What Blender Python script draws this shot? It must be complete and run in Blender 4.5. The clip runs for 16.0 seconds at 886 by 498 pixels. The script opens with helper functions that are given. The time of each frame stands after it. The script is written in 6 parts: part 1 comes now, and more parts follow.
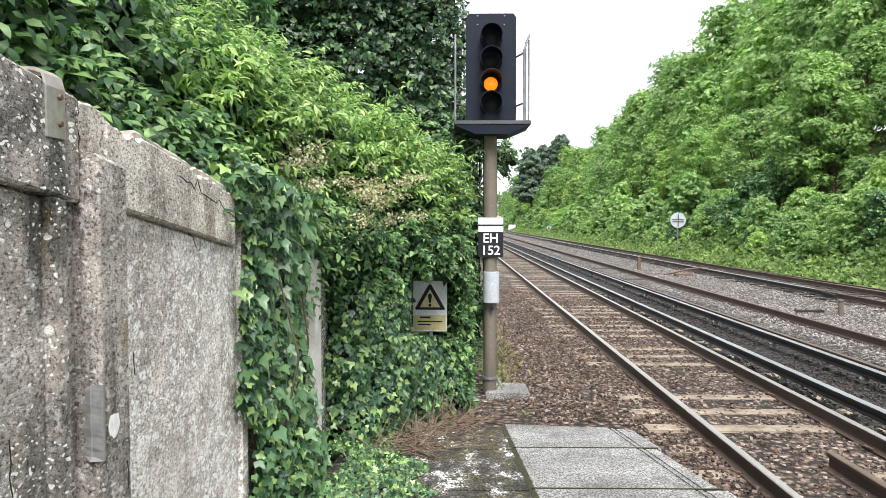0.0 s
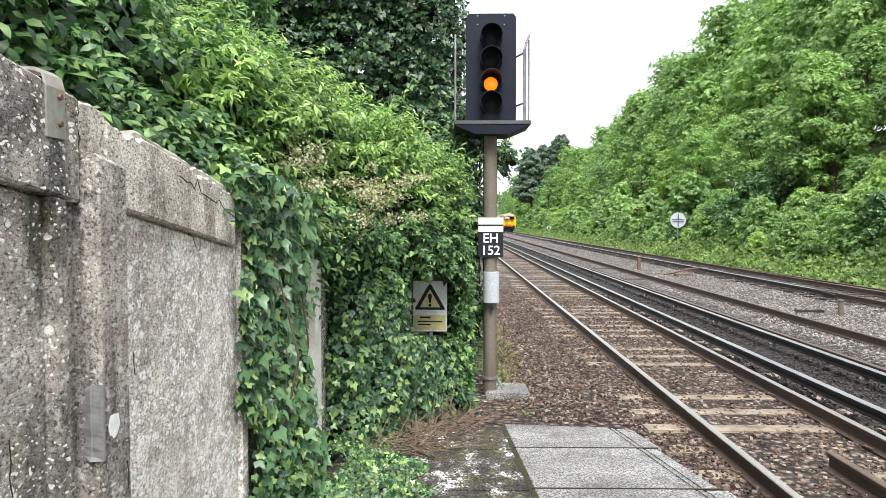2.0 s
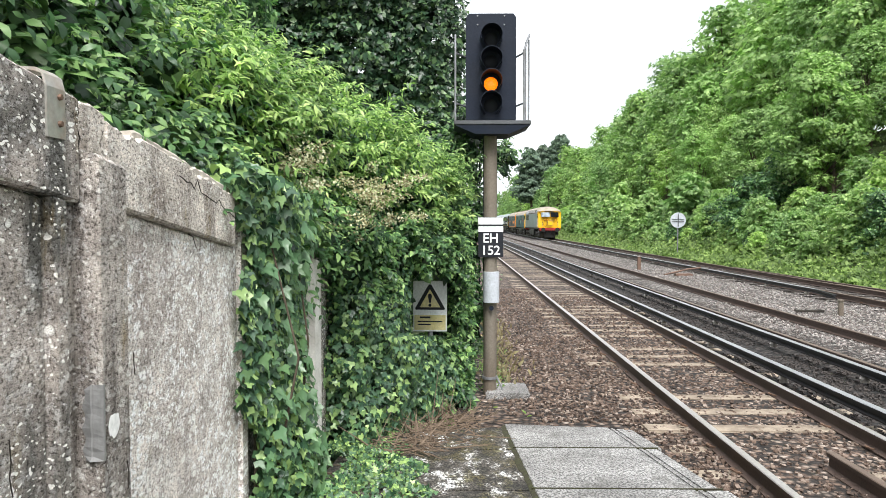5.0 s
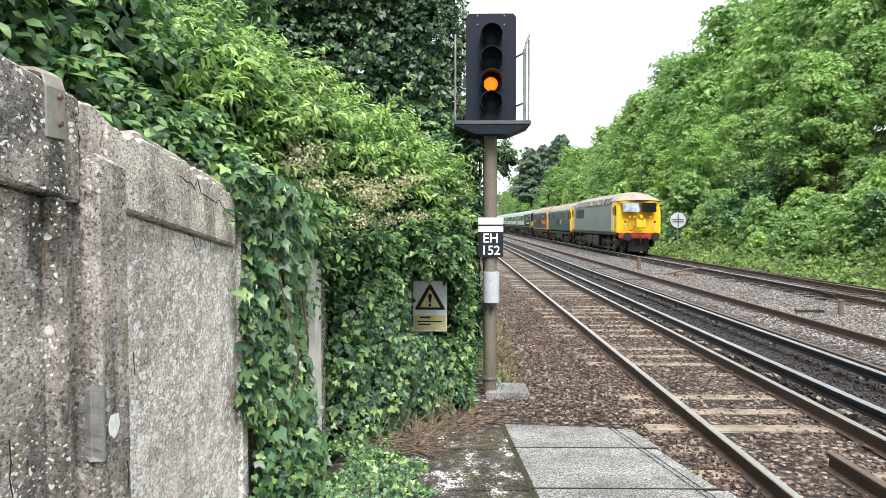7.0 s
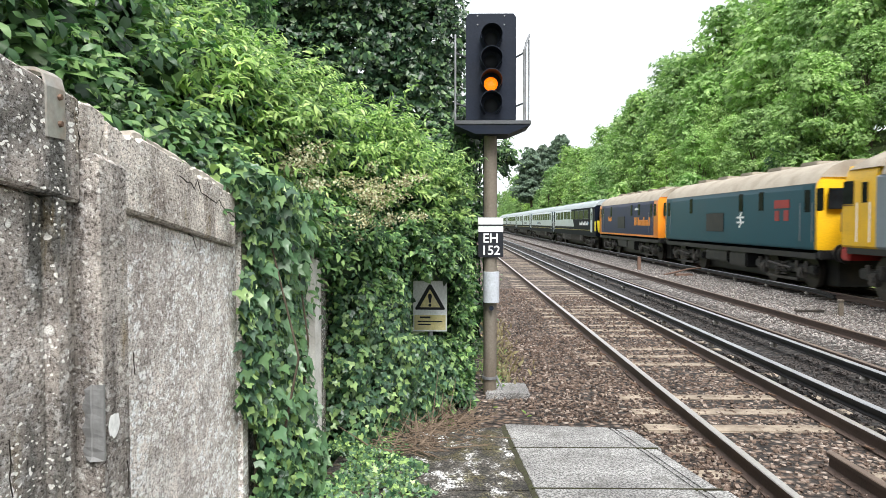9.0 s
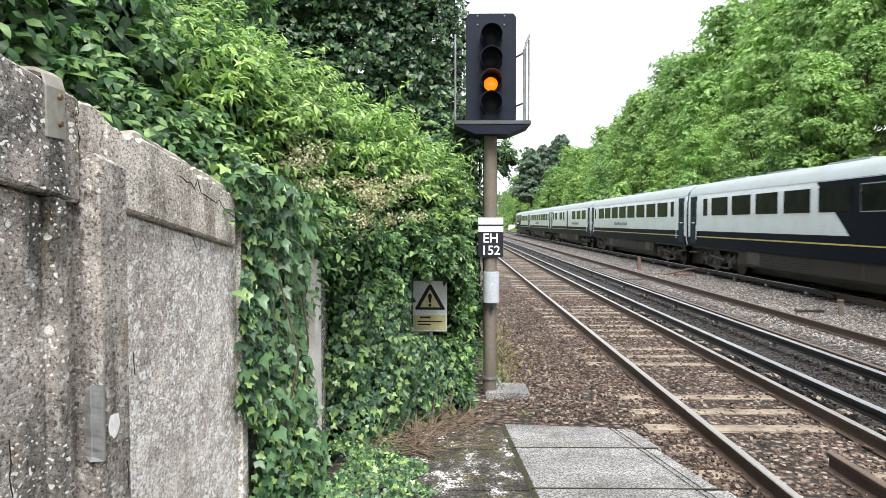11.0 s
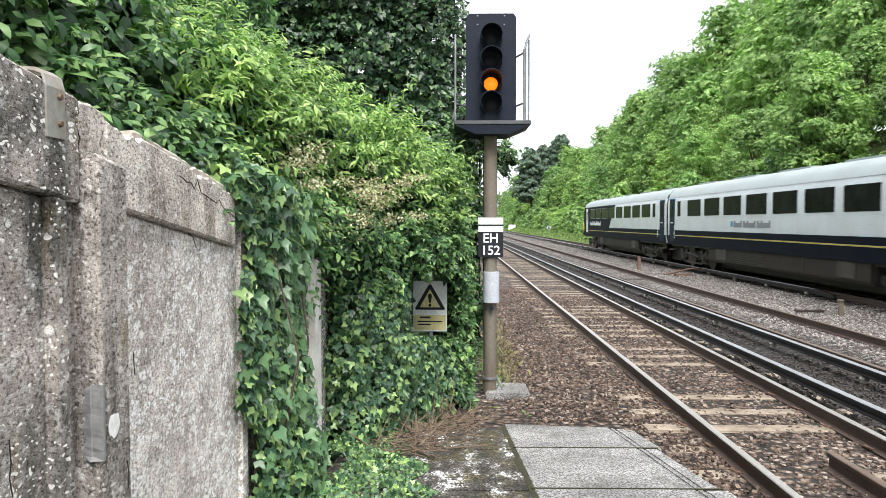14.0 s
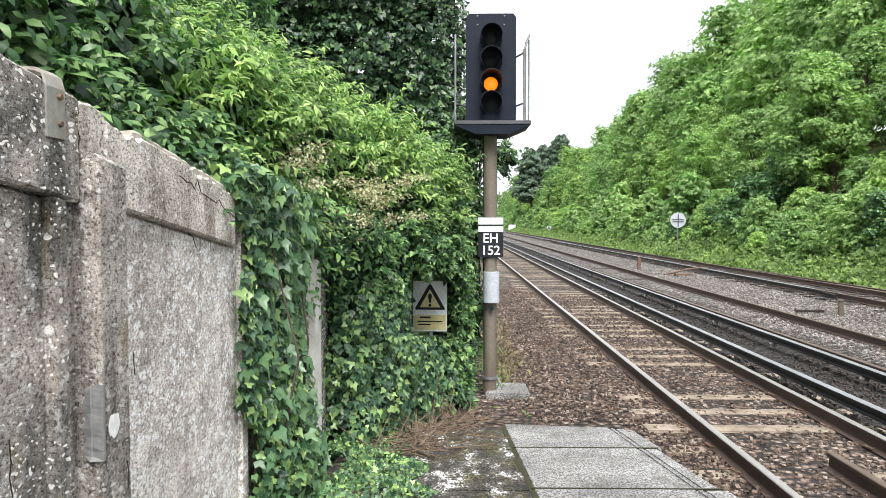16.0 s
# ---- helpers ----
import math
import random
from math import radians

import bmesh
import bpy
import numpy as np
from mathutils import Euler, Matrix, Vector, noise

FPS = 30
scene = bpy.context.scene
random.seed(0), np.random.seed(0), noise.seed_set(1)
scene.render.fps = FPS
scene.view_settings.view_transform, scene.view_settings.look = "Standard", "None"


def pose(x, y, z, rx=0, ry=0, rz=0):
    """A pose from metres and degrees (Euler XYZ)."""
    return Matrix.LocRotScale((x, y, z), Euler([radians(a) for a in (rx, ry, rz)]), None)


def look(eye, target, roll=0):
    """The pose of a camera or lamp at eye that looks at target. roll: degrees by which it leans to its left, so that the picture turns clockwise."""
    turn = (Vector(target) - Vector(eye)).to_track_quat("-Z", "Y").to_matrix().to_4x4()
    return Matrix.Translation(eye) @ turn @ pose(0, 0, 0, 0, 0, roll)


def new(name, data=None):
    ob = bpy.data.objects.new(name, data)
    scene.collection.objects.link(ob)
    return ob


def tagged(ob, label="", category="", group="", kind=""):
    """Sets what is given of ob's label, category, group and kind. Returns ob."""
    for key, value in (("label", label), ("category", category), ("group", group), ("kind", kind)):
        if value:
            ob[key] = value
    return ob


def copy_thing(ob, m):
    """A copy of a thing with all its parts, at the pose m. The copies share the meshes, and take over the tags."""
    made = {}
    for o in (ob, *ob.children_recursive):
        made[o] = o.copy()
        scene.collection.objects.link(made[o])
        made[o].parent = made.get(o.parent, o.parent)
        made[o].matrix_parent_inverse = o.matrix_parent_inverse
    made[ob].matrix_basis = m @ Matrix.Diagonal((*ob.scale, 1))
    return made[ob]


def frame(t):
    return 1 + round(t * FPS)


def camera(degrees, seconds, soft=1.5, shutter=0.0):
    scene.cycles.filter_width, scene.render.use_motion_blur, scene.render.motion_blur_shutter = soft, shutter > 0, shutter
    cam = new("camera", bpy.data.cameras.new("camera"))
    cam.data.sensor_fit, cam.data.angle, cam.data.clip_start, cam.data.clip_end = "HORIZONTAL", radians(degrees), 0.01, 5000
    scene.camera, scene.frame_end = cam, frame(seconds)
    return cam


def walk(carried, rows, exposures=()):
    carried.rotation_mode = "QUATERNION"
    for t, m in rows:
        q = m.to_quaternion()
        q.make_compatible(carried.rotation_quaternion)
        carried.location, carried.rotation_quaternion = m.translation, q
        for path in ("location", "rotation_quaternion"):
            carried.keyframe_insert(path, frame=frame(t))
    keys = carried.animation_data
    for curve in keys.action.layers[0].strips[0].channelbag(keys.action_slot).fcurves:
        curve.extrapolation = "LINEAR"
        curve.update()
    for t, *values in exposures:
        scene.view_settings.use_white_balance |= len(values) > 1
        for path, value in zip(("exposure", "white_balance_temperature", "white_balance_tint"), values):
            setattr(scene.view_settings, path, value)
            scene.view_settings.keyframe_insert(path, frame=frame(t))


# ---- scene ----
cam = camera(62.78, 16.0, soft=0.55, shutter=0.2)
EYE = (0.0, 0.0, 2.02)
VIEW = look(EYE, (-0.01634, 1.0, 1.98343))
walk(cam, [(0.0, VIEW), (16.0, VIEW)])

# ---- light: bright overcast day ----
world = bpy.data.worlds.new("overcast_sky")
scene.world = world
world.use_nodes = True
wt = world.node_tree
wt.nodes.clear()


def wn(kind, **props):
    n = wt.nodes.new(kind)
    for k, v in props.items():
        n.inputs[k].default_value = v
    return n


sky = wn("ShaderNodeTexSky")
sky.sky_type = "NISHITA"
sky.sun_disc = False
sky.sun_elevation = radians(52)
sky.sun_rotation = radians(174)
sky.air_density, sky.dust_density = 1.2, 3.0
tc = wn("ShaderNodeTexCoord")
mp = wn("ShaderNodeMapping")
mp.inputs["Scale"].default_value = (2.2, 2.2, 9.0)
wt.links.new(tc.outputs["Generated"], mp.inputs["Vector"])
cl = wn("ShaderNodeTexNoise", Scale=1.6, Detail=5.0, Roughness=0.5)
wt.links.new(mp.outputs[0], cl.inputs["Vector"])
cr = wn("ShaderNodeValToRGB")
cr.color_ramp.elements[0].position, cr.color_ramp.elements[0].color = 0.30, (0.70, 0.73, 0.76, 1)
cr.color_ramp.elements[1].position, cr.color_ramp.elements[1].color = 0.52, (0.92, 0.96, 1.0, 1)
wt.links.new(cl.outputs["Fac"], cr.inputs["Fac"])
bg_sky = wn("ShaderNodeBackground", Strength=0.1)
bg_cloud = wn("ShaderNodeBackground", Strength=1.30)
wt.links.new(sky.outputs[0], bg_sky.inputs["Color"])
wt.links.new(cr.outputs[0], bg_cloud.inputs["Color"])
mixw = wn("ShaderNodeMixShader", Fac=0.88)
wt.links.new(bg_sky.outputs[0], mixw.inputs[1])
wt.links.new(bg_cloud.outputs[0], mixw.inputs[2])
outw = wn("ShaderNodeOutputWorld")
wt.links.new(mixw.outputs[0], outw.inputs["Surface"])

sun = new("sun", bpy.data.lights.new("sun", "SUN"))
sun.data.energy, sun.data.angle, sun.data.color = 6.0, radians(34), (1.0, 0.98, 0.95)
sun.matrix_world = look((1.9, -11.0, 17.0), (0.0, 0.0, 0.0))
scene.view_settings.exposure = 0.28


# ---- materials ----
def material(name):
    m = bpy.data.materials.new(name)
    m.use_nodes = True
    return m, m.node_tree, m.node_tree.nodes["Principled BSDF"]


def node(nt, kind, **ins):
    n = nt.nodes.new(kind)
    for k, v in ins.items():
        n.inputs[k].default_value = v
    return n


def ramp(nt, src, stops):
    r = nt.nodes.new("ShaderNodeValToRGB")
    while len(r.color_ramp.elements) < len(stops):
        r.color_ramp.elements.new(0.5)
    for e, (p, c) in zip(r.color_ramp.elements, stops):
        e.position = p
        e.color = (*c, 1) if len(c) == 3 else c
    nt.links.new(src, r.inputs["Fac"])
    return r.outputs["Color"]


def blend(nt, fac, a, b, mode="MIX"):
    n = nt.nodes.new("ShaderNodeMix")
    n.data_type, n.blend_type = "RGBA", mode
    for sock, v in ((n.inputs[0], fac), (n.inputs[6], a), (n.inputs[7], b)):
        if isinstance(v, bpy.types.NodeSocket):
            nt.links.new(v, sock)
        elif isinstance(v, tuple):
            sock.default_value = (*v, 1)
        else:
            sock.default_value = v
    return n.outputs[2]


def coords(nt, world_space=False, scale=(1, 1, 1)):
    if world_space:
        src = nt.nodes.new("ShaderNodeNewGeometry").outputs["Position"]
    else:
        src = nt.nodes.new("ShaderNodeTexCoord").outputs["Object"]
    m = nt.nodes.new("ShaderNodeMapping")
    m.inputs["Scale"].default_value = scale
    nt.links.new(src, m.inputs["Vector"])
    return m.outputs[0]


def noise_of(nt, vec, scale, detail=4.0, rough=0.6):
    n = node(nt, "ShaderNodeTexNoise", Scale=scale, Detail=detail, Roughness=rough)
    nt.links.new(vec, n.inputs["Vector"])
    return n.outputs["Fac"]


def voronoi_of(nt, vec, scale, out="Distance", feature="F1"):
    n = node(nt, "ShaderNodeTexVoronoi", Scale=scale)
    n.feature = feature
    nt.links.new(vec, n.inputs["Vector"])
    return n.outputs[out]


def bump_to(nt, bsdf, height, strength, distance=0.01):
    b = node(nt, "ShaderNodeBump", Strength=strength, Distance=distance)
    nt.links.new(height, b.inputs["Height"])
    nt.links.new(b.outputs[0], bsdf.inputs["Normal"])


def plain(name, c, rough=0.6, metal=0.0, dirt=(0.06, 0.05, 0.04), amount=0.35, scale=2.5, grain=40.0, bump=0.15, streak=1.0, spec=0.35):
    """A worn painted, metal or stone surface: two scales of variation and fine relief."""
    m, nt, b = material(name)
    v = coords(nt, scale=(1, 1, streak))
    big = noise_of(nt, v, scale)
    fine = noise_of(nt, coords(nt), grain, 3.0)
    mask = ramp(nt, big, [(0.42, (0, 0, 0)), (0.75, (amount, amount, amount))])
    col = blend(nt, mask, c, dirt)
    g = ramp(nt, fine, [(0.3, (0.82, 0.82, 0.82)), (0.7, (1.12, 1.12, 1.12))])
    col = blend(nt, 1.0, col, g, "MULTIPLY")
    nt.links.new(col, b.inputs["Base Color"])
    b.inputs["Roughness"].default_value, b.inputs["Metallic"].default_value = rough, metal
    b.inputs["Specular IOR Level"].default_value = spec
    bump_to(nt, b, fine, bump, 0.004)
    return m


def leafy(name, dark, mid, light, rough=0.45, trans=0.3, patch=0.6, gloss=0.35):
    """Leaves that differ one from the other, with patches of fresher growth."""
    m, nt, b = material(name)
    geo = nt.nodes.new("ShaderNodeNewGeometry")
    col = ramp(nt, geo.outputs["Random Per Island"], [(0.0, dark), (0.55, mid), (0.97, light)])
    big = noise_of(nt, coords(nt, True), patch, 3.0)
    tint = ramp(nt, big, [(0.32, (0.72, 0.76, 0.72)), (0.68, (1.18, 1.2, 1.04))])
    col = blend(nt, 1.0, col, tint, "MULTIPLY")
    info = nt.nodes.new("ShaderNodeObjectInfo")
    per = ramp(nt, info.outputs["Random"], [(0.0, (0.82, 0.9, 0.85)), (0.5, (1.0, 1.0, 1.0)), (1.0, (1.12, 1.1, 0.92))])
    col = blend(nt, 1.0, col, per, "MULTIPLY")
    nt.links.new(col, b.inputs["Base Color"])
    b.inputs["Roughness"].default_value = rough
    b.inputs["Specular IOR Level"].default_value = gloss
    t = nt.nodes.new("ShaderNodeBsdfTranslucent")
    warm = blend(nt, 1.0, col, (1.05, 1.3, 0.85), "MULTIPLY")
    nt.links.new(warm, t.inputs["Color"])
    mix = node(nt, "ShaderNodeMixShader", Fac=trans)
    nt.links.new(b.outputs[0], mix.inputs[1])
    nt.links.new(t.outputs[0], mix.inputs[2])
    nt.links.new(mix.outputs[0], nt.nodes["Material Output"].inputs["Surface"])
    return m


def spots_of(nt, vec, scale, least, most, edge=0.06):
    """Round patches, one in some of the cells, each of its own size."""
    n = node(nt, "ShaderNodeTexVoronoi", Scale=scale)
    nt.links.new(vec, n.inputs["Vector"])
    sep = nt.nodes.new("ShaderNodeSeparateColor")
    nt.links.new(n.outputs["Color"], sep.inputs[0])
    size = node(nt, "ShaderNodeMapRange")
    nt.links.new(sep.outputs[0], size.inputs["Value"])
    size.inputs["To Min"].default_value, size.inputs["To Max"].default_value = least, most
    d = node(nt, "ShaderNodeMath")
    d.operation = "SUBTRACT"
    nt.links.new(size.outputs[0], d.inputs[0])
    nt.links.new(n.outputs["Distance"], d.inputs[1])
    return ramp(nt, d.outputs[0], [(0.0, (0, 0, 0)), (edge, (1, 1, 1))])


def concrete_wall(name, base, dark, stain, lichen, wash, moss_amount, seed):
    """Old concrete: exposed grit, dark rain stains, moss, round white lichens and flecks of old whitewash."""
    m, nt, b = material(name)
    geo = nt.nodes.new("ShaderNodeNewGeometry").outputs["Position"]
    shift = nt.nodes.new("ShaderNodeMapping")
    shift.inputs["Scale"].default_value = (1, 0.62, 1)
    shift.inputs["Location"].default_value = (seed, seed * 0.7, seed * 1.3)
    nt.links.new(geo, shift.inputs["Vector"])
    v = shift.outputs[0]

    def scaled(sc):
        q = nt.nodes.new("ShaderNodeMapping")
        q.inputs["Scale"].default_value = sc
        nt.links.new(v, q.inputs["Vector"])
        return q.outputs[0]

    warp = node(nt, "ShaderNodeTexNoise", Scale=30.0, Detail=3.0)
    nt.links.new(v, warp.inputs["Vector"])
    wv = node(nt, "ShaderNodeVectorMath")
    wv.operation = "MULTIPLY_ADD"
    nt.links.new(warp.outputs["Color"], wv.inputs[0])
    wv.inputs[1].default_value = (0.035, 0.035, 0.035)
    nt.links.new(v, wv.inputs[2])
    grit = noise_of(nt, v, 95.0, 3.0, 0.8)
    mid = noise_of(nt, v, 9.0, 7.0, 0.7)
    big = noise_of(nt, v, 1.9, 4.0, 0.6)
    col = blend(nt, ramp(nt, mid, [(0.38, (0, 0, 0)), (0.62, (1, 1, 1))]), tuple(0.72 * c for c in base), tuple(1.18 * c for c in base))
    run = noise_of(nt, scaled((7, 7, 0.8)), 1.7, 6.0, 0.65)
    col = blend(nt, ramp(nt, run, [(0.47, (0, 0, 0)), (0.60, (stain, stain, stain))]), col, dark)
    col = blend(nt, ramp(nt, big, [(0.46, (0, 0, 0)), (0.62, (stain * 0.8, stain * 0.8, stain * 0.8))]), col, dark)
    rust = noise_of(nt, scaled((6, 6, 1.0)), 2.3, 4.0)
    col = blend(nt, ramp(nt, rust, [(0.60, (0, 0, 0)), (0.72, (moss_amount, moss_amount, moss_amount))]), col, (0.24, 0.17, 0.06))
    # flecks of whitewash, longer than wide
    fleck = noise_of(nt, scaled((34, 34, 30)), 1.0, 4.0, 0.7)
    where = noise_of(nt, scaled((1, 1, 0.6)), 2.4, 3.0)
    fm = blend(nt, 1.0, ramp(nt, fleck, [(0.52, (0, 0, 0)), (0.57, (1, 1, 1))]), ramp(nt, where, [(0.36, (0.1 * wash, 0.1 * wash, 0.1 * wash)), (0.58, (wash, wash, wash))]), "MULTIPLY")
    col = blend(nt, fm, col, (0.94, 0.945, 0.95))
    # grit: dark pits between pale grains
    g = ramp(nt, grit, [(0.36, (0.22, 0.205, 0.19)), (0.47, (0.95, 0.94, 0.93)), (0.60, (1.22, 1.21, 1.20))])
    col = blend(nt, 1.0, col, g, "MULTIPLY")
    pits = ramp(nt, voronoi_of(nt, wv.outputs[0], 85.0), [(0.10, (0.12, 0.10, 0.09)), (0.22, (1, 1, 1))])
    pit_area = ramp(nt, noise_of(nt, v, 6.0, 3.0), [(0.45, (0, 0, 0)), (0.6, (0.85, 0.85, 0.85))])
    col = blend(nt, pit_area, col, blend(nt, 1.0, col, pits, "MULTIPLY"))
    for sc, lo, hi in ((22.0, -0.5, 0.40), (42.0, -0.3, 0.44), (75.0, -0.2, 0.46), (11.0, -1.1, 0.26)):
        sp = spots_of(nt, wv.outputs[0], sc, lo, hi)
        area = ramp(nt, noise_of(nt, v, 1.1 + sc * 0.05, 3.0), [(0.40, (0, 0, 0)), (0.50, (lichen, lichen, lichen))])
        col = blend(nt, blend(nt, 1.0, sp, area, "MULTIPLY"), col, (0.90, 0.89, 0.85))
    nt.links.new(col, b.inputs["Base Color"])
    b.inputs["Roughness"].default_value = 0.93
    b.inputs["Specular IOR Level"].default_value = 0.2
    bump_to(nt, b, blend(nt, 0.5, grit, pits, "ADD"), 0.9, 0.008)
    return m


def slab_concrete():
    m, nt, b = material("slab_concrete")
    v = coords(nt, True)
    big = noise_of(nt, v, 1.6, 6.0, 0.6)
    col = ramp(nt, big, [(0.35, (0.17, 0.166, 0.164)), (0.65, (0.31, 0.306, 0.30))])
    fine = noise_of(nt, coords(nt, True, (1, 0.55, 1)), 70.0, 2.0, 0.6)
    col = blend(nt, 1.0, col, ramp(nt, fine, [(0.40, (0.30, 0.30, 0.30)), (0.50, (0.90, 0.90, 0.90)), (0.60, (1.4, 1.4, 1.4))]), "MULTIPLY")
    dark = noise_of(nt, coords(nt, True, (1.2, 0.6, 1)), 2.6, 8.0, 0.75)
    col = blend(nt, ramp(nt, dark, [(0.52, (0, 0, 0)), (0.66, (0.7, 0.7, 0.7))]), col, (0.075, 0.07, 0.065))
    pits = spots_of(nt, v, 30.0, -0.4, 0.30)
    col = blend(nt, blend(nt, 1.0, pits, (0.8, 0.8, 0.8), "MULTIPLY"), col, (0.05, 0.047, 0.04))
    nt.links.new(col, b.inputs["Base Color"])
    b.inputs["Roughness"].default_value = 0.9
    bump_to(nt, b, fine, 0.8, 0.012)
    return m


def old_slab():
    m, nt, b = material("mossy_slab")
    v = coords(nt, True, (1, 0.45, 1))
    big = noise_of(nt, v, 5.0, 8.0, 0.75)
    col = ramp(nt, big, [(0.42, (0.02, 0.018, 0.015)), (0.52, (0.06, 0.053, 0.045)), (0.56, (0.15, 0.145, 0.14)), (0.61, (0.55, 0.55, 0.54))])
    moss = noise_of(nt, v, 3.4, 6.0, 0.7)
    col = blend(nt, ramp(nt, moss, [(0.50, (0, 0, 0)), (0.58, (0.9, 0.9, 0.9))]), col, (0.05, 0.042, 0.018))
    green = noise_of(nt, v, 7.0, 5.0)
    col = blend(nt, ramp(nt, green, [(0.58, (0, 0, 0)), (0.68, (0.6, 0.6, 0.6))]), col, (0.10, 0.095, 0.03))
    fine = noise_of(nt, v, 60.0, 2.0, 0.6)
    col = blend(nt, 1.0, col, ramp(nt, fine, [(0.42, (0.25, 0.25, 0.25)), (0.6, (2.0, 2.0, 2.0))]), "MULTIPLY")
    nt.links.new(col, b.inputs["Base Color"])
    b.inputs["Roughness"].default_value = 0.95
    bump_to(nt, b, big, 0.8, 0.03)
    return m


def stone(name, island):
    """Railway ballast: brown and grey granite, blackened by brake dust in the strip between the conductor rails."""
    m, nt, b = material(name)
    v = coords(nt, True)
    if island:
        rnd = nt.nodes.new("ShaderNodeNewGeometry").outputs["Random Per Island"]
    else:
        n = node(nt, "ShaderNodeTexVoronoi", Scale=13.0)
        nt.links.new(v, n.inputs["Vector"])
        sep = nt.nodes.new("ShaderNodeSeparateColor")
        nt.links.new(n.outputs["Color"], sep.inputs[0])
        rnd = sep.outputs[0]
    near = ramp(nt, rnd, [(0.0, (0.035, 0.026, 0.022)), (0.3, (0.095, 0.064, 0.049)), (0.6, (0.155, 0.108, 0.083)), (0.85, (0.215, 0.168, 0.138)), (1.0, (0.36, 0.30, 0.26))])
    far = ramp(nt, rnd, [(0.0, (0.10, 0.086, 0.08)), (0.4, (0.22, 0.187, 0.178)), (0.8, (0.34, 0.335, 0.315)), (1.0, (0.50, 0.455, 0.43))])
    sx = nt.nodes.new("ShaderNodeSeparateXYZ")
    nt.links.new(v, sx.inputs[0])
    wob = node(nt, "ShaderNodeMath")
    wob.operation = "MULTIPLY_ADD"
    nt.links.new(noise_of(nt, v, 1.2, 4.0), wob.inputs[0])
    wob.inputs[1].default_value = 0.05
    div = node(nt, "ShaderNodeMath")
    div.operation = "DIVIDE"
    nt.links.new(sx.outputs[0], div.inputs[0])
    div.inputs[1].default_value = 20.0
    nt.links.new(div.outputs[0], wob.inputs[2])
    zone = ramp(nt, wob.outputs[0], [(0.32, (0, 0, 0)), (0.36, (1, 1, 1))])
    col = blend(nt, zone, near, far)
    dust = ramp(nt, wob.outputs[0], [(0.222, (0, 0, 0)), (0.25, (0.86, 0.86, 0.86)), (0.325, (0.86, 0.86, 0.86)), (0.372, (0, 0, 0))])
    col = blend(nt, dust, col, (0.035, 0.033, 0.033))
    big = noise_of(nt, v, 0.9, 4.0)
    col = blend(nt, 1.0, col, ramp(nt, big, [(0.3, (0.7, 0.68, 0.66)), (0.7, (1.1, 1.1, 1.1))]), "MULTIPLY")
    if not island:
        # shade in the gaps between stones is painted into the colour
        d = voronoi_of(nt, v, 13.0)
        col = blend(nt, 1.0, col, ramp(nt, d, [(0.25, (1.2, 1.2, 1.2)), (0.60, (0.10, 0.095, 0.09))]), "MULTIPLY")
        inv = node(nt, "ShaderNodeMath")
        inv.operation = "SUBTRACT"
        inv.inputs[0].default_value = 1.0
        nt.links.new(d, inv.inputs[1])
        bump_to(nt, b, inv.outputs[0], 1.0, 0.05)
    else:
        bump_to(nt, b, noise_of(nt, v, 60.0), 0.5, 0.006)
    nt.links.new(col, b.inputs["Base Color"])
    b.inputs["Roughness"].default_value = 0.9
    return m


def earth():
    m, nt, b = material("bank_soil_and_grass")
    v = coords(nt, True)
    col = ramp(nt, noise_of(nt, v, 0.8, 8.0, 0.7), [(0.3, (0.035, 0.05, 0.015)), (0.5, (0.075, 0.115, 0.025)), (0.7, (0.13, 0.19, 0.04))])
    col = blend(nt, ramp(nt, noise_of(nt, v, 2.5, 5.0), [(0.58, (0, 0, 0)), (0.75, (0.6, 0.6, 0.6))]), col, (0.09, 0.065, 0.035))
    nt.links.new(col, b.inputs["Base Color"])
    b.inputs["Roughness"].default_value = 1.0
    bump_to(nt, b, noise_of(nt, v, 18.0, 6.0, 0.75), 1.0, 0.08)
    return m


def glass_dark(name, tint=(0.006, 0.007, 0.008), rough=0.1, gloss=0.04):
    m, nt, b = material(name)
    v = coords(nt)
    col = ramp(nt, noise_of(nt, v, 1.4, 3.0), [(0.35, tint), (0.7, tuple(3.0 * c for c in tint))])
    nt.links.new(col, b.inputs["Base Color"])
    b.inputs["Roughness"].default_value = rough
    b.inputs["IOR"].default_value = 1.45
    b.inputs["Specular IOR Level"].default_value = gloss
    return m


def glow(name, c, strength):
    m, nt, b = material(name)
    v = coords(nt)
    cell = voronoi_of(nt, v, 60.0)
    col = ramp(nt, cell, [(0.0, (1.0, 0.33, 0.02)), (0.6, (0.8, 0.12, 0.0))])
    nt.links.new(col, b.inputs["Emission Color"])
    b.inputs["Base Color"].default_value = (*c, 1)
    b.inputs["Emission Strength"].default_value = strength
    b.inputs["Roughness"].default_value = 0.2
    return m


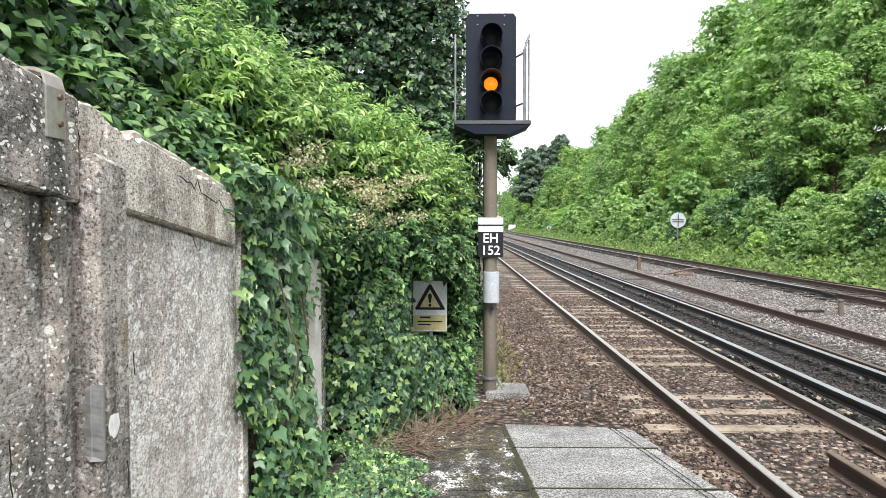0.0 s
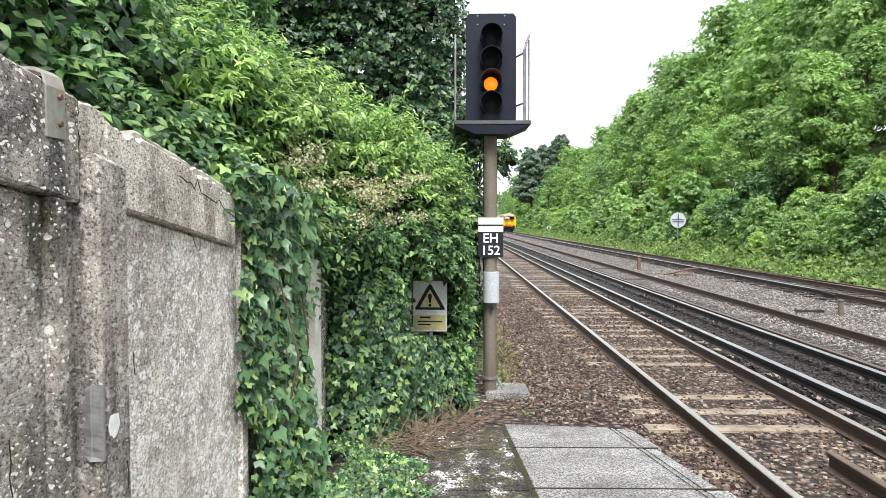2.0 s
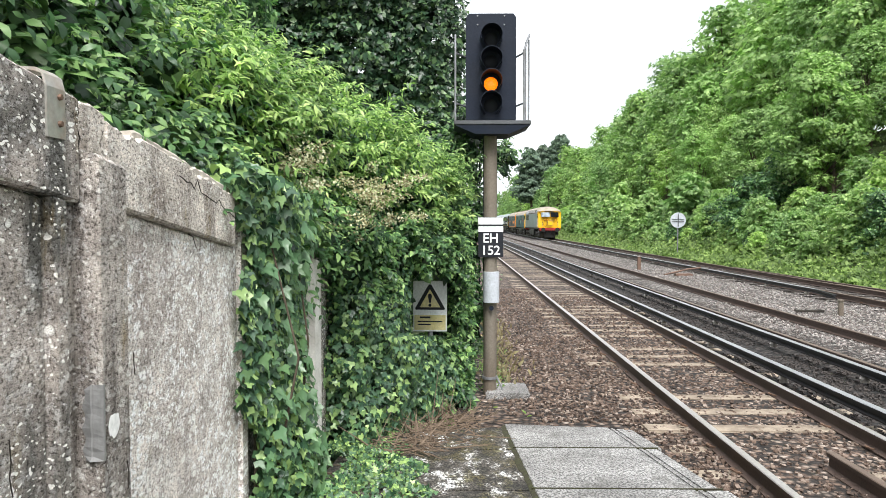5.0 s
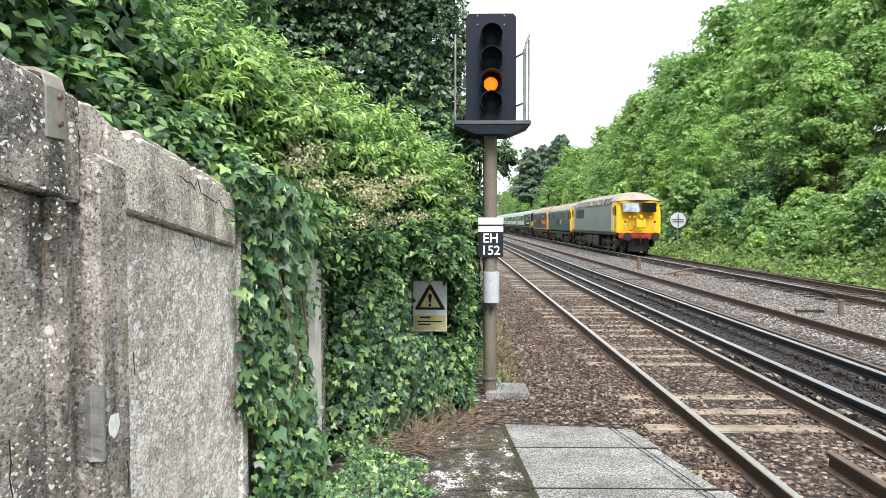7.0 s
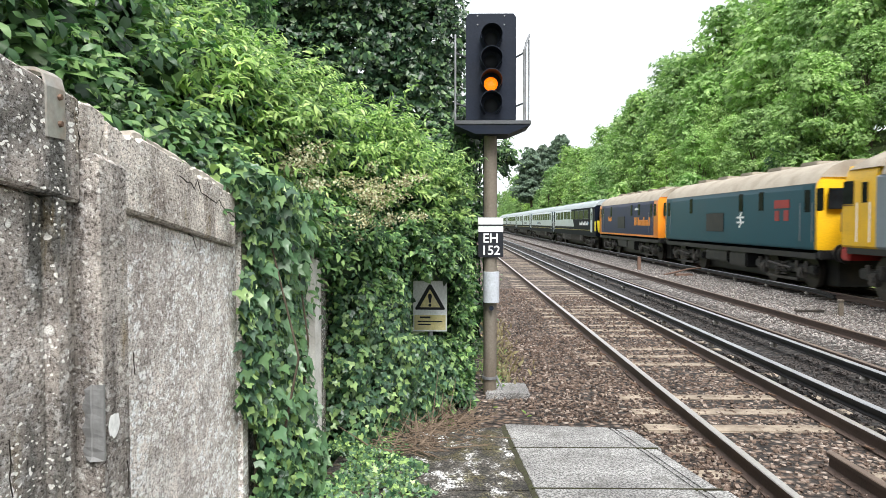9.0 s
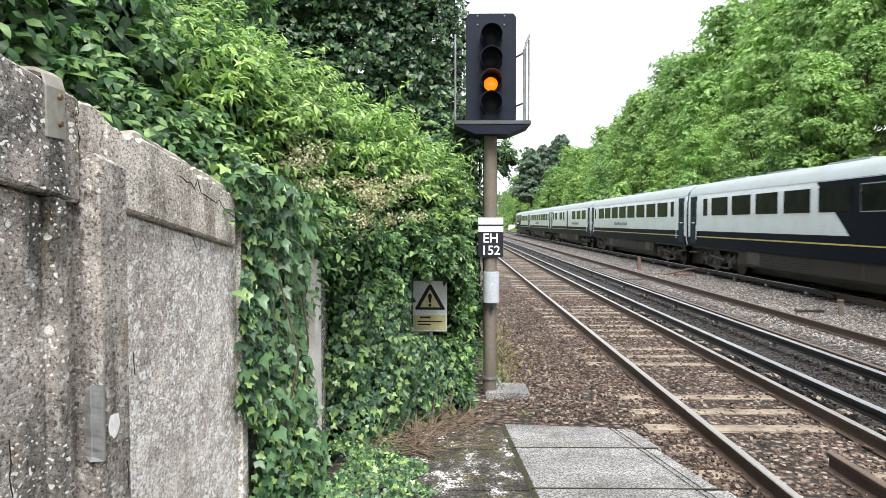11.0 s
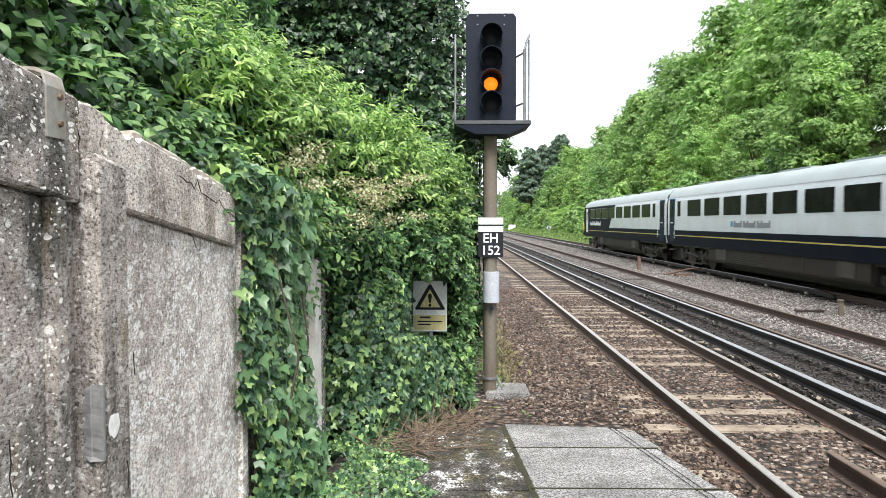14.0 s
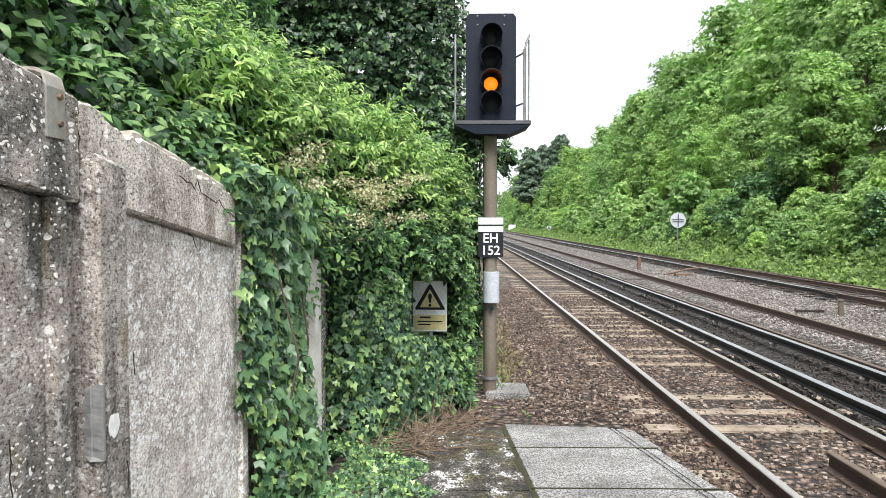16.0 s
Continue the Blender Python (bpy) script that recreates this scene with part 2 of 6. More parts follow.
M = dict(
    wall=concrete_wall("lichened_concrete", (0.40, 0.36, 0.33), (0.06, 0.064, 0.06), 0.85, 0.95, 0.35, 0.4, 0.0),
    wall_pale=concrete_wall("whitewashed_concrete", (0.71, 0.66, 0.62), (0.26, 0.215, 0.195), 0.5, 0.8, 1.0, 0.25, 3.7),
    wall_band=concrete_wall("weathered_coping_concrete", (0.62, 0.57, 0.52), (0.20, 0.165, 0.14), 0.65, 0.6, 0.3, 0.6, 8.1),
    wall_rib=concrete_wall("mossy_post_concrete", (0.40, 0.365, 0.335), (0.07, 0.06, 0.054), 0.75, 0.45, 0.2, 0.5, 12.3),
    render_pale=plain("smooth_pale_cement", (0.70, 0.68, 0.65), 0.9, dirt=(0.33, 0.30, 0.26), amount=0.6, scale=4, grain=60, bump=0.4),
    wire=plain("dark_crack_root", (0.03, 0.024, 0.02), 0.9, amount=0.3),
    slab=slab_concrete(), slab_old=old_slab(), ballast=stone("ballast_ground", False),
    stones=stone("ballast_stones", True), soil=earth(),
    sleeper_dark=plain("stained_sleeper", (0.055, 0.047, 0.042), 0.9, dirt=(0.03, 0.027, 0.025), amount=0.7, scale=3.0, grain=60, bump=0.5),
    sleeper=plain("weathered_sleeper", (0.30, 0.25, 0.195), 0.9, dirt=(0.085, 0.062, 0.045), amount=0.95, scale=3.0, grain=60, bump=0.5),
    rail_rust=plain("rusty_rail_side", (0.080, 0.054, 0.043), 0.75, dirt=(0.05, 0.035, 0.03), amount=0.6, scale=3.0, grain=50),
    rail_top=plain("polished_rail_head", (0.44, 0.42, 0.41), 0.36, 0.6, dirt=(0.4, 0.35, 0.3), amount=0.4, scale=1.0),
    rail_top_dull=plain("dull_rail_head", (0.20, 0.15, 0.12), 0.5, 0.6, dirt=(0.12, 0.08, 0.06), amount=0.6, scale=1.5),
    conductor=plain("black_conductor_rail", (0.022, 0.022, 0.024), 0.5, 0.3, dirt=(0.012, 0.011, 0.011), amount=0.5, scale=2.0),
    conductor_top=plain("worn_conductor_head", (0.42, 0.43, 0.45), 0.4, 0.6, dirt=(0.15, 0.15, 0.15), amount=0.5, scale=1.0),
    insulator=plain("white_porcelain", (0.26, 0.24, 0.215), 0.4, dirt=(0.2, 0.17, 0.14), amount=0.6, scale=9),
    clip=plain("rusty_clip", (0.16, 0.10, 0.07), 0.7, 0.3, scale=8),
    black=plain("signal_black", (0.014, 0.019, 0.032), 0.55, dirt=(0.03, 0.03, 0.032), amount=0.3, scale=4, spec=0.15),
    lens_off=glass_dark("signal_lens", (0.015, 0.016, 0.018), 0.12), lens_on=glow("lit_signal_lens", (0.8, 0.3, 0.02), 1.5),
    pole=plain("weathered_steel_pole", (0.205, 0.18, 0.15), 0.6, 0.25, dirt=(0.10, 0.07, 0.045), amount=0.8, scale=2.2, streak=0.35),
    deck=plain("galvanised_deck", (0.10, 0.105, 0.115), 0.6, 0.3, dirt=(0.05, 0.05, 0.05), amount=0.6, scale=3),
    galv=plain("galvanised_rail", (0.27, 0.28, 0.30), 0.5, 0.5, dirt=(0.13, 0.12, 0.11), amount=0.6, scale=6),
    strap=plain("galvanised_strap", (0.42, 0.41, 0.38), 0.45, 0.5, dirt=(0.30, 0.14, 0.06), amount=0.8, scale=7),
    white=plain("white_sign_face", (0.80, 0.83, 0.84), 0.4, dirt=(0.5, 0.51, 0.48), amount=0.3, scale=5),
    sign_black=plain("sign_black", (0.012, 0.014, 0.02), 0.4, dirt=(0.03, 0.03, 0.03), amount=0.3, scale=6),
    sign_yellow=plain("faded_yellow", (0.70, 0.62, 0.30), 0.5, dirt=(0.6, 0.58, 0.45), amount=0.5, scale=8),
    letter=plain("white_lettering", (0.8, 0.82, 0.83), 0.5, amount=0.1),
    box_grey=plain("pale_grey_plastic", (0.46, 0.49, 0.54), 0.4, dirt=(0.3, 0.31, 0.33), amount=0.4, scale=6),
    tape=plain("grey_tape", (0.19, 0.19, 0.19), 0.35, dirt=(0.42, 0.42, 0.42), amount=0.6, scale=12, streak=0.2),
    paint_spot=plain("white_paint", (0.88, 0.88, 0.87), 0.7, amount=0.1),
    mortar=plain("pale_cement_patch", (0.50, 0.46, 0.40), 0.95, dirt=(0.25, 0.22, 0.19), amount=0.6, scale=9, bump=0.7),
    bark=plain("bark", (0.10, 0.075, 0.055), 0.95, dirt=(0.05, 0.06, 0.035), amount=0.6, scale=6, grain=25, bump=0.9),
    twig=plain("dead_twig", (0.17, 0.125, 0.09), 0.9, dirt=(0.1, 0.07, 0.05), amount=0.5, scale=12),
    joint=plain("mossy_joint", (0.035, 0.032, 0.02), 1.0, dirt=(0.06, 0.07, 0.02), amount=0.7, scale=14, grain=90, bump=1.0),
    moss=plain("moss", (0.12, 0.17, 0.03), 1.0, dirt=(0.05, 0.06, 0.02), amount=0.6, scale=20, grain=90, bump=1.0),
    wood_post=plain("brown_post", (0.16, 0.10, 0.075), 0.85, dirt=(0.08, 0.06, 0.05), amount=0.6, scale=6),
    ivy=leafy("ivy_leaf", (0.022, 0.062, 0.038), (0.085, 0.17, 0.095), (0.31, 0.44, 0.17), 0.38, 0.18, 1.6, 0.5),
    bush=leafy("fresh_shrub_leaf", (0.07, 0.145, 0.055), (0.225, 0.35, 0.13), (0.52, 0.64, 0.31), 0.4, 0.42, 0.8),
    bush_dark=leafy("shrub_leaf", (0.022, 0.06, 0.03), (0.08, 0.165, 0.076), (0.28, 0.42, 0.19), 0.35, 0.35, 0.7),
    # dark tree's leaves, blackened further as painted shade for gaps in the shrubs
    tree_dark_and_gaps=leafy("dark_tree_leaf_and_gap_shade", (0.008, 0.024, 0.014), (0.022, 0.056, 0.03), (0.10, 0.17, 0.078), 0.4, 0.08, 0.7),
    tree=leafy("tree_leaf", (0.12, 0.205, 0.085), (0.235, 0.35, 0.15), (0.40, 0.51, 0.255), 0.5, 0.42, 0.16),
    tree_light=leafy("light_tree_leaf", (0.165, 0.265, 0.095), (0.29, 0.415, 0.155), (0.45, 0.57, 0.26), 0.5, 0.42, 0.2),
    # needles paled towards blue, distance haze put into the colour
    pine=leafy("pine_needles_hazed", (0.09, 0.13, 0.11), (0.14, 0.19, 0.155), (0.20, 0.25, 0.20), 0.6, 0.1, 0.4),
    verge=leafy("verge_grass", (0.07, 0.115, 0.035), (0.135, 0.21, 0.06), (0.25, 0.34, 0.11), 0.6, 0.3, 0.35),
    dry=leafy("dry_stalk", (0.12, 0.085, 0.05), (0.2, 0.15, 0.09), (0.3, 0.25, 0.16), 0.8, 0.1, 1.0),
    flower=leafy("fading_flower", (0.22, 0.17, 0.10), (0.36, 0.32, 0.21), (0.60, 0.57, 0.45), 0.8, 0.2, 1.0),
    t_grey=plain("loco_grey_paint", (0.195, 0.235, 0.275), 0.38, dirt=(0.11, 0.11, 0.11), amount=0.5, scale=0.9, streak=0.3),
    t_roof=plain("weathered_roof", (0.33, 0.29, 0.235), 0.7, dirt=(0.17, 0.135, 0.10), amount=0.7, scale=1.2),
    t_yellow=plain("warning_yellow", (0.80, 0.46, 0.012), 0.4, dirt=(0.42, 0.25, 0.04), amount=0.35, scale=1.5),
    t_red=plain("buffer_beam_red", (0.36, 0.028, 0.026), 0.5, dirt=(0.15, 0.03, 0.03), amount=0.5, scale=2),
    t_under=plain("underframe_black", (0.016, 0.0165, 0.018), 0.5, spec=0.25, dirt=(0.045, 0.038, 0.032), amount=0.6, scale=2.2),
    t_wheel=plain("wheel_steel", (0.06, 0.055, 0.05), 0.5, 0.6, dirt=(0.12, 0.09, 0.07), amount=0.5, scale=4),
    t_teal=plain("blue_green_paint", (0.009, 0.070, 0.100), 0.4, spec=0.15, dirt=(0.03, 0.06, 0.075), amount=0.3, scale=0.8),
    t_navy=plain("navy_paint", (0.008, 0.014, 0.075), 0.4, spec=0.15, dirt=(0.03, 0.03, 0.05), amount=0.3, scale=0.8),
    t_orange=plain("orange_paint", (0.80, 0.26, 0.02), 0.4, dirt=(0.4, 0.16, 0.04), amount=0.3, scale=1.2),
    t_white=plain("coach_white", (0.66, 0.72, 0.775), 0.3, dirt=(0.45, 0.46, 0.46), amount=0.5, scale=0.7),
    t_coach_roof=plain("coach_roof_pale", (0.31, 0.355, 0.37), 0.5, dirt=(0.24, 0.26, 0.26), amount=0.6, scale=0.8),
    t_dark=plain("coach_dark_band", (0.006, 0.009, 0.016), 0.5, spec=0.03, dirt=(0.014, 0.015, 0.02), amount=0.3, scale=1.2),
    t_door=plain("coach_door_blue", (0.010, 0.024, 0.040), 0.5, spec=0.04, dirt=(0.05, 0.06, 0.07), amount=0.3, scale=2),
    t_line=plain("yellow_line", (0.55, 0.45, 0.10), 0.5, amount=0.2), t_skirt=plain("coach_skirt", (0.034, 0.030, 0.027), 0.7, spec=0.15, dirt=(0.05, 0.04, 0.033), amount=0.7, scale=1.4),
    # second glass: grey-blue base colour paints a reflected sky
    t_glass=glass_dark("train_glass"), t_glass_painted_sky=glass_dark("windscreen_glass_painted_sky", (0.16, 0.19, 0.22), 0.08, 0.5),
    t_lemon=plain("lemon_yellow", (0.70, 0.60, 0.03), 0.4, dirt=(0.4, 0.33, 0.05), amount=0.3, scale=2),
    t_bogie=plain("dusty_bogie", (0.042, 0.040, 0.039), 0.6, 0.2, dirt=(0.115, 0.095, 0.075), amount=0.7, scale=5), t_louvre=plain("dusty_louvre", (0.30, 0.295, 0.28), 0.5, dirt=(0.2, 0.17, 0.14), amount=0.5, scale=2), t_text=plain("grey_lettering", (0.22, 0.23, 0.25), 0.5, amount=0.1),
    t_lamp=plain("lamp_lens", (0.42, 0.38, 0.28), 0.2, amount=0.1), t_bright=plain("bright_blue", (0.06, 0.26, 0.46), 0.4, amount=0.1),
)


# ---- mesh helpers ----
rng = np.random.default_rng(7)


def smooth_mesh(bm, name, mat, smooth=False):
    bmesh.ops.recalc_face_normals(bm, faces=bm.faces[:])
    me = bpy.data.meshes.new(name)
    bm.to_mesh(me)
    bm.free()
    me.materials.append(mat)
    if smooth:
        me.shade_smooth()
        me.set_sharp_from_angle(angle=radians(38))
    return me


def part(name, bm, mat, parent=None, label="", smooth=False):
    ob = new(name, smooth_mesh(bm, name, mat, smooth))
    ob.parent = parent
    if label:
        ob["label"] = label
    return ob


def mesh_part(name, me, parent=None, label=""):
    ob = new(name, me)
    ob.parent = parent
    if label:
        ob["label"] = label
    return ob


def thing(name, label, category, group="", kind="", at=None):
    ob = new(name)
    ob.empty_display_size = 0.2
    if at is not None:
        ob.matrix_basis = at
    return tagged(ob, label, category, group, kind)


def block(x0, x1, y0, y1, z0, z1, bevel=0.0, bm=None):
    own = bm is None
    bm = bm or bmesh.new()
    m = Matrix.Translation(((x0 + x1) / 2, (y0 + y1) / 2, (z0 + z1) / 2)) @ Matrix.Diagonal((x1 - x0, y1 - y0, z1 - z0, 1))
    made = bmesh.ops.create_cube(bm, size=1, matrix=m)
    if bevel:
        es = {e for v in made["verts"] for e in v.link_edges}
        bmesh.ops.bevel(bm, geom=list(es), offset=bevel, segments=2, affect="EDGES")
    return bm


def tube(p, q, r0, r1=None, seg=12, bm=None, caps=True):
    bm = bm or bmesh.new()
    p, q = Vector(p), Vector(q)
    d = q - p
    m = Matrix.Translation((p + q) / 2) @ d.to_track_quat("Z", "Y").to_matrix().to_4x4()
    bmesh.ops.create_cone(bm, cap_ends=caps, segments=seg, radius1=r0, radius2=r0 if r1 is None else r1, depth=d.length, matrix=m)
    return bm


def pipe(points, r, seg=8, bm=None):
    bm = bm or bmesh.new()
    for a, b in zip(points, points[1:]):
        tube(a, b, r, r, seg, bm)
    for p in points[1:-1]:
        bmesh.ops.create_icosphere(bm, subdivisions=1, radius=r * 1.02, matrix=Matrix.Translation(p))
    return bm


def loft(sections, bm=None, close=True):
    """Skin rings of points, all of one length, and cap the two ends."""
    bm = bm or bmesh.new()
    rings = [[bm.verts.new(p) for p in s] for s in sections]
    n = len(rings[0])
    for a, b in zip(rings, rings[1:]):
        for i in range(n if close else n - 1):
            bm.faces.new((a[i], a[(i + 1) % n], b[(i + 1) % n], b[i]))
    if close:
        bm.faces.new(rings[0])
        bm.faces.new(rings[-1][::-1])
    return bm


def extrude_y(outline, y0, y1, bm=None):
    return loft([[(x, y0, z) for x, z in outline], [(x, y1, z) for x, z in outline]], bm)


def prism(outline, thick, m, bm=None):
    """A plate with an outline in its own x, z plane, thick along y, posed by m."""
    return loft([[m @ Vector((x, 0, z)) for x, z in outline], [m @ Vector((x, thick, z)) for x, z in outline]], bm)


def fast_mesh(name, verts, faces, mat):
    """A mesh from arrays: verts (n, 3), faces (m, k)."""
    me = bpy.data.meshes.new(name)
    verts, faces = np.asarray(verts, np.float32), np.asarray(faces, np.int32)
    k = faces.shape[1]
    me.vertices.add(len(verts))
    me.vertices.foreach_set("co", verts.ravel())
    me.loops.add(faces.size)
    me.loops.foreach_set("vertex_index", faces.ravel())
    me.polygons.add(len(faces))
    me.polygons.foreach_set("loop_start", np.arange(0, faces.size, k, dtype=np.int32))
    me.update(calc_edges=True)
    me.materials.append(mat)
    return me


HEX = np.array([(0, 1, 5), (1, 2, 4), (1, 4, 5), (2, 3, 4)])
LANCE = (np.array([(0, 0, 0), (0.14, 0.35, 0.05), (0.10, 0.7, 0.0), (0, 1, -0.16), (-0.10, 0.7, 0.03), (-0.14, 0.35, 0.0)]), HEX)
ELLIPTIC = (np.array([(0, 0, 0), (0.22, 0.33, 0.07), (0.17, 0.68, 0.01), (0, 1, -0.15), (-0.17, 0.68, 0.04), (-0.22, 0.33, 0.0)]), HEX)
OVATE = (np.array([(0, 0, 0), (0.33, 0.3, 0.08), (0.27, 0.65, 0.02), (0, 1, -0.13), (-0.27, 0.65, 0.04), (-0.33, 0.3, 0.0)]), HEX)
LOBED = (np.array([(0, 0, 0), (0.34, -0.14, 0.0), (0.52, 0.30, -0.04), (0.24, 0.42, 0.05), (0, 1, -0.08), (-0.24, 0.42, 0.05), (-0.52, 0.30, -0.04), (-0.34, -0.14, 0.0), (0, 0.3, -0.02)]),
         np.array([(0, 1, 8), (1, 2, 8), (2, 3, 8), (3, 4, 8), (4, 5, 8), (5, 6, 8), (6, 7, 8), (7, 0, 8)]))
SPRIG = (np.array([(0, 0, 0), (0.30, 0.35, 0.1), (0, 1, -0.1), (-0.30, 0.35, 0.1), (0.1, 0.1, -0.1), (0.75, 0.5, 0.15), (0.45, 0.8, 0.0), (-0.1, 0.1, -0.1), (-0.75, 0.45, 0.15), (-0.4, 0.8, 0.0)]),
         np.array([(0, 1, 2), (0, 2, 3), (4, 5, 6), (7, 9, 8)]))


def unit(v):
    return v / np.maximum(np.linalg.norm(v, axis=1, keepdims=True), 1e-6)


def leaves(name, P, N, size, template, mat, droop=0.5, jitter=0.6, along=None, sizes=None):
    """Leaves at points P that face about along N and hang down by droop."""
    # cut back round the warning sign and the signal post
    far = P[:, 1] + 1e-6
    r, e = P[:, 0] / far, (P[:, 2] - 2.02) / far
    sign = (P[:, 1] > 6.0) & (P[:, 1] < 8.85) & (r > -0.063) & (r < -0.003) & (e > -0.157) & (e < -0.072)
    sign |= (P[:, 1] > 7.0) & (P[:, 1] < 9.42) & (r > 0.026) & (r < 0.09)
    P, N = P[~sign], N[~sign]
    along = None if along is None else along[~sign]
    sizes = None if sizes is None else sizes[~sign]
    n = len(P)
    N = unit(N + jitter * rng.normal(size=(n, 3)))
    T = rng.normal(size=(n, 3)) * 0.8 + np.array([0, 0, -droop]) * 2
    T = T if along is None else along + 0.12 * T
    T = unit(T - (T * N).sum(1, keepdims=True) * N)
    B = np.cross(T, N)
    s = size * rng.uniform(0.6, 1.3, size=(n, 1, 1))
    s = s if sizes is None else s * sizes[:, None, None]
    tv, tf = template
    V = P[:, None, :] + s * (tv[None, :, 0:1] * B[:, None, :] + tv[None, :, 1:2] * T[:, None, :] + tv[None, :, 2:3] * N[:, None, :])
    F = tf[None] + (np.arange(n) * len(tv))[:, None, None]
    return fast_mesh(name, V.reshape(-1, 3), F.reshape(-1, tf.shape[1]), mat)


def ball_points(n, centre, radii, shell=0.55):
    d = unit(rng.normal(size=(n, 3)))
    r = 1 - shell * rng.random((n, 1)) ** 1.6
    return np.array(centre) + d * r * np.array(radii), d


def crown_points(lobes, per_area, domed=0.0):
    """Points and outward directions over lobes (centre, radii); domed: the share that sits on the upper side."""
    P, N = [], []
    for c, r in lobes:
        n = max(12, int(per_area * r[0] * r[2] * 4))
        p, d = ball_points(n, c, r)
        up = (rng.random(n) < domed) & (d[:, 2] < 0)
        p[up, 2], d[up, 2] = 2 * c[2] - p[up, 2], -d[up, 2]
        P.append(p)
        N.append(d + np.array([0, 0, 0.35]))
    return np.vstack(P), np.vstack(N)


def shoot_leaves(name, lobes, count, length, leaf, template, mat, lift=0.7, nodes=11, sag=0.45, start=0.6):
    """Arching shoots that grow out of lobes, with paired leaves along each and smaller ones at the tip."""
    w = np.array([r[0] * r[2] for _, r in lobes])
    pick = rng.choice(len(lobes), count, p=w / w.sum())
    C, R = np.array([c for c, _ in lobes])[pick], np.array([r for _, r in lobes])[pick]
    d = unit(rng.normal(size=(count, 3)) + np.array([0.25, -0.5, 0.35]))
    base = C + d * R * rng.uniform(start, 1.0, (count, 1))
    D = unit(d * 0.8 + np.array([0, 0, lift]) + 0.35 * rng.normal(size=(count, 3)))
    L = length * rng.uniform(0.5, 1.35, (count, 1))
    side = unit(np.cross(D, rng.normal(size=(count, 3))))
    other = np.cross(D, side)
    P, N, T, S = [], [], [], []
    for k in range(nodes):
        t = (k + 0.6) / nodes
        at = base + D * L * t + np.array([0, 0, -sag]) * L * t * t
        run = unit(D + np.array([0, 0, -2 * sag * t]))
        across = side if k % 2 else other
        for sgn in (-1, 1):
            a = unit(run * 0.65 + sgn * across * 0.9 + np.array([0, 0, -0.25]))
            P.append(at)
            T.append(a)
            N.append(unit(np.array([0.1, -0.35, 0.9]) + run * 0.2 + sgn * across * 0.15))
            S.append(np.full(count, 1.15 - 0.65 * t * t))
    return leaves(name, np.vstack(P), np.vstack(N), leaf, template, mat, 0.3, 0.3, np.vstack(T), np.concatenate(S))


# ---- ground ----
RAMP = 0.133


def ramp_z(y):
    return 0.85 - RAMP * y


def ground_z(x, y):
    x = np.asarray(x, float)
    right = np.interp(x, [13.6, 15.5, 19, 34, 60, 4000], [-0.28, 0.1, 1.6, 9.5, 12, 14])
    left = np.interp(x, [-4000, -40, -9, -2.2, 0.0, 0.9], [14, 11, 1.2, -0.1, -0.22, -0.24])
    return np.where(x > 13.6, right, np.where(x < 0.9, left, -0.24))


def make_ground():
    xs = np.array([-4000, -900, -200, -60, -40, -25, -15, -9, -6, -4, -2.2, -1.2, 0, 0.9, 1.9, 4, 6, 8, 10, 12, 13.6, 14.5, 15.5, 17, 19, 22, 26, 30, 34, 42, 60, 120, 400, 1200, 4000.0])
    ys = np.array([-400, -100, -40, -15, -5, 0, 3, 6, 9, 12, 16, 22, 30, 40, 55, 75, 100, 140, 190, 260, 350, 500, 900, 2000, 4000.0])
    X, Y = np.meshgrid(xs, ys)
    Z = ground_z(X, Y)
    bumpy = np.where((X > 14) | (X < -2), 1.0, 0.0) * np.where(np.abs(X) < 100, 0.35, 0.0)
    Z = Z + bumpy * rng.normal(size=X.shape) * 0.5
    V = np.stack([X, Y, Z], -1).reshape(-1, 3)
    nx = len(xs)
    F = [(j * nx + i, j * nx + i + 1, (j + 1) * nx + i + 1, (j + 1) * nx + i) for j in range(len(ys) - 1) for i in range(nx - 1)]
    g = new("ground", fast_mesh("ground", V, F, M["soil"]))
    tagged(g, "grassy soil of the railway cutting and its banks", "ground", kind="structure")
    # ballast bed, one sheet over the soil with shallow shoulders
    out = [(-0.25, -0.29), (0.05, -0.205), (0.55, -0.212), (1.2, -0.19), (1.9, -0.175), (2.6, -0.165), (4.6, -0.17), (5.1, -0.2), (5.6, -0.17), (8.0, -0.17), (8.8, -0.22), (10.3, -0.19), (13.6, -0.18), (14.4, -0.30), (14.4, -0.5), (-0.25, -0.5)]
    bm = extrude_y(out, -60, 700)
    tagged(part("ballast_bed", bm, M["ballast"]), "brown and grey crushed stone bed under the tracks", "ballast", kind="structure")


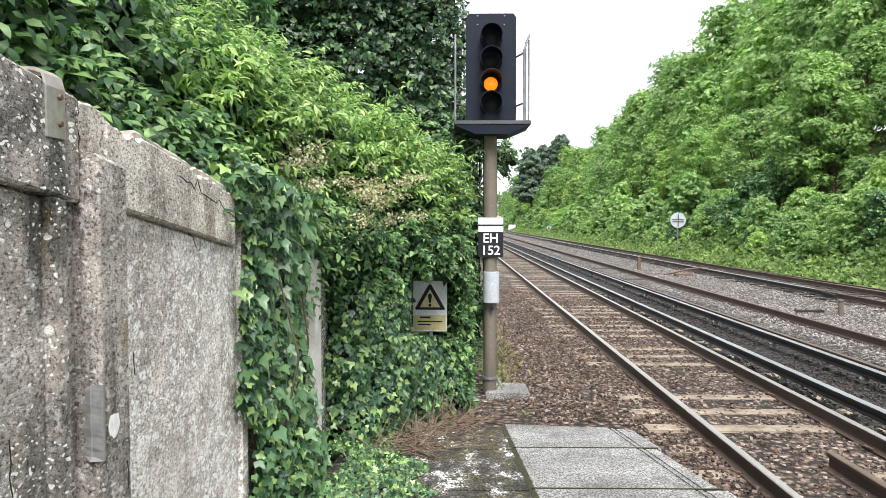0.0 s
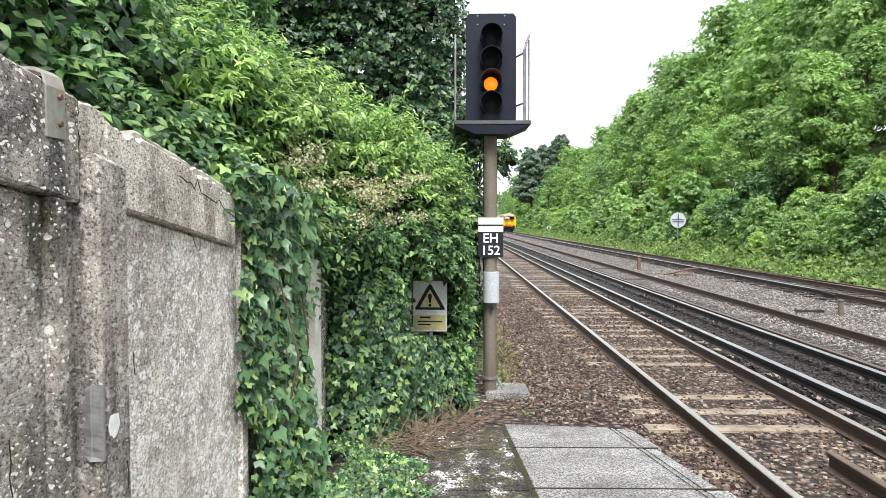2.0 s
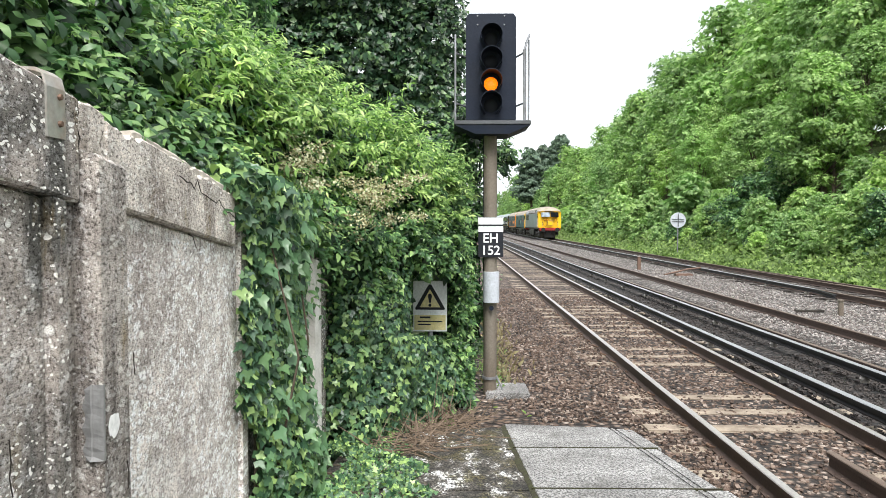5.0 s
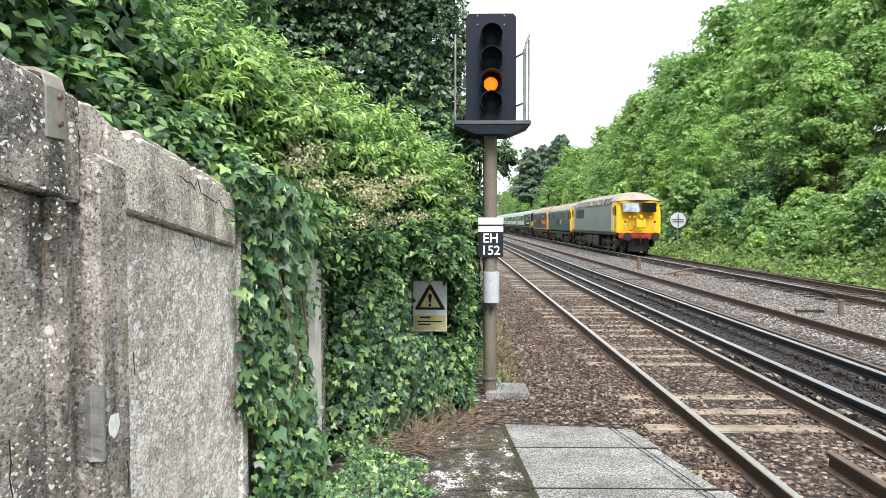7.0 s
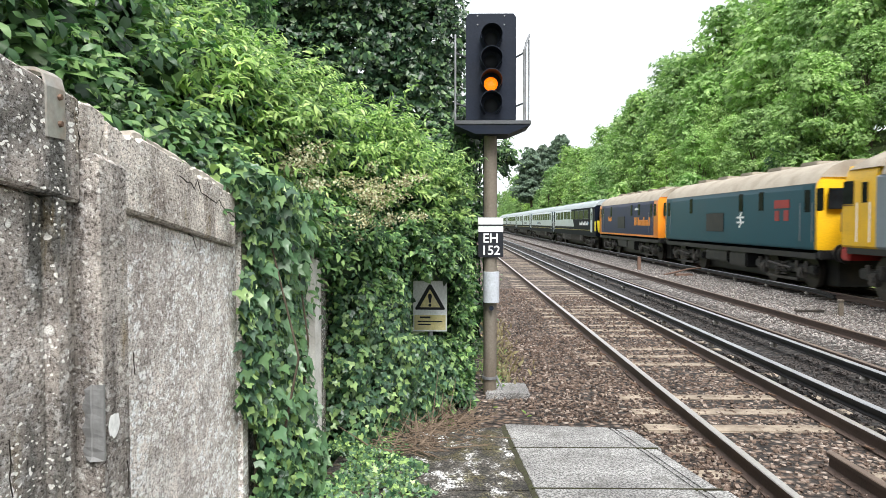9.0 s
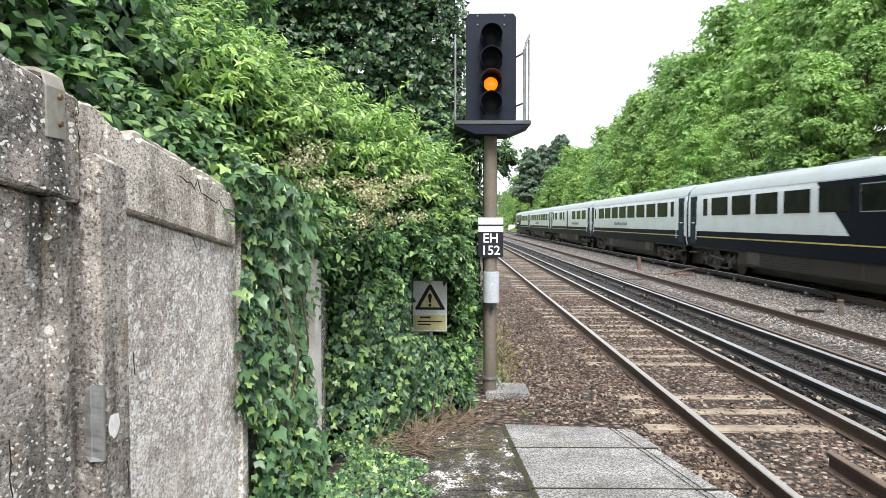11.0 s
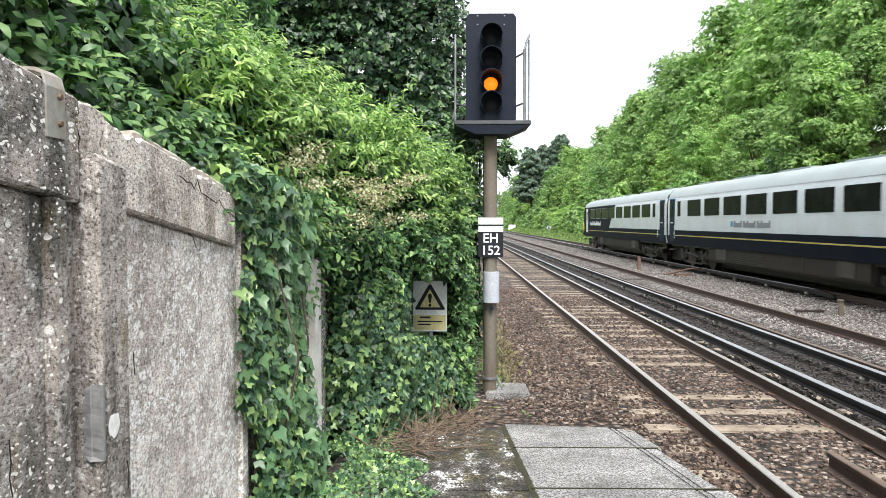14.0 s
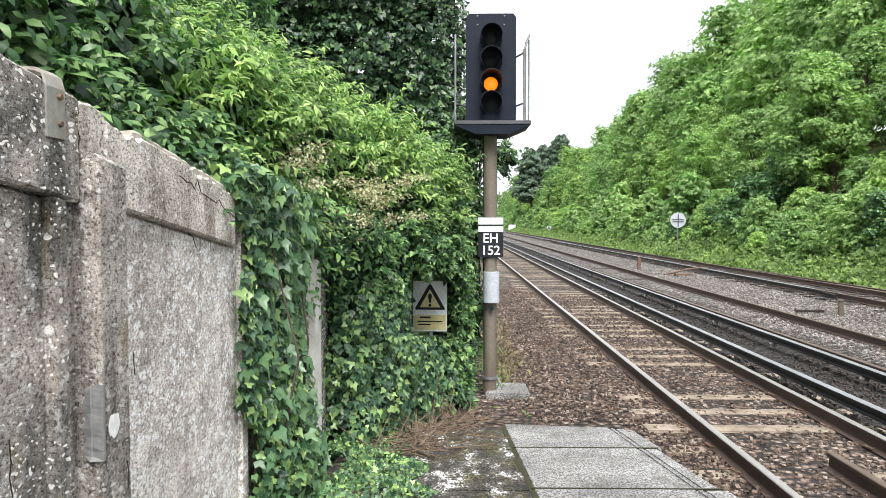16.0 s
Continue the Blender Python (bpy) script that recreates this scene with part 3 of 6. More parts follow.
def make_stones():
    """Loose stones where the track passes nearest."""
    pts = []
    for x0, x1, y0, y1, dens, lift in ((0.58, 0.95, 8.25, 14, 300, 0.0), (0.9, 2.45, 7.9, 14, 380, 0.0), (1.80, 2.5, 3.6, 8.2, 520, 0.0), (2.55, 4.0, 3.6, 13, 300, -0.012), (4.05, 6.0, 4.6, 12, 320, 0.0),
                                       (2.5, 6.0, 13, 22, 150, 0.0), (0.7, 2.5, 14, 24, 170, 0.0), (6.0, 11, 8.0, 20, 130, 0.0), (7.5, 10.5, 20, 34, 60, 0.004)):
        n = int((x1 - x0) * (y1 - y0) * dens * 1.2)
        p = np.stack([rng.uniform(x0, x1, n), rng.uniform(y0, y1, n), np.full(n, lift)], 1)
        pts.append(p)
    P = np.vstack(pts)
    base = np.interp(P[:, 0], [0.55, 1.2, 1.9, 2.6, 4.6, 5.1, 5.6, 8.0, 8.8, 10.3], [-0.215, -0.19, -0.175, -0.165, -0.17, -0.2, -0.17, -0.17, -0.22, -0.19])
    P[:, 2] += base + rng.uniform(-0.014, 0.026, len(P))
    bm = bmesh.new()
    bmesh.ops.create_cube(bm, size=1.2)
    bm.verts.ensure_lookup_table()
    tv = np.array([v.co for v in bm.verts])
    tf = np.array([[v.index for v in f.verts] for f in bm.faces])
    bm.free()
    n = len(P)
    size = rng.uniform(0.012, 0.028, (n, 1, 1)) * rng.uniform(0.7, 1.35, (n, 1, 3))
    size[:, :, 2] *= 0.75
    wob = 1 + rng.normal(size=(n, len(tv), 3)) * 0.26
    a = rng.uniform(0, 6.28, n)
    tilt = rng.normal(size=n) * 0.4
    V = tv[None] * wob * size
    c, s = np.cos(a)[:, None], np.sin(a)[:, None]
    x, y, z = V[..., 0], V[..., 1], V[..., 2]
    ct, st = np.cos(tilt)[:, None], np.sin(tilt)[:, None]
    x, z = ct * x + st * z, -st * x + ct * z
    V = np.stack([c * x - s * y, s * x + c * y, z], -1) + P[:, None]
    F = tf[None] + (np.arange(n) * len(tv))[:, None, None]
    me = fast_mesh("ballast_stones", V.reshape(-1, 3), F.reshape(-1, tf.shape[1]), M["stones"])
    me.shade_flat()
    ob = new("ballast_stones", me)
    tagged(ob, "loose angular brown and grey ballast stones", "ballast", kind="stuff")


def rail_outline(x, top=0.0, h=0.159):
    half = [(0.070, top - h), (0.070, top - h + 0.012), (0.012, top - h + 0.032), (0.010, top - 0.05), (0.034, top - 0.038), (0.036, top - 0.006)]
    return [(x + a, z) for a, z in half] + [(x - a, z) for a, z in reversed(half)]


def running_rail(x, y0, y1, label, top="rail_top", group="running rails", z=0.0, slew=0.0):
    t = thing("rail", label, "rail", group, at=pose(0, 0, 0))
    o0, o1 = rail_outline(x, z), rail_outline(x + slew, z)
    part("rail_body", loft([[(a, y0, b) for a, b in o0], [(a, y1, b) for a, b in o1]]), M["rail_rust"], t, "rust-brown rail side")
    head = [(-0.036, -0.007), (-0.030, 0.0015), (0.030, 0.0015), (0.036, -0.007)]
    part("rail_head", loft([[(x + a, y0 - 0.002, z + b) for a, b in head], [(x + slew + a, y1 + 0.002, z + b) for a, b in head]]), M[top], t, "worn steel running surface")
    return t


def conductor_rail(x, y0, y1):
    t = thing("conductor_rail", "black electrified third rail on white insulators", "third rail", "third rails")
    top = 0.076
    half = [(0.055, top - 0.115), (0.055, top - 0.10), (0.018, top - 0.085), (0.018, top - 0.055), (0.046, top - 0.045), (0.046, top - 0.006)]
    o = [(x + a, z) for a, z in half] + [(x - a, z) for a, z in reversed(half)]
    low = [(a, z - 0.06) for a, z in o]
    part("rail_body", loft([[(a, y0 - 1.0, z) for a, z in low], [(a, y0, z) for a, z in o], [(a, y1, z) for a, z in o]]), M["conductor"], t)
    head = [(-0.046, -0.007), (-0.038, 0.002), (0.038, 0.002), (0.046, -0.007)]
    part("rail_head", extrude_y([(x + a, top + b) for a, b in head], y0, y1), M["conductor_top"], t, "worn grey contact surface")
    bm = tube((0, 0, 0), (0, 0, 0.05), 0.062, 0.05, 10)
    tube((0, 0, 0.05), (0, 0, 0.09), 0.075, 0.045, 10, bm)
    me = smooth_mesh(bm, "insulator", M["insulator"])
    y = y0 + 0.6
    while y < min(y1, 90):
        o = mesh_part("insulator", me, t)
        o.location = (x, y, -0.135)
        y += 2.8
    return t


def make_track(cx, y0, y1, pitch, clips_to, phase, group, label, mat="sleeper_dark", sink=0.012):
    """Sleepers, each with the spring clips that hold the two rails."""
    bm = block(-1.27, 1.27, -0.13, 0.13, -0.30, -0.158, 0.018)
    me = smooth_mesh(bm, "sleeper_body", M[mat])
    cb = pipe([(-0.02, -0.05, 0), (0.03, -0.05, 0.03), (0.05, 0, 0.035), (0.03, 0.045, 0.03), (-0.03, 0.03, 0.01)], 0.011, 6)
    clip = smooth_mesh(cb, "clip", M["clip"])
    first = thing("sleeper", label, "sleeper", group)
    mesh_part("sleeper_body", me, first)
    withclips = copy_thing(first, pose(cx, y0, 0))
    for rx in (-0.753, 0.753):
        for side in (-1, 1):
            c = mesh_part("clip", clip, withclips, "rusty spring clip")
            c.matrix_basis = pose(rx + side * 0.095, 0, -0.145, 0, 0, 180 if side < 0 else 0)
    y = y0 + phase
    while y < y1:
        m = pose(cx + rng.normal() * 0.03, y, rng.normal() * 0.006 - sink * rng.random(), 0, rng.normal() * 0.35, rng.normal() * 0.9)
        copy_thing(withclips if y < clips_to else first, m)
        y += pitch
    for o in (*withclips.children_recursive, withclips, *first.children_recursive, first):
        bpy.data.objects.remove(o)


A_X, B_X, C_X = 2.527, 4.032, 7.43
make_ground()
make_stones()
for x in (A_X, B_X):
    running_rail(x, -30, 600, "rust-brown running rail of the near track with a bright worn top")
running_rail(5.93, -30, 600, "rust-brown running rail beside the third rail", "rail_top_dull")
running_rail(C_X, -30, 600, "dull rust-brown running rail on grey ballast", "rail_top_dull")
for x in (10.97, 12.475):
    running_rail(x, -60, 600, "dark rust-brown running rail of the train's track", "rail_top_dull")
conductor_rail(4.437, -30, 600)
conductor_rail(5.525, -30, 600)
conductor_rail(10.56, 21.3, 600)
# turnout rail that leaves the train's track
running_rail(14.35, -30, 33, "dark turnout rail leaving the train's track", "rail_top_dull", "turnout rails", slew=-1.7)
running_rail(12.9, -30, 24, "dark turnout rail leaving the train's track", "rail_top_dull", "turnout rails", slew=-0.34)
make_track(3.28, 2.5, 75, 0.70, 17, 0.25, "near track sleepers", "weathered tan concrete sleeper half sunk in ballast", "sleeper")
make_track(6.68, 4.0, 60, 0.70, 0, 0.3, "second track sleepers", "dark stained sleeper half sunk in ballast", sink=0.05)
make_track(11.72, 9.0, 80, 0.70, 20, 0.1, "train track sleepers", "dark timber sleeper with pale chairs under the train")
running_rail(3.36, 1.0, 6.42, "short spare length of rusty rail lying between the rails", "rail_top_dull", "spare rail", z=-0.01, slew=-0.03)


# ---- platform ramp ----
def make_ramp():
    Y_END = 8.1
    base = thing("platform_ramp", "concrete platform end ramp sloping down beside the track", "platform", kind="structure")
    part("ramp_fill", loft([[(-1.02, y, ramp_z(y) - 0.05), (1.83, y, ramp_z(y) - 0.05), (1.83, y, -0.6), (-1.02, y, -0.6)] for y in (-0.4, Y_END - 0.02)]), M["slab_old"], base)
    part("platform_fill", block(-1.02, 1.83, -12, -0.41, -0.6, 0.85), M["slab_old"], base)
    rows = [8.1, 6.53, 4.95, 3.37, 1.79, 0.21]
    for far, near in zip(rows, rows[1:]):
        for x0, x1, mat, dz in ((0.545, 1.645, "slab", 0.0), (1.655, 1.70, "slab", -0.003), (1.71, 1.86, "slab", -0.006), (-1.0, 0.527, "slab_old", -0.02)):
            x1j = x1 + (rng.uniform(-0.05, 0.05) if x1 > 1.8 else 0)
            f, n = far - 0.016, near + 0.010
            z = lambda y: ramp_z(y) + dz
            bm = loft([[(x0, y, z(y)), (x1j, y, z(y)), (x1j, y, z(y) - 0.07), (x0, y, z(y) - 0.07)] for y in (n, f)])
            bmesh.ops.bevel(bm, geom=bm.edges[:], offset=0.008, segments=2, affect="EDGES")
            part("slab", bm, M[mat], base)
    # moss and dirt that fill the joints
    for y in rows[1:-1]:
        n = 40
        xs = np.linspace(0.53, 1.84, n)
        for_w = [0.004 + 0.010 * max(0.0, noise.noise(Vector((x * 9, y, 0.4)))) for x in xs]
        part("joint", loft([[(x, y - q - 0.004, ramp_z(y - q) + 0.0035), (x, y + q, ramp_z(y + q) + 0.0035), (x, y + q, ramp_z(y + q) - 0.03), (x, y - q, ramp_z(y - q) - 0.03)] for x, q in zip(xs, for_w)]), M["joint"], base, "dark mossy joint between slabs")
    ys = np.linspace(0.3, 8.05, 170)
    part("joint", loft([[(0.520 - 0.03 * max(0.0, noise.noise(Vector((y * 4, 1.7, 0.4))) + 0.2), y, ramp_z(y) - 0.0165), (0.548 + 0.015 * max(0.0, noise.noise(Vector((y * 6, 3.7, 0.4))) + 0.1), y, ramp_z(y) - 0.004), (0.535, y, ramp_z(y) - 0.04), (0.50, y, ramp_z(y) - 0.04)] for y in ys]), M["joint"], base, "dark mossy joint between slabs")
    part("edge_beam", block(0.2, 1.62, 8.1, 8.2, -0.33, ramp_z(8.1) - 0.015, 0.012), M["slab_old"], base, "dark mossy edge at the ramp's foot")


make_ramp()


# ---- concrete boundary wall ----
WX = -1.10


def wall_piece(name, y0, y1, v0, v1, x_front, parent, mat="wall", depth=0.16, ragged=0.0, label="", bevel=0.008):
    """A piece of the wall between heights v above the sloping ramp, its top edge ragged where it has crumbled."""
    n = max(2, int((y1 - y0) / 0.018)) if ragged else 2
    ys = np.linspace(y0, y1, n)
    secs = []
    for y in ys:
        d = ragged * max(0.0, noise.noise(Vector((y * 5.0, v1 * 3.1, 0.3))) * 0.7 + 0.5 * noise.noise(Vector((y * 21.0, v1, 0.9))) + 0.15)
        z0, z1 = ramp_z(y) + v0, ramp_z(y) + v1 - d
        xb = x_front - depth
        b = bevel * (1.0 + (3.5 * d if ragged else 0.0))
        secs.append([(xb, y, z0), (x_front - b, y, z0), (x_front, y, z0 + b), (x_front, y, z1 - b), (x_front - b, y, z1), (xb, y, z1 - 0.01)])
    return part(name, loft(secs), M[mat], parent, label)


def make_wall():
    w = thing("wall_west", "old lichen-stained grey concrete panel wall along the platform ramp", "wall", kind="structure")
    # first unit: frame band, stile and sunken panel
    wall_piece("coping_band", -3.0, 2.09, 1.505, 1.81, WX + 0.012, w, ragged=0.008)
    wall_piece("panel", -3.0, 1.962, -0.3, 1.503, WX - 0.028, w, depth=0.12)
    wall_piece("stile", 1.965, 2.018, -0.3, 1.503, WX + 0.012, w)
    wall_piece("joint_filler", 2.02, 2.092, -0.3, 1.502, WX - 0.012, w, "wall_rib", depth=0.13)
    # post with a proud rib
    wall_piece("post", 2.097, 2.269, 1.653, 1.82, WX + 0.002, w, "wall_band", ragged=0.05, label="crumbling post head")
    wall_piece("rib", 2.094, 2.262, -0.3, 1.65, WX + 0.070, w, "wall_rib", depth=0.2, bevel=0.014)
    # second unit
    wall_piece("coping_band", 2.271, 3.58, 1.53, 1.80, WX + 0.012, w, "wall_band", ragged=0.05)
    wall_piece("panel", 2.264, 3.70, -0.3, 1.528, WX - 0.022, w, "wall_pale", depth=0.12)
    wall_piece("coping_cap", 2.5, 3.66, 1.77, 1.83, WX - 0.015, w, "mortar", depth=0.14, ragged=0.025, label="pale broken cement capping")
    wall_piece("stile", 3.705, 3.80, -0.3, 1.78, WX + 0.002, w, "wall_pale")
    wall_piece("panel", 3.805, 5.40, -0.3, 1.76, WX - 0.03, w, depth=0.12)
    wall_piece("rib", 5.40, 5.66, -0.3, 1.62, WX + 0.05, w, "render_pale", depth=0.2, label="smooth pale cement post")
    wall_piece("coping_band", 5.67, 6.25, 1.52, 1.80, WX + 0.012, w, ragged=0.03)
    wall_piece("panel", 5.67, 6.25, -0.3, 1.518, WX - 0.02, w, depth=0.12)
    wall_piece("panel", 6.26, 9.6, -0.3, 1.75, WX - 0.03, w, depth=0.12)

    # cracks in the concrete as dark pipes; the y 3.04 one is a root
    for name_y, pts in (("band", [(2.86 + 0.04 * k, 1.735 - 0.0035 * k + 0.016 * noise.noise(Vector((k * 0.9, 2.0, 5.0))) + (0.03 if k % 7 == 5 else 0.0)) for k in range(19)]), ("head", [(2.104, 1.81), (2.11, 1.77), (2.10, 1.73), (2.115, 1.70), (2.106, 1.66)]), ("panel", [(2.42, 0.75), (2.44, 0.70), (2.43, 0.62), (2.46, 0.55)]), ("panel", [(3.04, 1.525), (3.09, 1.52), (3.13, 1.475)]), ("panel", [(2.50, 1.05), (2.503, 1.01), (2.51, 0.97)]), ("first", [(1.80, 0.86), (1.806, 0.80), (1.798, 0.76), (1.81, 0.71)]), ("first", [(1.62, 1.40), (1.635, 1.34), (1.66, 1.29)]), ("rib", [(2.24, 0.72), (2.25, 0.68), (2.243, 0.63)])):
        xf = {"band": WX + 0.012, "head": WX + 0.002, "panel": WX - 0.022, "first": WX - 0.028, "rib": WX + 0.070}[name_y]
        part("crack", pipe([(xf, y, ramp_z(y) + h) for y, h in pts], 0.0024, 5), M["wire"], w, "thin dark line on the concrete")

    # bent metal strap hooked over the wall's top
    s = thing("metal_strap", "bent galvanised metal strap with rust streaks hooked over the wall", "bracket")
    y0, y1 = 1.921, 2.012
    zt = ramp_z(1.96) + 1.815
    f = WX + 0.018
    pts = [(f, zt - 0.155), (f, zt - 0.02), (f - 0.008, zt + 0.012), (f - 0.03, zt + 0.028), (f - 0.06, zt + 0.03), (f - 0.165, zt + 0.028)]
    inner = [(x - 0.007, z - 0.008 if i > 2 else z) for i, (x, z) in enumerate(pts)]
    part("strap_plate", extrude_y(pts + inner[::-1], y0, y1), M["strap"], s)
    for dz in (0.042, 0.115):
        part("bolt", tube((f - 0.002, 1.982, zt - dz), (f + 0.008, 1.982, zt - dz), 0.010, 0.008, 8), M["clip"], s, "rusty bolt head")
    # taped patch and paint spot on the rib
    tape = bmesh.new()
    secs = []
    for k in range(17):
        t = k / 16
        z = 1.545 - 0.225 * t
        cut = 0.012 * abs(math.sin(t * 11)) + (0.03 if k == 0 else 0.0)
        q = 0.004 * math.sin(t * 9) + (0.010 * math.sin(t * 40) if t > 0.85 else 0.0)
        secs.append([(WX + 0.006 + cut, 2.092, z), (WX + 0.006 + cut, 2.0905, z), (WX + 0.036, 2.0870 - abs(q), z), (WX + 0.040, 2.0895 - abs(q), z), (WX + 0.074, 2.0895, z), (WX + 0.074, 2.098, z), (WX + 0.071, 2.098, z), (WX + 0.071, 2.093, z)])
    tagged(part("tape", loft(secs, tape), M["tape"]), "strip of shiny grey tape stuck over the post's corner", "tape")
    spot = bmesh.new()
    bmesh.ops.create_circle(spot, cap_ends=True, segments=18, radius=0.037, matrix=pose(WX + 0.0745, 2.151, 1.411) @ Matrix.Rotation(radians(90), 4, "Y") @ Matrix.Diagonal((1.0, 0.95, 1, 1)))
    for v in spot.verts:
        v.co.z += rng.normal() * 0.003
    bmesh.ops.solidify(spot, geom=spot.faces[:], thickness=0.0015)
    tagged(part("paint_mark", spot, M["paint_spot"]), "round dab of white paint on the concrete post", "paint")


make_wall()


# ---- signal post ----
SX, SY = 0.455, 9.35


def text_part(body, size, x, y, z, mat, parent, name="lettering", label=""):
    cu = bpy.data.curves.new(name, "FONT")
    cu.body, cu.size, cu.align_x, cu.align_y, cu.extrude, cu.offset = body, size, "CENTER", "CENTER", 0.002, size * 0.012
    tmp = new("tmp_text", cu)
    me = bpy.data.meshes.new_from_object(tmp.evaluated_get(bpy.context.evaluated_depsgraph_get()))
    bpy.data.objects.remove(tmp)
    me.materials.clear()
    me.materials.append(mat)
    ob = mesh_part(name, me, parent, label)
    ob.matrix_basis = pose(x, y, z, 90, 0, 0)
    return ob


def make_signal():
    s = thing("railway_signal", "four-lens colour light railway signal on a steel post showing yellow", "signal", at=pose(SX, SY, 0))
    part("post", tube((0, 0, -0.3), (0, 0, 3.2), 0.085, 0.085, 28), M["pole"], s, "brownish weathered steel post", True)
    # deck and its bracket
    d = block(-0.47, 0.49, -0.30, 0.35, 3.235, 3.285, 0.008)
    part("deck", d, M["deck"], s, "grey steel platform under the signal head")
    part("deck_bracket", loft([[(-0.2, -0.28, 3.12), (0.22, -0.28, 3.12), (0.22, 0.3, 3.12), (-0.2, 0.3, 3.12)], [(-0.46, -0.29, 3.23), (0.48, -0.29, 3.23), (0.48, 0.34, 3.23), (-0.46, 0.34, 3.23)]]), M["black"], s)
    # head with chamfered top corners
    h0, h1 = 3.325, 4.66
    o = [(-0.315, h0), (0.32, h0), (0.32, h1 - 0.05), (0.285, h1), (-0.28, h1), (-0.315, h1 - 0.05)]
    head = part("signal_head", extrude_y(o, -0.06, 0.12), M["black"], s, "black backboard with four lenses")
    part("lamp_case", block(-0.2, 0.2, 0.121, 0.42, h0 + 0.03, h1 - 0.06, 0.01), M["black"], s)
    part("foot", block(-0.13, 0.13, -0.05, 0.3, 3.286, 3.324), M["deck"], s)
    for i, z in enumerate((4.345, 4.062, 3.785, 3.515)):
        hood = bmesh.new()
        secs = []
        for yy, r in ((-0.062, 0.142), (-0.16, 0.142), (-0.31, 0.140)):
            ring = []
            a_max = radians(150 if yy > -0.2 else 112)
            for k in range(21):
                a = -a_max + 2 * a_max * k / 20
                ring.append((r * math.sin(a), yy, z + r * math.cos(a)))
            for k in range(20, -1, -1):
                a = -a_max + 2 * a_max * k / 20
                ring.append(((r - 0.008) * math.sin(a), yy, z + (r - 0.008) * math.cos(a)))
            secs.append(ring)
        part("hood", loft(secs, hood), M["black"], s, "black half-round hood", True)
        lens = bmesh.new()
        bmesh.ops.create_uvsphere(lens, u_segments=24, v_segments=10, radius=0.088, matrix=pose(0, -0.062, z - 0.012) @ Matrix.Diagonal((1, 0.3, 1, 1)))
        part("lens", lens, M["lens_on" if i == 2 else "lens_off"], s, "glowing amber lens" if i == 2 else "unlit dark lens", True)
    for px, pz in ((-0.17, 4.63), (0.17, 4.63), (-0.17, 4.52), (0.17, 4.52)):
        part("bolt", tube((px, -0.06, pz), (px, -0.07, pz), 0.011, 0.009, 8), M["galv"], s)
    # safety rails at both sides of the head
    for sx, x0 in ((-1, -0.45), (1, 0.40)):
        part("guard_rail", pipe([(x0, -0.27, 3.28), (x0, -0.27, 4.15), (x0 + 0.07 * (sx > 0), -0.22, 4.35), (x0 + 0.07 * (sx > 0), 0.28, 4.35), (x0 + 0.07 * (sx > 0), 0.28, 3.28)], 0.013), M["galv"], s, "tubular grey guard rail", True)
        part("guard_rail", pipe([(x0 + 0.07 * (sx > 0), -0.15, 3.28), (x0 + 0.07 * (sx > 0), -0.15, 4.30)], 0.011), M["galv"], s, "tubular grey guard rail", True)
        for z in (3.5, 4.12):
            part("guard_bar", pipe([(x0, -0.27, z), (0.32 * sx, -0.02, z)], 0.012), M["galv"], s)
    # number plate of the signal
    pl = part("plate", block(-0.158, 0.160, -0.105, -0.09, 1.575, 2.085, 0.004), M["sign_black"], s, "black and white signal identification plate")
    part("white_stripe", block(-0.157, 0.159, -0.109, -0.106, 1.90, 1.97), M["white"], pl)
    part("white_stripe", block(-0.157, 0.159, -0.109, -0.106, 1.995, 2.082), M["white"], pl)
    text_part("EH", 0.165, 0.0, -0.1085, 1.815, M["letter"], pl)
    text_part("152", 0.165, 0.0, -0.1085, 1.66, M["letter"], pl)
    part("cover_box", tube((0.01, -0.075, 1.0), (0.01, -0.075, 1.39), 0.104, 0.104, 24), M["box_grey"], s, "rounded pale grey plastic cover", True)
    part("cable_gland", tube((0.01, -0.15, 0.93), (0.01, -0.08, 0.93), 0.03, 0.026, 12), M["black"], s)
    part("clamp", tube((0, 0, 0.0), (0, 0, 0.035), 0.098, 0.098, 20), M["galv"], s)
    part("clamp_tail", pipe([(0.09, -0.03, 0.02), (0.14, -0.06, -0.08), (0.17, -0.05, -0.2)], 0.012), M["galv"], s)
    # ladder behind
    for x in (-0.12, -0.075):
        part("ladder_stile", pipe([(x, 0.5 if x < -0.1 else 0.16, 0.6), (x, 0.5 if x < -0.1 else 0.16, 3.2)], 0.012), M["black"], s)
    b = block(-0.06, 0.5, -0.25, 0.4, -0.5, -0.14, 0.02)
    tagged(part("foundation_block", b, M["slab"]), "pale concrete foundation block at the signal's foot", "foundation")
    bpy.data.objects["foundation_block"].location = (SX, SY, 0)
    bpy.data.objects["foundation_block"]["kind"] = "structure"


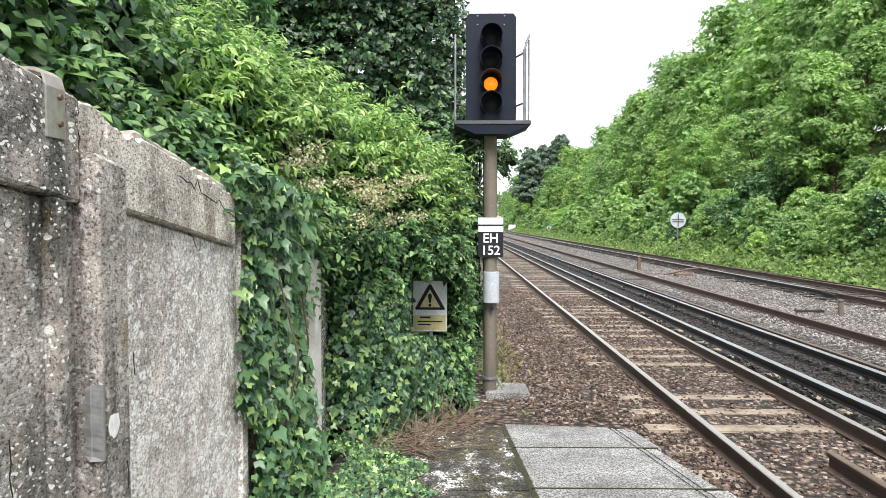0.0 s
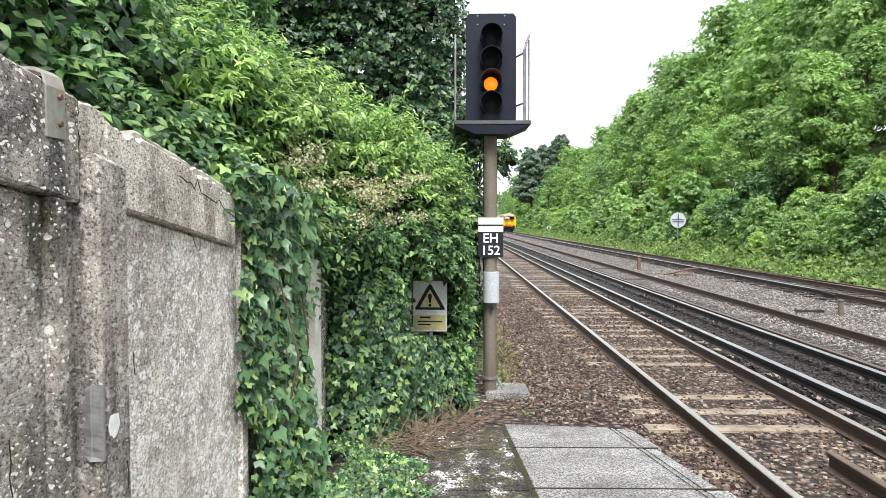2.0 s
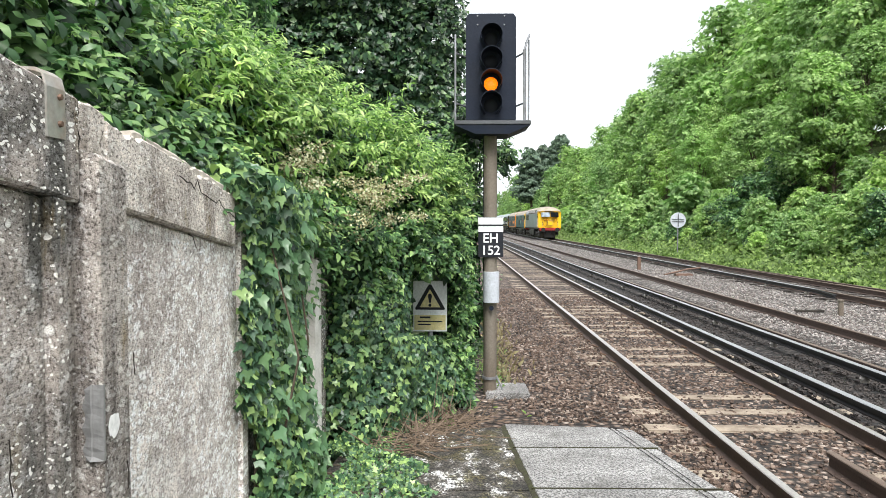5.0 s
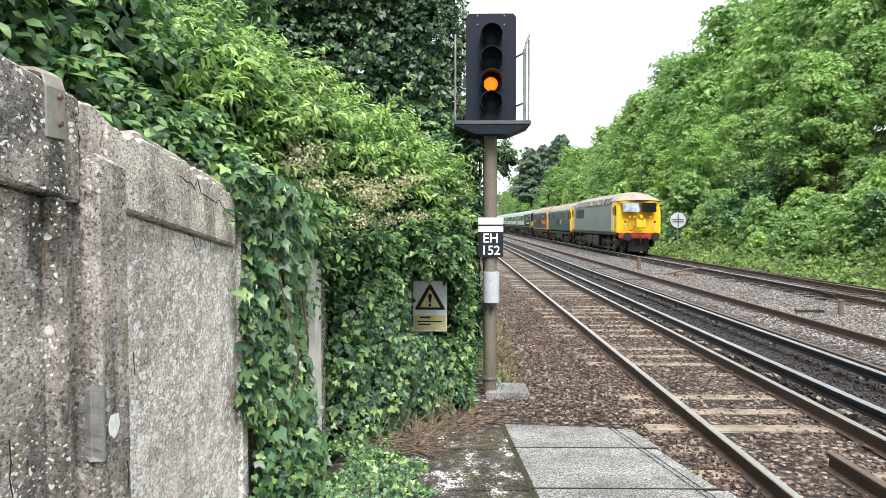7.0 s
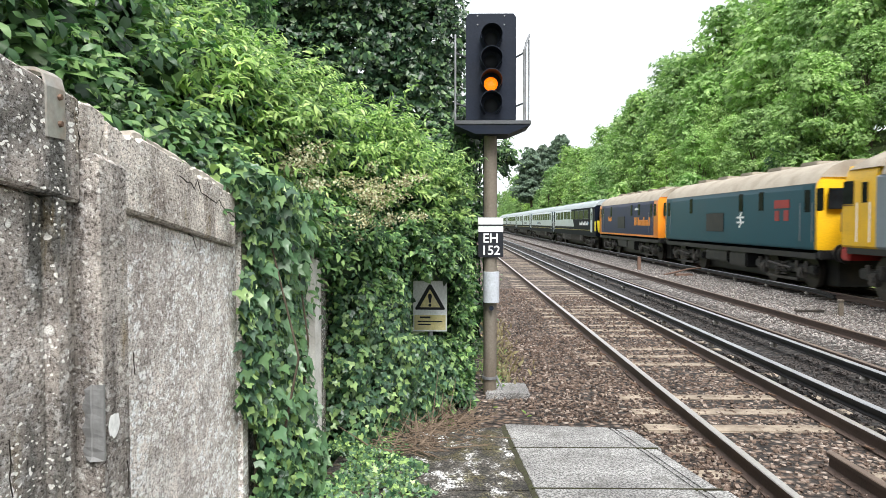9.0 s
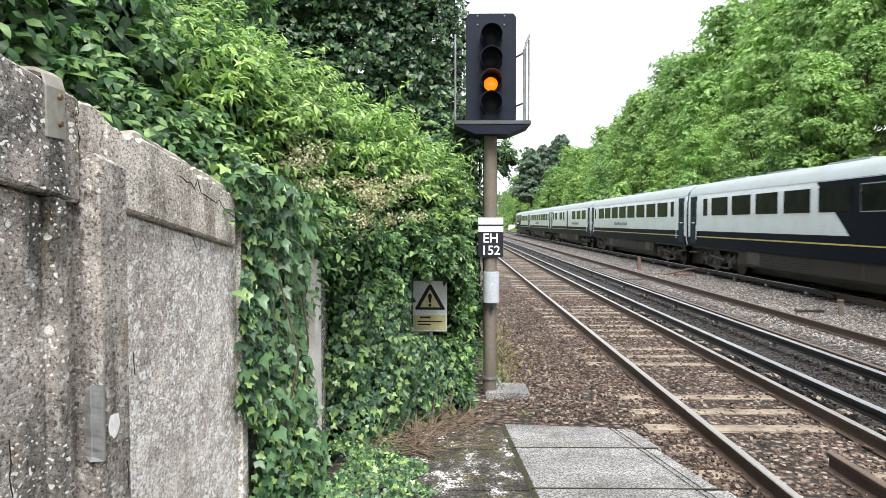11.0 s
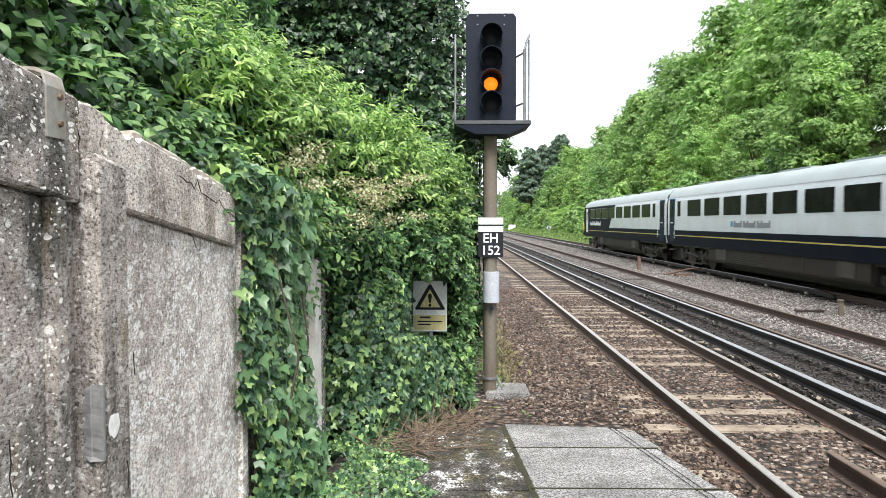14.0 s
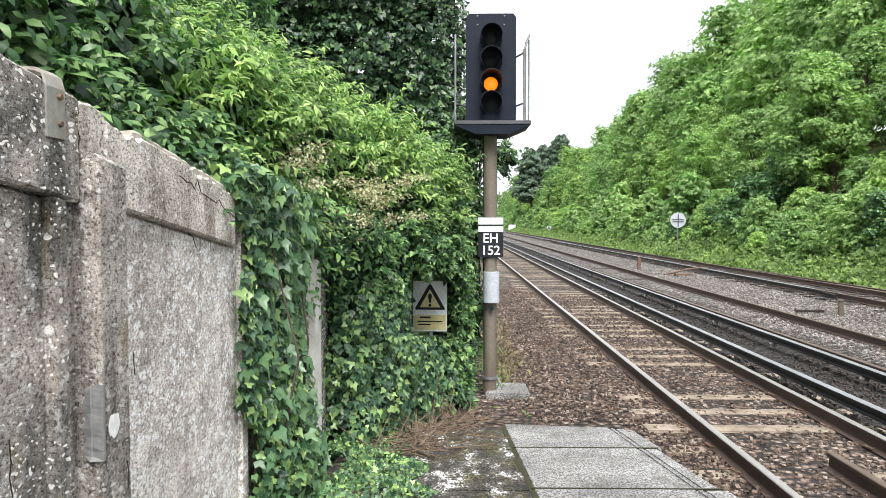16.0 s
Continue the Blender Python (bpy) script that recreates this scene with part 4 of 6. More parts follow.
def make_warning_sign():
    s = thing("warning_sign", "white metal warning sign with a black triangle half hidden in ivy", "sign", at=pose(-0.30, 8.75, 0, 0, 0, -3))
    part("sign_plate", block(-0.205, 0.205, 0, 0.012, 0.70, 1.315, 0.004), M["white"], s)
    bm = prism([(-0.175, 0.965), (0.175, 0.965), (0.18, 0.985), (0.015, 1.272), (-0.015, 1.272), (-0.18, 0.985)], 0.004, pose(0, -0.005, 0))
    part("triangle", bm, M["sign_black"], s, "black warning triangle")
    bm = prism([(-0.125, 0.995), (0.125, 0.995), (0, 1.215)], 0.003, pose(0, -0.0085, 0))
    part("triangle_fill", bm, M["sign_yellow"], s, "faded yellow triangle field")
    bm = prism([(-0.010, 1.05), (0.010, 1.05), (0.024, 1.13), (0.016, 1.16), (-0.016, 1.16), (-0.024, 1.13)], 0.003, pose(0, -0.012, 0))
    bmesh.ops.create_cone(bm, cap_ends=True, segments=14, radius1=0.018, radius2=0.018, depth=0.003, matrix=pose(0, -0.0105, 1.02, 90))
    part("exclamation_mark", bm, M["sign_black"], s)
    part("text_field", block(-0.19, 0.19, -0.004, -0.001, 0.72, 0.90), M["sign_yellow"], s, "faded yellow text field")
    for z, w, h, x in ((0.872, 0.13, 0.022, -0.06), (0.822, 0.30, 0.014, 0.0), (0.785, 0.16, 0.014, -0.07)):
        part("text_bar", block(x - w / 2, x + w / 2, -0.008, -0.005, z - h / 2, z + h / 2), M["sign_black"], s)
    part("sign_post", tube((0, 0.045, -0.3), (0, 0.045, 1.25), 0.03, 0.03, 12), M["galv"], s)


def make_lineside():
    s = thing("round_sign", "round white trackside sign board with crossed bars on a post", "sign", at=pose(14.55, 47.6, 0))
    bm = tube((0, 0, 2.17), (0, 0.03, 2.17), 0.5, 0.5, 40)
    part("disc", bm, M["box_grey"], s, "pale round board")
    part("bar", block(-0.03, 0.03, -0.03, -0.002, 1.75, 2.6), M["deck"], s)
    part("bar", block(-0.38, 0.38, -0.035, -0.002, 2.21, 2.25), M["deck"], s)
    part("bar", block(-0.38, 0.38, -0.035, -0.002, 2.06, 2.10), M["deck"], s)
    part("sign_post", tube((0, 0.06, -0.2), (0, 0.06, 2.5), 0.04, 0.04, 10), M["galv"], s)
    for x, y, h, w, n in ((8.75, 34.6, 0.55, 0.075, "wood_post"), (9.25, 17.5, 0.32, 0.055, "pole")):
        p = thing("marker_post", "short weathered lineside marker post standing in ballast", "post", "marker posts", at=pose(x, y, 0))
        part("stake", block(-w, w, -w, w, -0.35, -0.2 + h, 0.02), M[n], p)
        part("cap", block(-w * 1.2, w * 1.2, -w * 1.2, w * 1.2, -0.2 + h, -0.2 + h + 0.05, 0.015), M[n], p)
    p = thing("ground_lever", "rusty rod of a hand lever lying on the ballast", "lever", at=pose(9.55, 30.5, -0.17))
    part("rod", pipe([(-0.9, -0.4, 0.03), (0.3, 0.3, 0.22), (0.9, 0.5, 0.26)], 0.035), M["wood_post"], p)
    part("foot", block(-0.35, 0.35, -0.2, 0.1, -0.05, 0.06, 0.02), M["wood_post"], p)
    p = thing("steel_bar", "rusty steel bar lying on grey ballast", "bar", at=pose(8.75, 18.0, -0.185, 0, 0, 92))
    part("bar_body", block(-0.06, 0.06, -0.35, 0.35, 0, 0.05, 0.01), M["t_wheel"], p)
    p = thing("far_cabinet", "small white lineside cabinet beside the track far off", "cabinet", at=pose(14.9, 190, 0))
    part("cabinet_body", block(-0.9, 0.9, -0.6, 0.6, -0.4, 1.5, 0.05), M["white"], p)
    part("roof", block(-1, 1, -0.7, 0.7, 1.5, 1.6, 0.03), M["galv"], p)
    p = thing("arrow_sign", "small white trackside sign with a dark arrow", "sign", at=pose(14.6, 113, 0))
    part("board", prism([(0, 0.45), (0.32, 0.75), (0.26, 1.1), (-0.26, 1.1), (-0.32, 0.75)], 0.05, pose(0, 0, 0.4)), M["box_grey"], p)
    part("arrow", prism([(0, 0.55), (0.2, 0.78), (0.08, 0.78), (0.08, 1.0), (-0.08, 1.0), (-0.08, 0.78), (-0.2, 0.78)], 0.02, pose(0, -0.025, 0.4)), M["sign_black"], p)
    part("sign_post", tube((0, 0.1, -0.3), (0, 0.1, 1.4), 0.04, 0.04, 8), M["galv"], p)
    # low retaining kerb of the bank
    k = thing("retaining_kerb", "low dark brick kerb at the foot of the bank", "kerb", kind="structure")
    for i in range(14):
        y = 62 + i * 6.2
        part("kerb_stone", block(14.2, 14.5, y, y + 6.0, -0.45, 0.02 + 0.03 * math.sin(i * 2.3), 0.03), M["wood_post"], k)


make_signal()
make_warning_sign()
make_lineside()


# ---- plants by the wall ----
def stems(name, ends, r, mat, parent, label=""):
    bm = bmesh.new()
    for a, b in ends:
        mid = (Vector(a) + Vector(b)) / 2 + Vector(rng.normal(size=3) * 0.06)
        tube(a, mid, r, r * 0.8, 5, bm, False)
        tube(mid, b, r * 0.8, r * 0.45, 5, bm, False)
    return part(name, bm, mat, parent, label)


def make_ivy():
    """Ivy that hangs over the wall: the leaves nearest to the path one by one, the rest joined."""
    iv = thing("ivy", "dark glossy ivy hanging over the concrete wall to the ground", "ivy")
    n = 6000
    y = rng.uniform(3.55, 5.35, n)
    v = rng.uniform(0.0, 1.0, n) * 1.95
    edge = 3.68 + 0.10 * np.sin(v * 5.0) + 0.07 * np.sin(v * 13 + 1) - 0.12 * (v > 1.3)
    far = 4.90 + 0.12 * np.sin(v * 4 + 2)
    keep = (y > edge) & (y < far)
    y, v = y[keep], v[keep]
    bulge = 0.05 + 0.17 * np.sin(np.clip((y - 3.6) / 1.5, 0, 1) * 3.14) * (0.6 + 0.4 * np.sin(v * 3 + 1))
    P = np.stack([WX + bulge * rng.uniform(0.35, 1.15, len(y)), y, ramp_z(y) + v], 1)
    N = np.tile(np.array([0.9, -0.5, 0.3]), (len(P), 1))
    # crest that folds over the top
    m = 900
    pc = np.stack([WX - 0.1 + rng.uniform(-0.25, 0.24, m), rng.uniform(3.5, 4.95, m), np.zeros(m)], 1)
    pc[:, 2] = ramp_z(pc[:, 1]) + 1.86 + rng.uniform(-0.05, 0.12, m)
    P, N = np.vstack([P, pc]), np.vstack([N, np.tile(np.array([0.5, -0.4, 0.9]), (m, 1))])
    mesh_part("ivy_mass", leaves("ivy_mass", P, N, 0.062, LOBED, M["ivy"], 0.9, 0.55), iv)["kind"] = "stuff"
    single = [leaves("leaf", np.zeros((1, 3)), np.array([[0.85, -0.45, 0.3]]), 0.07, LOBED, M["ivy"], 0.9, 0.3) for _ in range(12)]
    for k in range(280):
        yy, vv = rng.uniform(3.72, 4.9), rng.uniform(0.0, 1.85)
        o = mesh_part("leaf", single[k % 12], iv)
        b = 0.07 + 0.17 * math.sin(min(1, max(0, (yy - 3.6) / 1.5)) * 3.14) * (0.6 + 0.4 * math.sin(vv * 3 + 1))
        o.matrix_basis = pose(WX + b * 1.2, yy, ramp_z(yy) + vv, rng.normal() * 12, rng.normal() * 12, rng.normal() * 14)
    st = [((WX + 0.03, 3.7 + rng.random() * 1.1, ramp_z(4.2)), (WX + 0.05, 3.7 + rng.random() * 1.1, ramp_z(4.2) + 1.8)) for _ in range(14)]
    stems("stem", st, 0.009, M["bark"], iv, "woody ivy stem")

    # second ivy, over the far part of the wall and round the warning sign
    iv2 = thing("ivy", "thick ivy bank covering the wall's end beside the signal post", "ivy")
    lobes = []
    for x, y, z, r in ((-0.98, 6.35, 0.75, 0.26), (-0.96, 6.4, 0.25, 0.3), (-0.95, 6.5, 1.25, 0.28), (-0.85, 6.9, 0.95, 0.34), (-0.83, 6.9, 0.35, 0.38), (-0.8, 7.3, 1.3, 0.35), (-0.72, 7.5, 0.6, 0.42), (-0.62, 7.9, 1.0, 0.4),
                       (-0.6, 8.0, 0.3, 0.45), (-0.55, 8.5, 1.25, 0.34), (-0.40, 8.45, 0.25, 0.42), (-0.52, 8.55, 0.75, 0.3), (-0.9, 7.6, 0.0, 0.45), (-0.5, 7.9, -0.05, 0.35), (-0.2, 8.6, 0.0, 0.3)):
        lobes.append(((x, y, z), (r, r, r * 1.25)))
    P, N = crown_points(lobes, 1500)
    N = N + np.array([0.3, -0.6, 0])
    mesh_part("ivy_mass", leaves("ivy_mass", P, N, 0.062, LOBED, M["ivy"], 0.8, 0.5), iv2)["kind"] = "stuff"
    # inner leaves near black: shade inside the ivy painted as leaf colour
    P2 = P[rng.random(len(P)) < 0.25] * np.array([1, 1, 1]) + np.array([-0.12, 0.14, 0])
    mesh_part("inner_leaves", leaves("inner_leaves", P2, N[:len(P2)], 0.1, OVATE, M["tree_dark_and_gaps"], 0.6, 0.6), iv2)["kind"] = "stuff"
    stems("stem", [((-0.9, 6.5 + k * 0.14, ramp_z(6.5 + k * 0.14) - 0.2), (-0.85, 6.7 + k * 0.13, 1.3)) for k in range(8, 11)], 0.008, M["bark"], iv2)

    # low ivy creeping over the ramp
    g = thing("ground_ivy", "low ivy creeping over the mossy slabs below the wall", "ivy")
    n = 7500
    x, y = rng.uniform(-1.05, 0.1, n), rng.uniform(4.0, 8.3, n)
    lim = np.interp(y, [4.0, 5.2, 6.2, 7.2, 8.3], [-0.25, -0.2, -0.42, -0.6, -0.4]) + 0.09 * np.sin(y * 7)
    keep = (x < lim) & ~((x < -0.82) & (y > 4.9) & (y < 5.8))
    x, y, lim = x[keep], y[keep], lim[keep]
    h = np.clip((lim - x) * 0.25, 0.0, 0.10) + 0.015
    P = np.stack([x, y, ramp_z(y) + h * rng.uniform(0.4, 1.15, len(x))], 1)
    mesh_part("ivy_mass", leaves("ivy_mass", P, np.tile(np.array([0.2, -0.4, 1.0]), (len(P), 1)), 0.036, LOBED, M["ivy"], 0.2, 0.8), g)["kind"] = "stuff"
    stems("stem", [((-0.95, 4.4 + k * 0.3, ramp_z(4.4 + k * 0.3) + 0.02), (-0.5 + 0.1 * math.sin(k), 4.5 + k * 0.3, ramp_z(4.5 + k * 0.3) + 0.03)) for k in range(11)], 0.005, M["bark"], g, "creeping ivy stem")


def shoots(n, bases, out, length, leaf, parent, mat, name="shoot"):
    """One spray of upright leafy shoots, in the space of its foot."""
    foot = np.mean(bases, axis=0)
    P, N, ends = [], [], []
    for k in range(n):
        b = bases[rng.integers(len(bases))] + rng.normal(size=3) * 0.12
        d = np.array(out) + rng.normal(size=3) * np.array([0.35, 0.35, 0.2])
        d = d / np.linalg.norm(d)
        L = length * rng.uniform(0.6, 1.25)
        for t in np.linspace(0.15, 1.0, int(9 + L * 9)):
            c = b + d * L * t + np.array([0.05, -0.04, -0.12]) * t * t * L
            for s in range(3):
                a = rng.uniform(0, 6.28)
                P.append(c + 0.012 * np.array([math.cos(a), math.sin(a), 0]))
                N.append(np.array([math.cos(a) * 0.6, math.sin(a) * 0.6 - 0.2, 0.8]))
        ends.append((b - foot, b + d * L * 0.95 - foot))
    P = np.array(P) - foot
    o = mesh_part(name, leaves(name, P, np.array(N), leaf, LANCE, mat, 0.25, 0.35), parent, "spray of fresh long-leaved shoots")
    o.location = foot
    stems("stem", ends, 0.006, M["bush_dark"], o)["kind"] = "stuff"
    return o


SPRAYS = []


def make_shrubs():
    # fresh green shrub behind the wall
    b = thing("shrub", "fresh green long-leaved shrub growing over the concrete wall", "shrub", "shrubs behind the wall")
    lobes = [((-1.95, 4.7, 2.75), (0.7, 0.8, 0.75)), ((-1.75, 5.4, 2.6), (0.65, 0.7, 0.75)),
             ((-2.2, 5.9, 2.95), (0.8, 0.8, 0.65)), ((-1.55, 6.1, 2.75), (0.65, 0.7, 0.65)), ((-1.25, 6.9, 2.5), (0.65, 0.7, 0.65)), ((-0.95, 7.6, 2.5), (0.6, 0.7, 0.62)), ((-0.6, 8.2, 2.35), (0.5, 0.6, 0.62)), ((-0.28, 8.8, 2.25), (0.42, 0.5, 0.55)),
             ((-2.7, 7.0, 2.8), (0.9, 0.9, 0.7))]
    P, N = crown_points(lobes, 700, 0.5)
    mesh_part("foliage", leaves("foliage", P, N + np.array([0.3, -0.8, 0.7]), 0.088, LANCE, M["bush_dark"], 0.5, 0.85), b)["kind"] = "stuff"
    mesh_part("shoot_mass", shoot_leaves("shoot_mass", lobes, 1500, 0.42, 0.098, LANCE, M["bush"], 0.85, start=0.55), b, "arching shoots of fresh long leaves")["kind"] = "stuff"
    # core leaves coloured almost black to paint the shade between shoots
    P2, N2 = crown_points([(c, tuple(0.75 * q for q in r)) for c, r in lobes], 520)
    mesh_part("inner_leaves", leaves("inner_leaves", P2, N2, 0.13, OVATE, M["tree_dark_and_gaps"], 0.4, 0.7), b)["kind"] = "stuff"
    stems("branch", [((-2.2 + k * 0.12, 3.2 + k * 0.45, 0.2), (-2.1 + k * 0.14, 3.3 + k * 0.45, 3.0)) for k in range(13)], 0.028, M["bark"], b)
    for k, (x, y, z, L) in enumerate(((-2.1, 4.6, 3.0, 0.55), (-1.9, 5.0, 2.95, 0.6), (-1.75, 5.6, 2.8, 0.6), (-1.55, 6.1, 2.75, 0.62), (-1.3, 6.6, 2.7, 0.6), (-1.1, 7.1, 2.7, 0.65), (-0.85, 7.7, 2.65, 0.6), (-0.55, 8.2, 2.5, 0.6), (-2.0, 5.3, 2.7, 0.5), (-0.35, 8.7, 2.4, 0.5))):
        bases = np.array([(x, y, z), (x + 0.25, y + 0.2, z - 0.2), (x - 0.2, y - 0.2, z)])
        SPRAYS.append(shoots(22, bases, (0.3, -0.15, 0.9), L, 0.08, b, M["bush"]))

    # darker shrub of broad leaves at the wall's left end and below
    d = thing("shrub", "dense mid-green bramble and hawthorn thicket over the wall", "shrub", "shrubs behind the wall")
    lobes = [((-2.0, 2.9, 2.6), (0.6, 0.7, 0.7)), ((-1.95, 3.6, 2.75), (0.62, 0.7, 0.8)), ((-2.5, 4.3, 3.3), (0.8, 0.8, 0.7)), ((-3.2, 3.4, 3.4), (0.9, 0.9, 0.9)), ((0.72, 10.8, 3.0), (0.13, 0.15, 0.3)), ((-2.6, 2.6, 2.5), (0.7, 0.7, 0.7)), ((-1.75, 2.75, 2.35), (0.4, 0.5, 0.35)), ((-1.6, 3.3, 2.3), (0.4, 0.5, 0.35)), ((-1.6, 4.0, 2.3), (0.4, 0.5, 0.4)), ((-1.4, 5.2, 2.0), (0.45, 0.6, 0.5)), ((-1.2, 5.9, 1.95), (0.4, 0.5, 0.45)),
             ((-0.98, 6.5, 1.8), (0.38, 0.5, 0.45)), ((-0.8, 7.2, 1.75), (0.42, 0.5, 0.5)), ((-0.5, 7.9, 1.75), (0.4, 0.5, 0.5)), ((-0.2, 8.7, 1.65), (0.38, 0.5, 0.6)), ((-0.1, 9.2, 1.3), (0.4, 0.4, 0.6)), ((-0.05, 9.3, 0.75), (0.36, 0.4, 0.5)),
             ((-0.05, 9.0, 0.25), (0.36, 0.4, 0.4)), ((0.12, 9.75, 1.9), (0.3, 0.4, 0.8)), ((0.1, 9.9, 2.9), (0.35, 0.4, 0.6)), ((0.1, 9.8, 0.7), (0.32, 0.4, 0.7)), ((-3.6, 3.0, 3.2), (1.0, 1.0, 1.0)), ((0.0, 8.75, -0.05), (0.28, 0.3, 0.22))]
    P, N = crown_points(lobes, 900, 0.4)
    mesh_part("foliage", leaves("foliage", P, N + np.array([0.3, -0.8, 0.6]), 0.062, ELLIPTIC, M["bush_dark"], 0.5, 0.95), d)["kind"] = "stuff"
    mesh_part("shoot_mass", shoot_leaves("shoot_mass", lobes, 1900, 0.30, 0.082, ELLIPTIC, M["bush_dark"], 0.35, 9, 0.7, 0.5), d, "drooping leafy shoots")["kind"] = "stuff"
    # depth of the thicket: shade put into the inner leaf colour
    P2, N2 = crown_points([(c, tuple(0.75 * q for q in r)) for c, r in lobes], 600)
    mesh_part("inner_leaves", leaves("inner_leaves", P2, N2, 0.14, OVATE, M["tree_dark_and_gaps"], 0.4, 0.7), d)["kind"] = "stuff"
    stems("branch", [((-1.85 + k * 0.13, 4.5 + k * 0.45, -0.1), (-1.7 + k * 0.13, 4.6 + k * 0.45, 1.8)) for k in range(6)], 0.02, M["bark"], d)
    # fading flower heads
    fl = []
    for centre, spread, heads in (((-1.02, 4.95, 2.38), (0.10, 0.12, 0.10), 17), ((-0.60, 6.05, 2.20), (0.16, 0.18, 0.15), 26), ((-0.80, 5.6, 2.12), (0.14, 0.15, 0.10), 9)):
        for k in range(heads):
            c = np.array(centre) + rng.normal(size=3) * np.array(spread)
            fl.append(rng.normal(size=(60, 3)) * np.array([0.045, 0.045, 0.022]) + c)
    P = np.vstack(fl)
    mesh_part("flower_head", leaves("flower_head", P, np.tile(np.array([0.1, -0.5, 0.8]), (len(P), 1)), 0.022, OVATE, M["flower"], 0.0, 0.8), d, "fading cream flower heads")

    # dark broadleaf tree behind
    t = thing("tree", "dark broadleaved tree standing behind the shrubs", "tree", "trees behind the wall")
    bm = tube((-2.2, 12.5, -0.4), (-2.1, 12.5, 3.2), 0.20, 0.15, 10)
    for a in range(7):
        tube((-2.1, 12.5, 2.4 + a * 0.2), (-2.1 + 1.7 * math.cos(a * 2.1), 12.5 + 1.2 * math.sin(a * 2.1), 4.6 + 0.3 * a), 0.08, 0.025, 7, bm)
    part("trunk", bm, M["bark"], t)
    lobes = [((-0.75, 11.9, 5.9), (0.95, 1.0, 0.9)), ((-0.55, 11.9, 4.9), (0.9, 1.0, 0.9)), ((-0.5, 11.7, 3.9), (0.8, 0.9, 0.8)), ((-0.35, 11.3, 3.0), (0.7, 0.8, 0.7)), ((-0.3, 11.0, 2.1), (0.65, 0.7, 0.7)), ((-0.25, 11.0, 1.1), (0.6, 0.7, 0.7)),
             ((-1.7, 11.5, 5.6), (1.0, 1.0, 1.0)), ((-1.6, 11.5, 4.5), (1.0, 1.0, 1.0)), ((-2.8, 11.6, 5.6), (1.1, 1.0, 1.0)), ((-2.7, 11.6, 4.4), (1.0, 1.0, 1.0)), ((-3.9, 11.6, 5.2), (1.1, 1.0, 1.1)), ((-5.0, 11.5, 5.6), (1.2, 1.1, 1.2)),
             ((-1.4, 11.2, 3.4), (0.9, 0.8, 0.8)), ((-6.3, 11.5, 5.5), (1.2, 1.2, 1.3)), ((-1.2, 11.8, 6.9), (1.3, 1.0, 0.8)), ((-3.2, 11.8, 6.9), (1.5, 1.0, 0.9))]
    P, N = crown_points(lobes, 560)
    mesh_part("crown", leaves("crown", P, N + np.array([0.2, -0.6, 0.3]), 0.125, SPRIG, M["tree_dark_and_gaps"], 0.5, 0.7), t)["kind"] = "stuff"

    u = thing("tree", "hazel with broad mid-green leaves above the wall", "tree", "trees behind the wall")
    part("trunk", tube((-3.6, 5.5, 0.2), (-3.4, 5.5, 4.2), 0.09, 0.05, 8), M["bark"], u)
    lobes = [((-3.9, 5.2, 4.0), (1.0, 1.0, 1.0)), ((-3.0, 5.0, 4.3), (0.8, 0.8, 0.7)), ((-4.6, 6.0, 4.6), (1.2, 1.0, 1.1)), ((-3.2, 6.4, 4.4), (0.9, 0.9, 0.8)), ((-4.3, 4.0, 3.6), (0.9, 0.9, 0.9)), ((-2.5, 7.2, 4.2), (0.7, 0.8, 0.6))]
    P, N = crown_points(lobes, 800)
    mesh_part("crown", leaves("crown", P, N + np.array([0.2, -0.5, 0.3]), 0.095, SPRIG, M["bush_dark"], 0.5, 0.8), u)["kind"] = "stuff"


